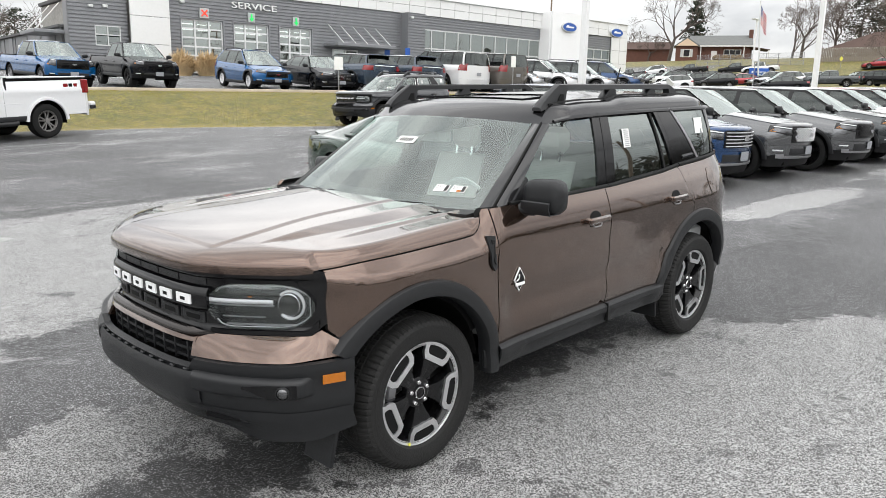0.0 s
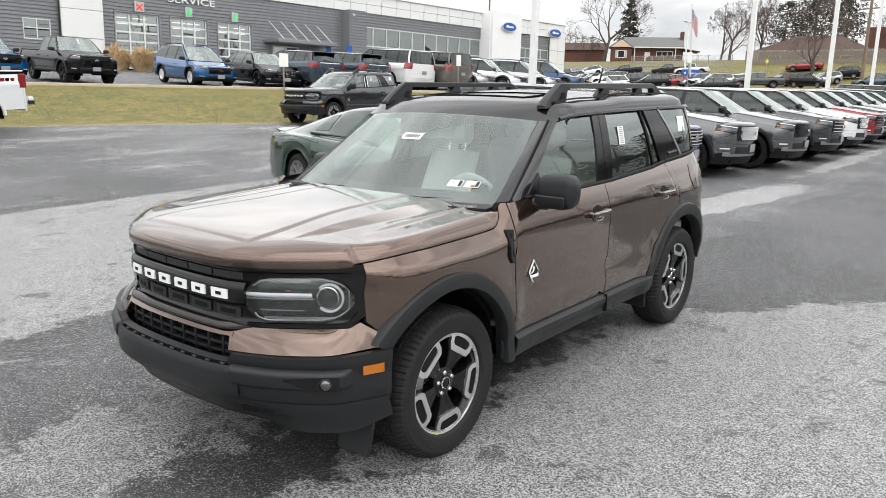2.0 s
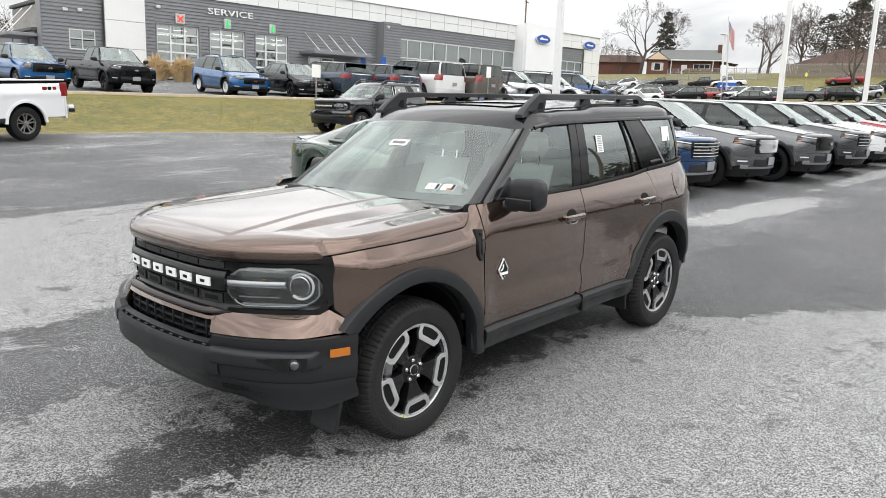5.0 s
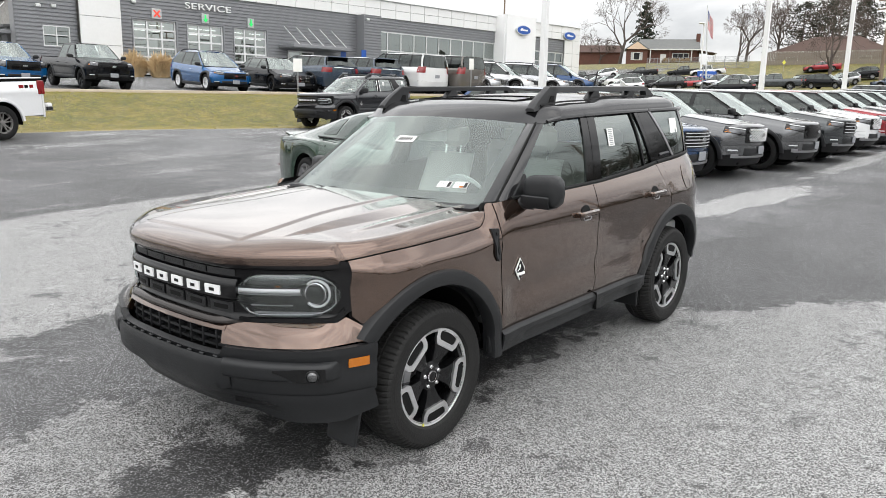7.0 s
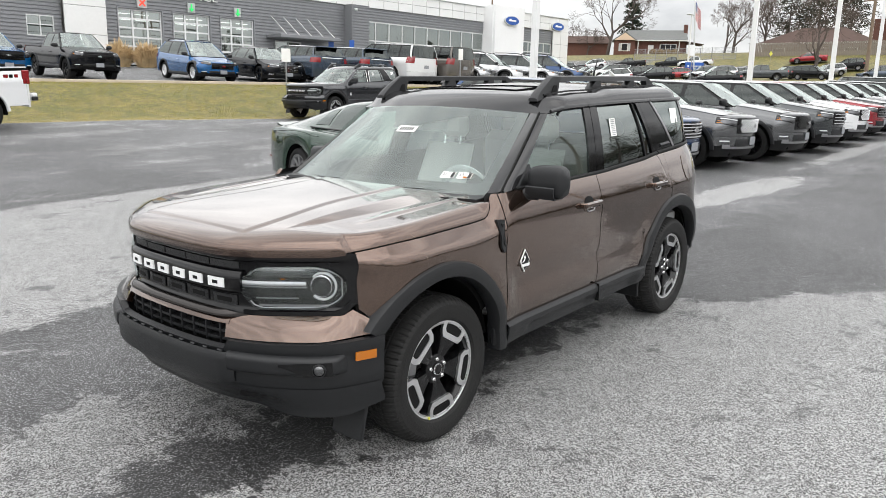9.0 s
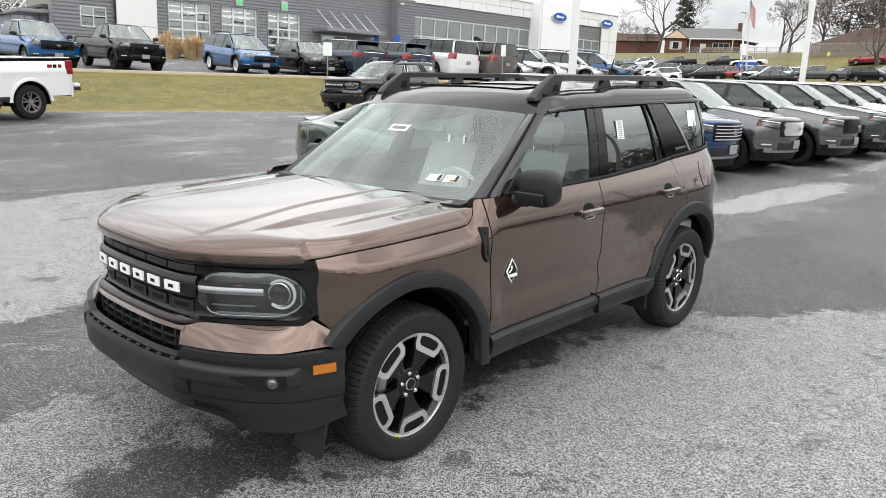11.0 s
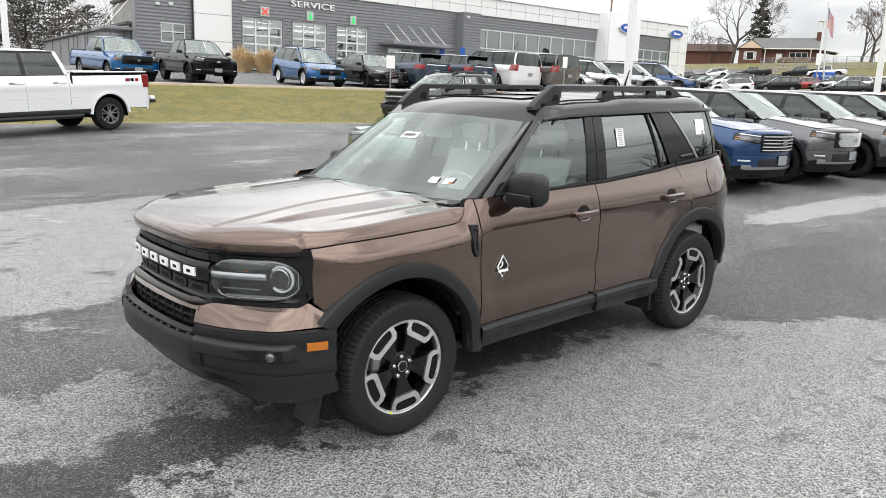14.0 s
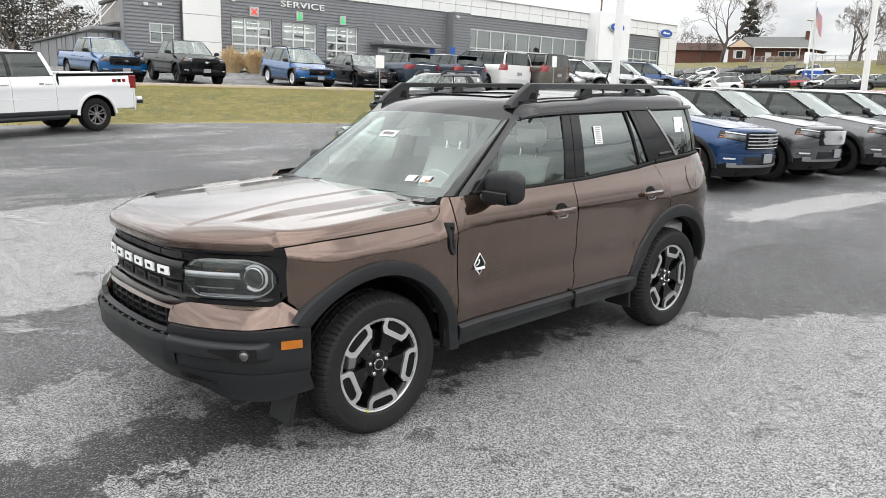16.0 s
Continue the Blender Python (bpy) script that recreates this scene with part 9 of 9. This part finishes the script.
# ---- behind the camera, only in paint and glass; trees, hedge added to darken reflections ----
for i, (x, y, h) in enumerate(((-34, 36, 11.0), (-22, 40, 9.0), (-10, 38, 10.0), (4, 41, 9.5), (18, 39, 11.0), (34, 34, 10.0), (42, 16, 9.0), (44, 0, 10.0), (-48, 30, 9.0), (-58, 26, 10.0), (-66, 36, 8.0), (-80, 40, 11.0), (-92, 46, 9.0), (-70, 24, 8.0), (-100, 36, 10.0), (30, -46, 10.0), (52, -20, 9.5), (38, -40, 11.0), (56, -6, 9.0), (46, -32, 10.5))):
    if i % 2:
        evergreen(x, y, h, 4.0, 80 + i, "evergreen at the edge of the lot, added unseen for reflections", M_NEEDLE, 900, 0.1)
    else:
        bare_tree(x, y, h, 1.0, 80 + i, "bare tree at the edge of the lot, added unseen for reflections", 4)
for x in (-78, -46, -14, 18):
    utility_pole(x, 27.0, 10.5, 0, "wooden utility pole along the road")
wires = Geo()
for dy, z in ((-1.1, 10.2), (-0.4, 10.2), (0.4, 10.2), (1.1, 10.2), (0.3, 9.3), (0.3, 8.6), (0.0, 7.9), (0.1, 7.3), (-0.1, 6.6), (0.2, 6.2), (0.0, 5.6)):
    for a in (-142, -110, -78, -46, -14, 18):
        wires.tube([(a + 32 * k / 10, 27.0 + dy, ground_z(-14, 27) + z - 0.75 * (1 - (2 * k / 10 - 1) ** 2)) for k in range(11)], 0.03, 4, False)
tagged(part("overhead_wires", wires, M_SEAL), "black overhead wires along the road", "wires", kind="stuff")
lamp_post(-8.5, 12.5, 8.5, 0.18, "white lamp post beside the open lane")
# Hedge along two far sides, added out of view to darken reflections
hedge_row = Geo()
rng = random.Random(77)
for k in range(5200):
    x, z = rng.uniform(-150, 60), rng.uniform(0, 1) ** 1.6
    y = 46 + rng.uniform(-1.2, 1.2)
    z *= 3.2 + 1.6 * math.sin(x * 0.21) + 1.1 * math.sin(x * 0.53 + 1)
    if k % 5 == 0:
        x, y = 62 + rng.uniform(-1.2, 1.2), rng.uniform(-60, 46)
    s = rng.uniform(0.3, 0.8)
    a = rng.uniform(0, 3.1)
    zz = ground_z(x, y) + z
    hedge_row.add([(x - s * math.cos(a), y - s * math.sin(a), zz), (x, y, zz - s * 0.6), (x + s * math.cos(a), y + s * math.sin(a), zz), (x, y, zz + s * 0.6)], [(0, 1, 2, 3)])
tagged(part("unseen_hedge", hedge_row, M_NEEDLE_BROWN, smooth=0), "low dull hedge, added unseen to darken reflections", "hedge", kind="stuff")
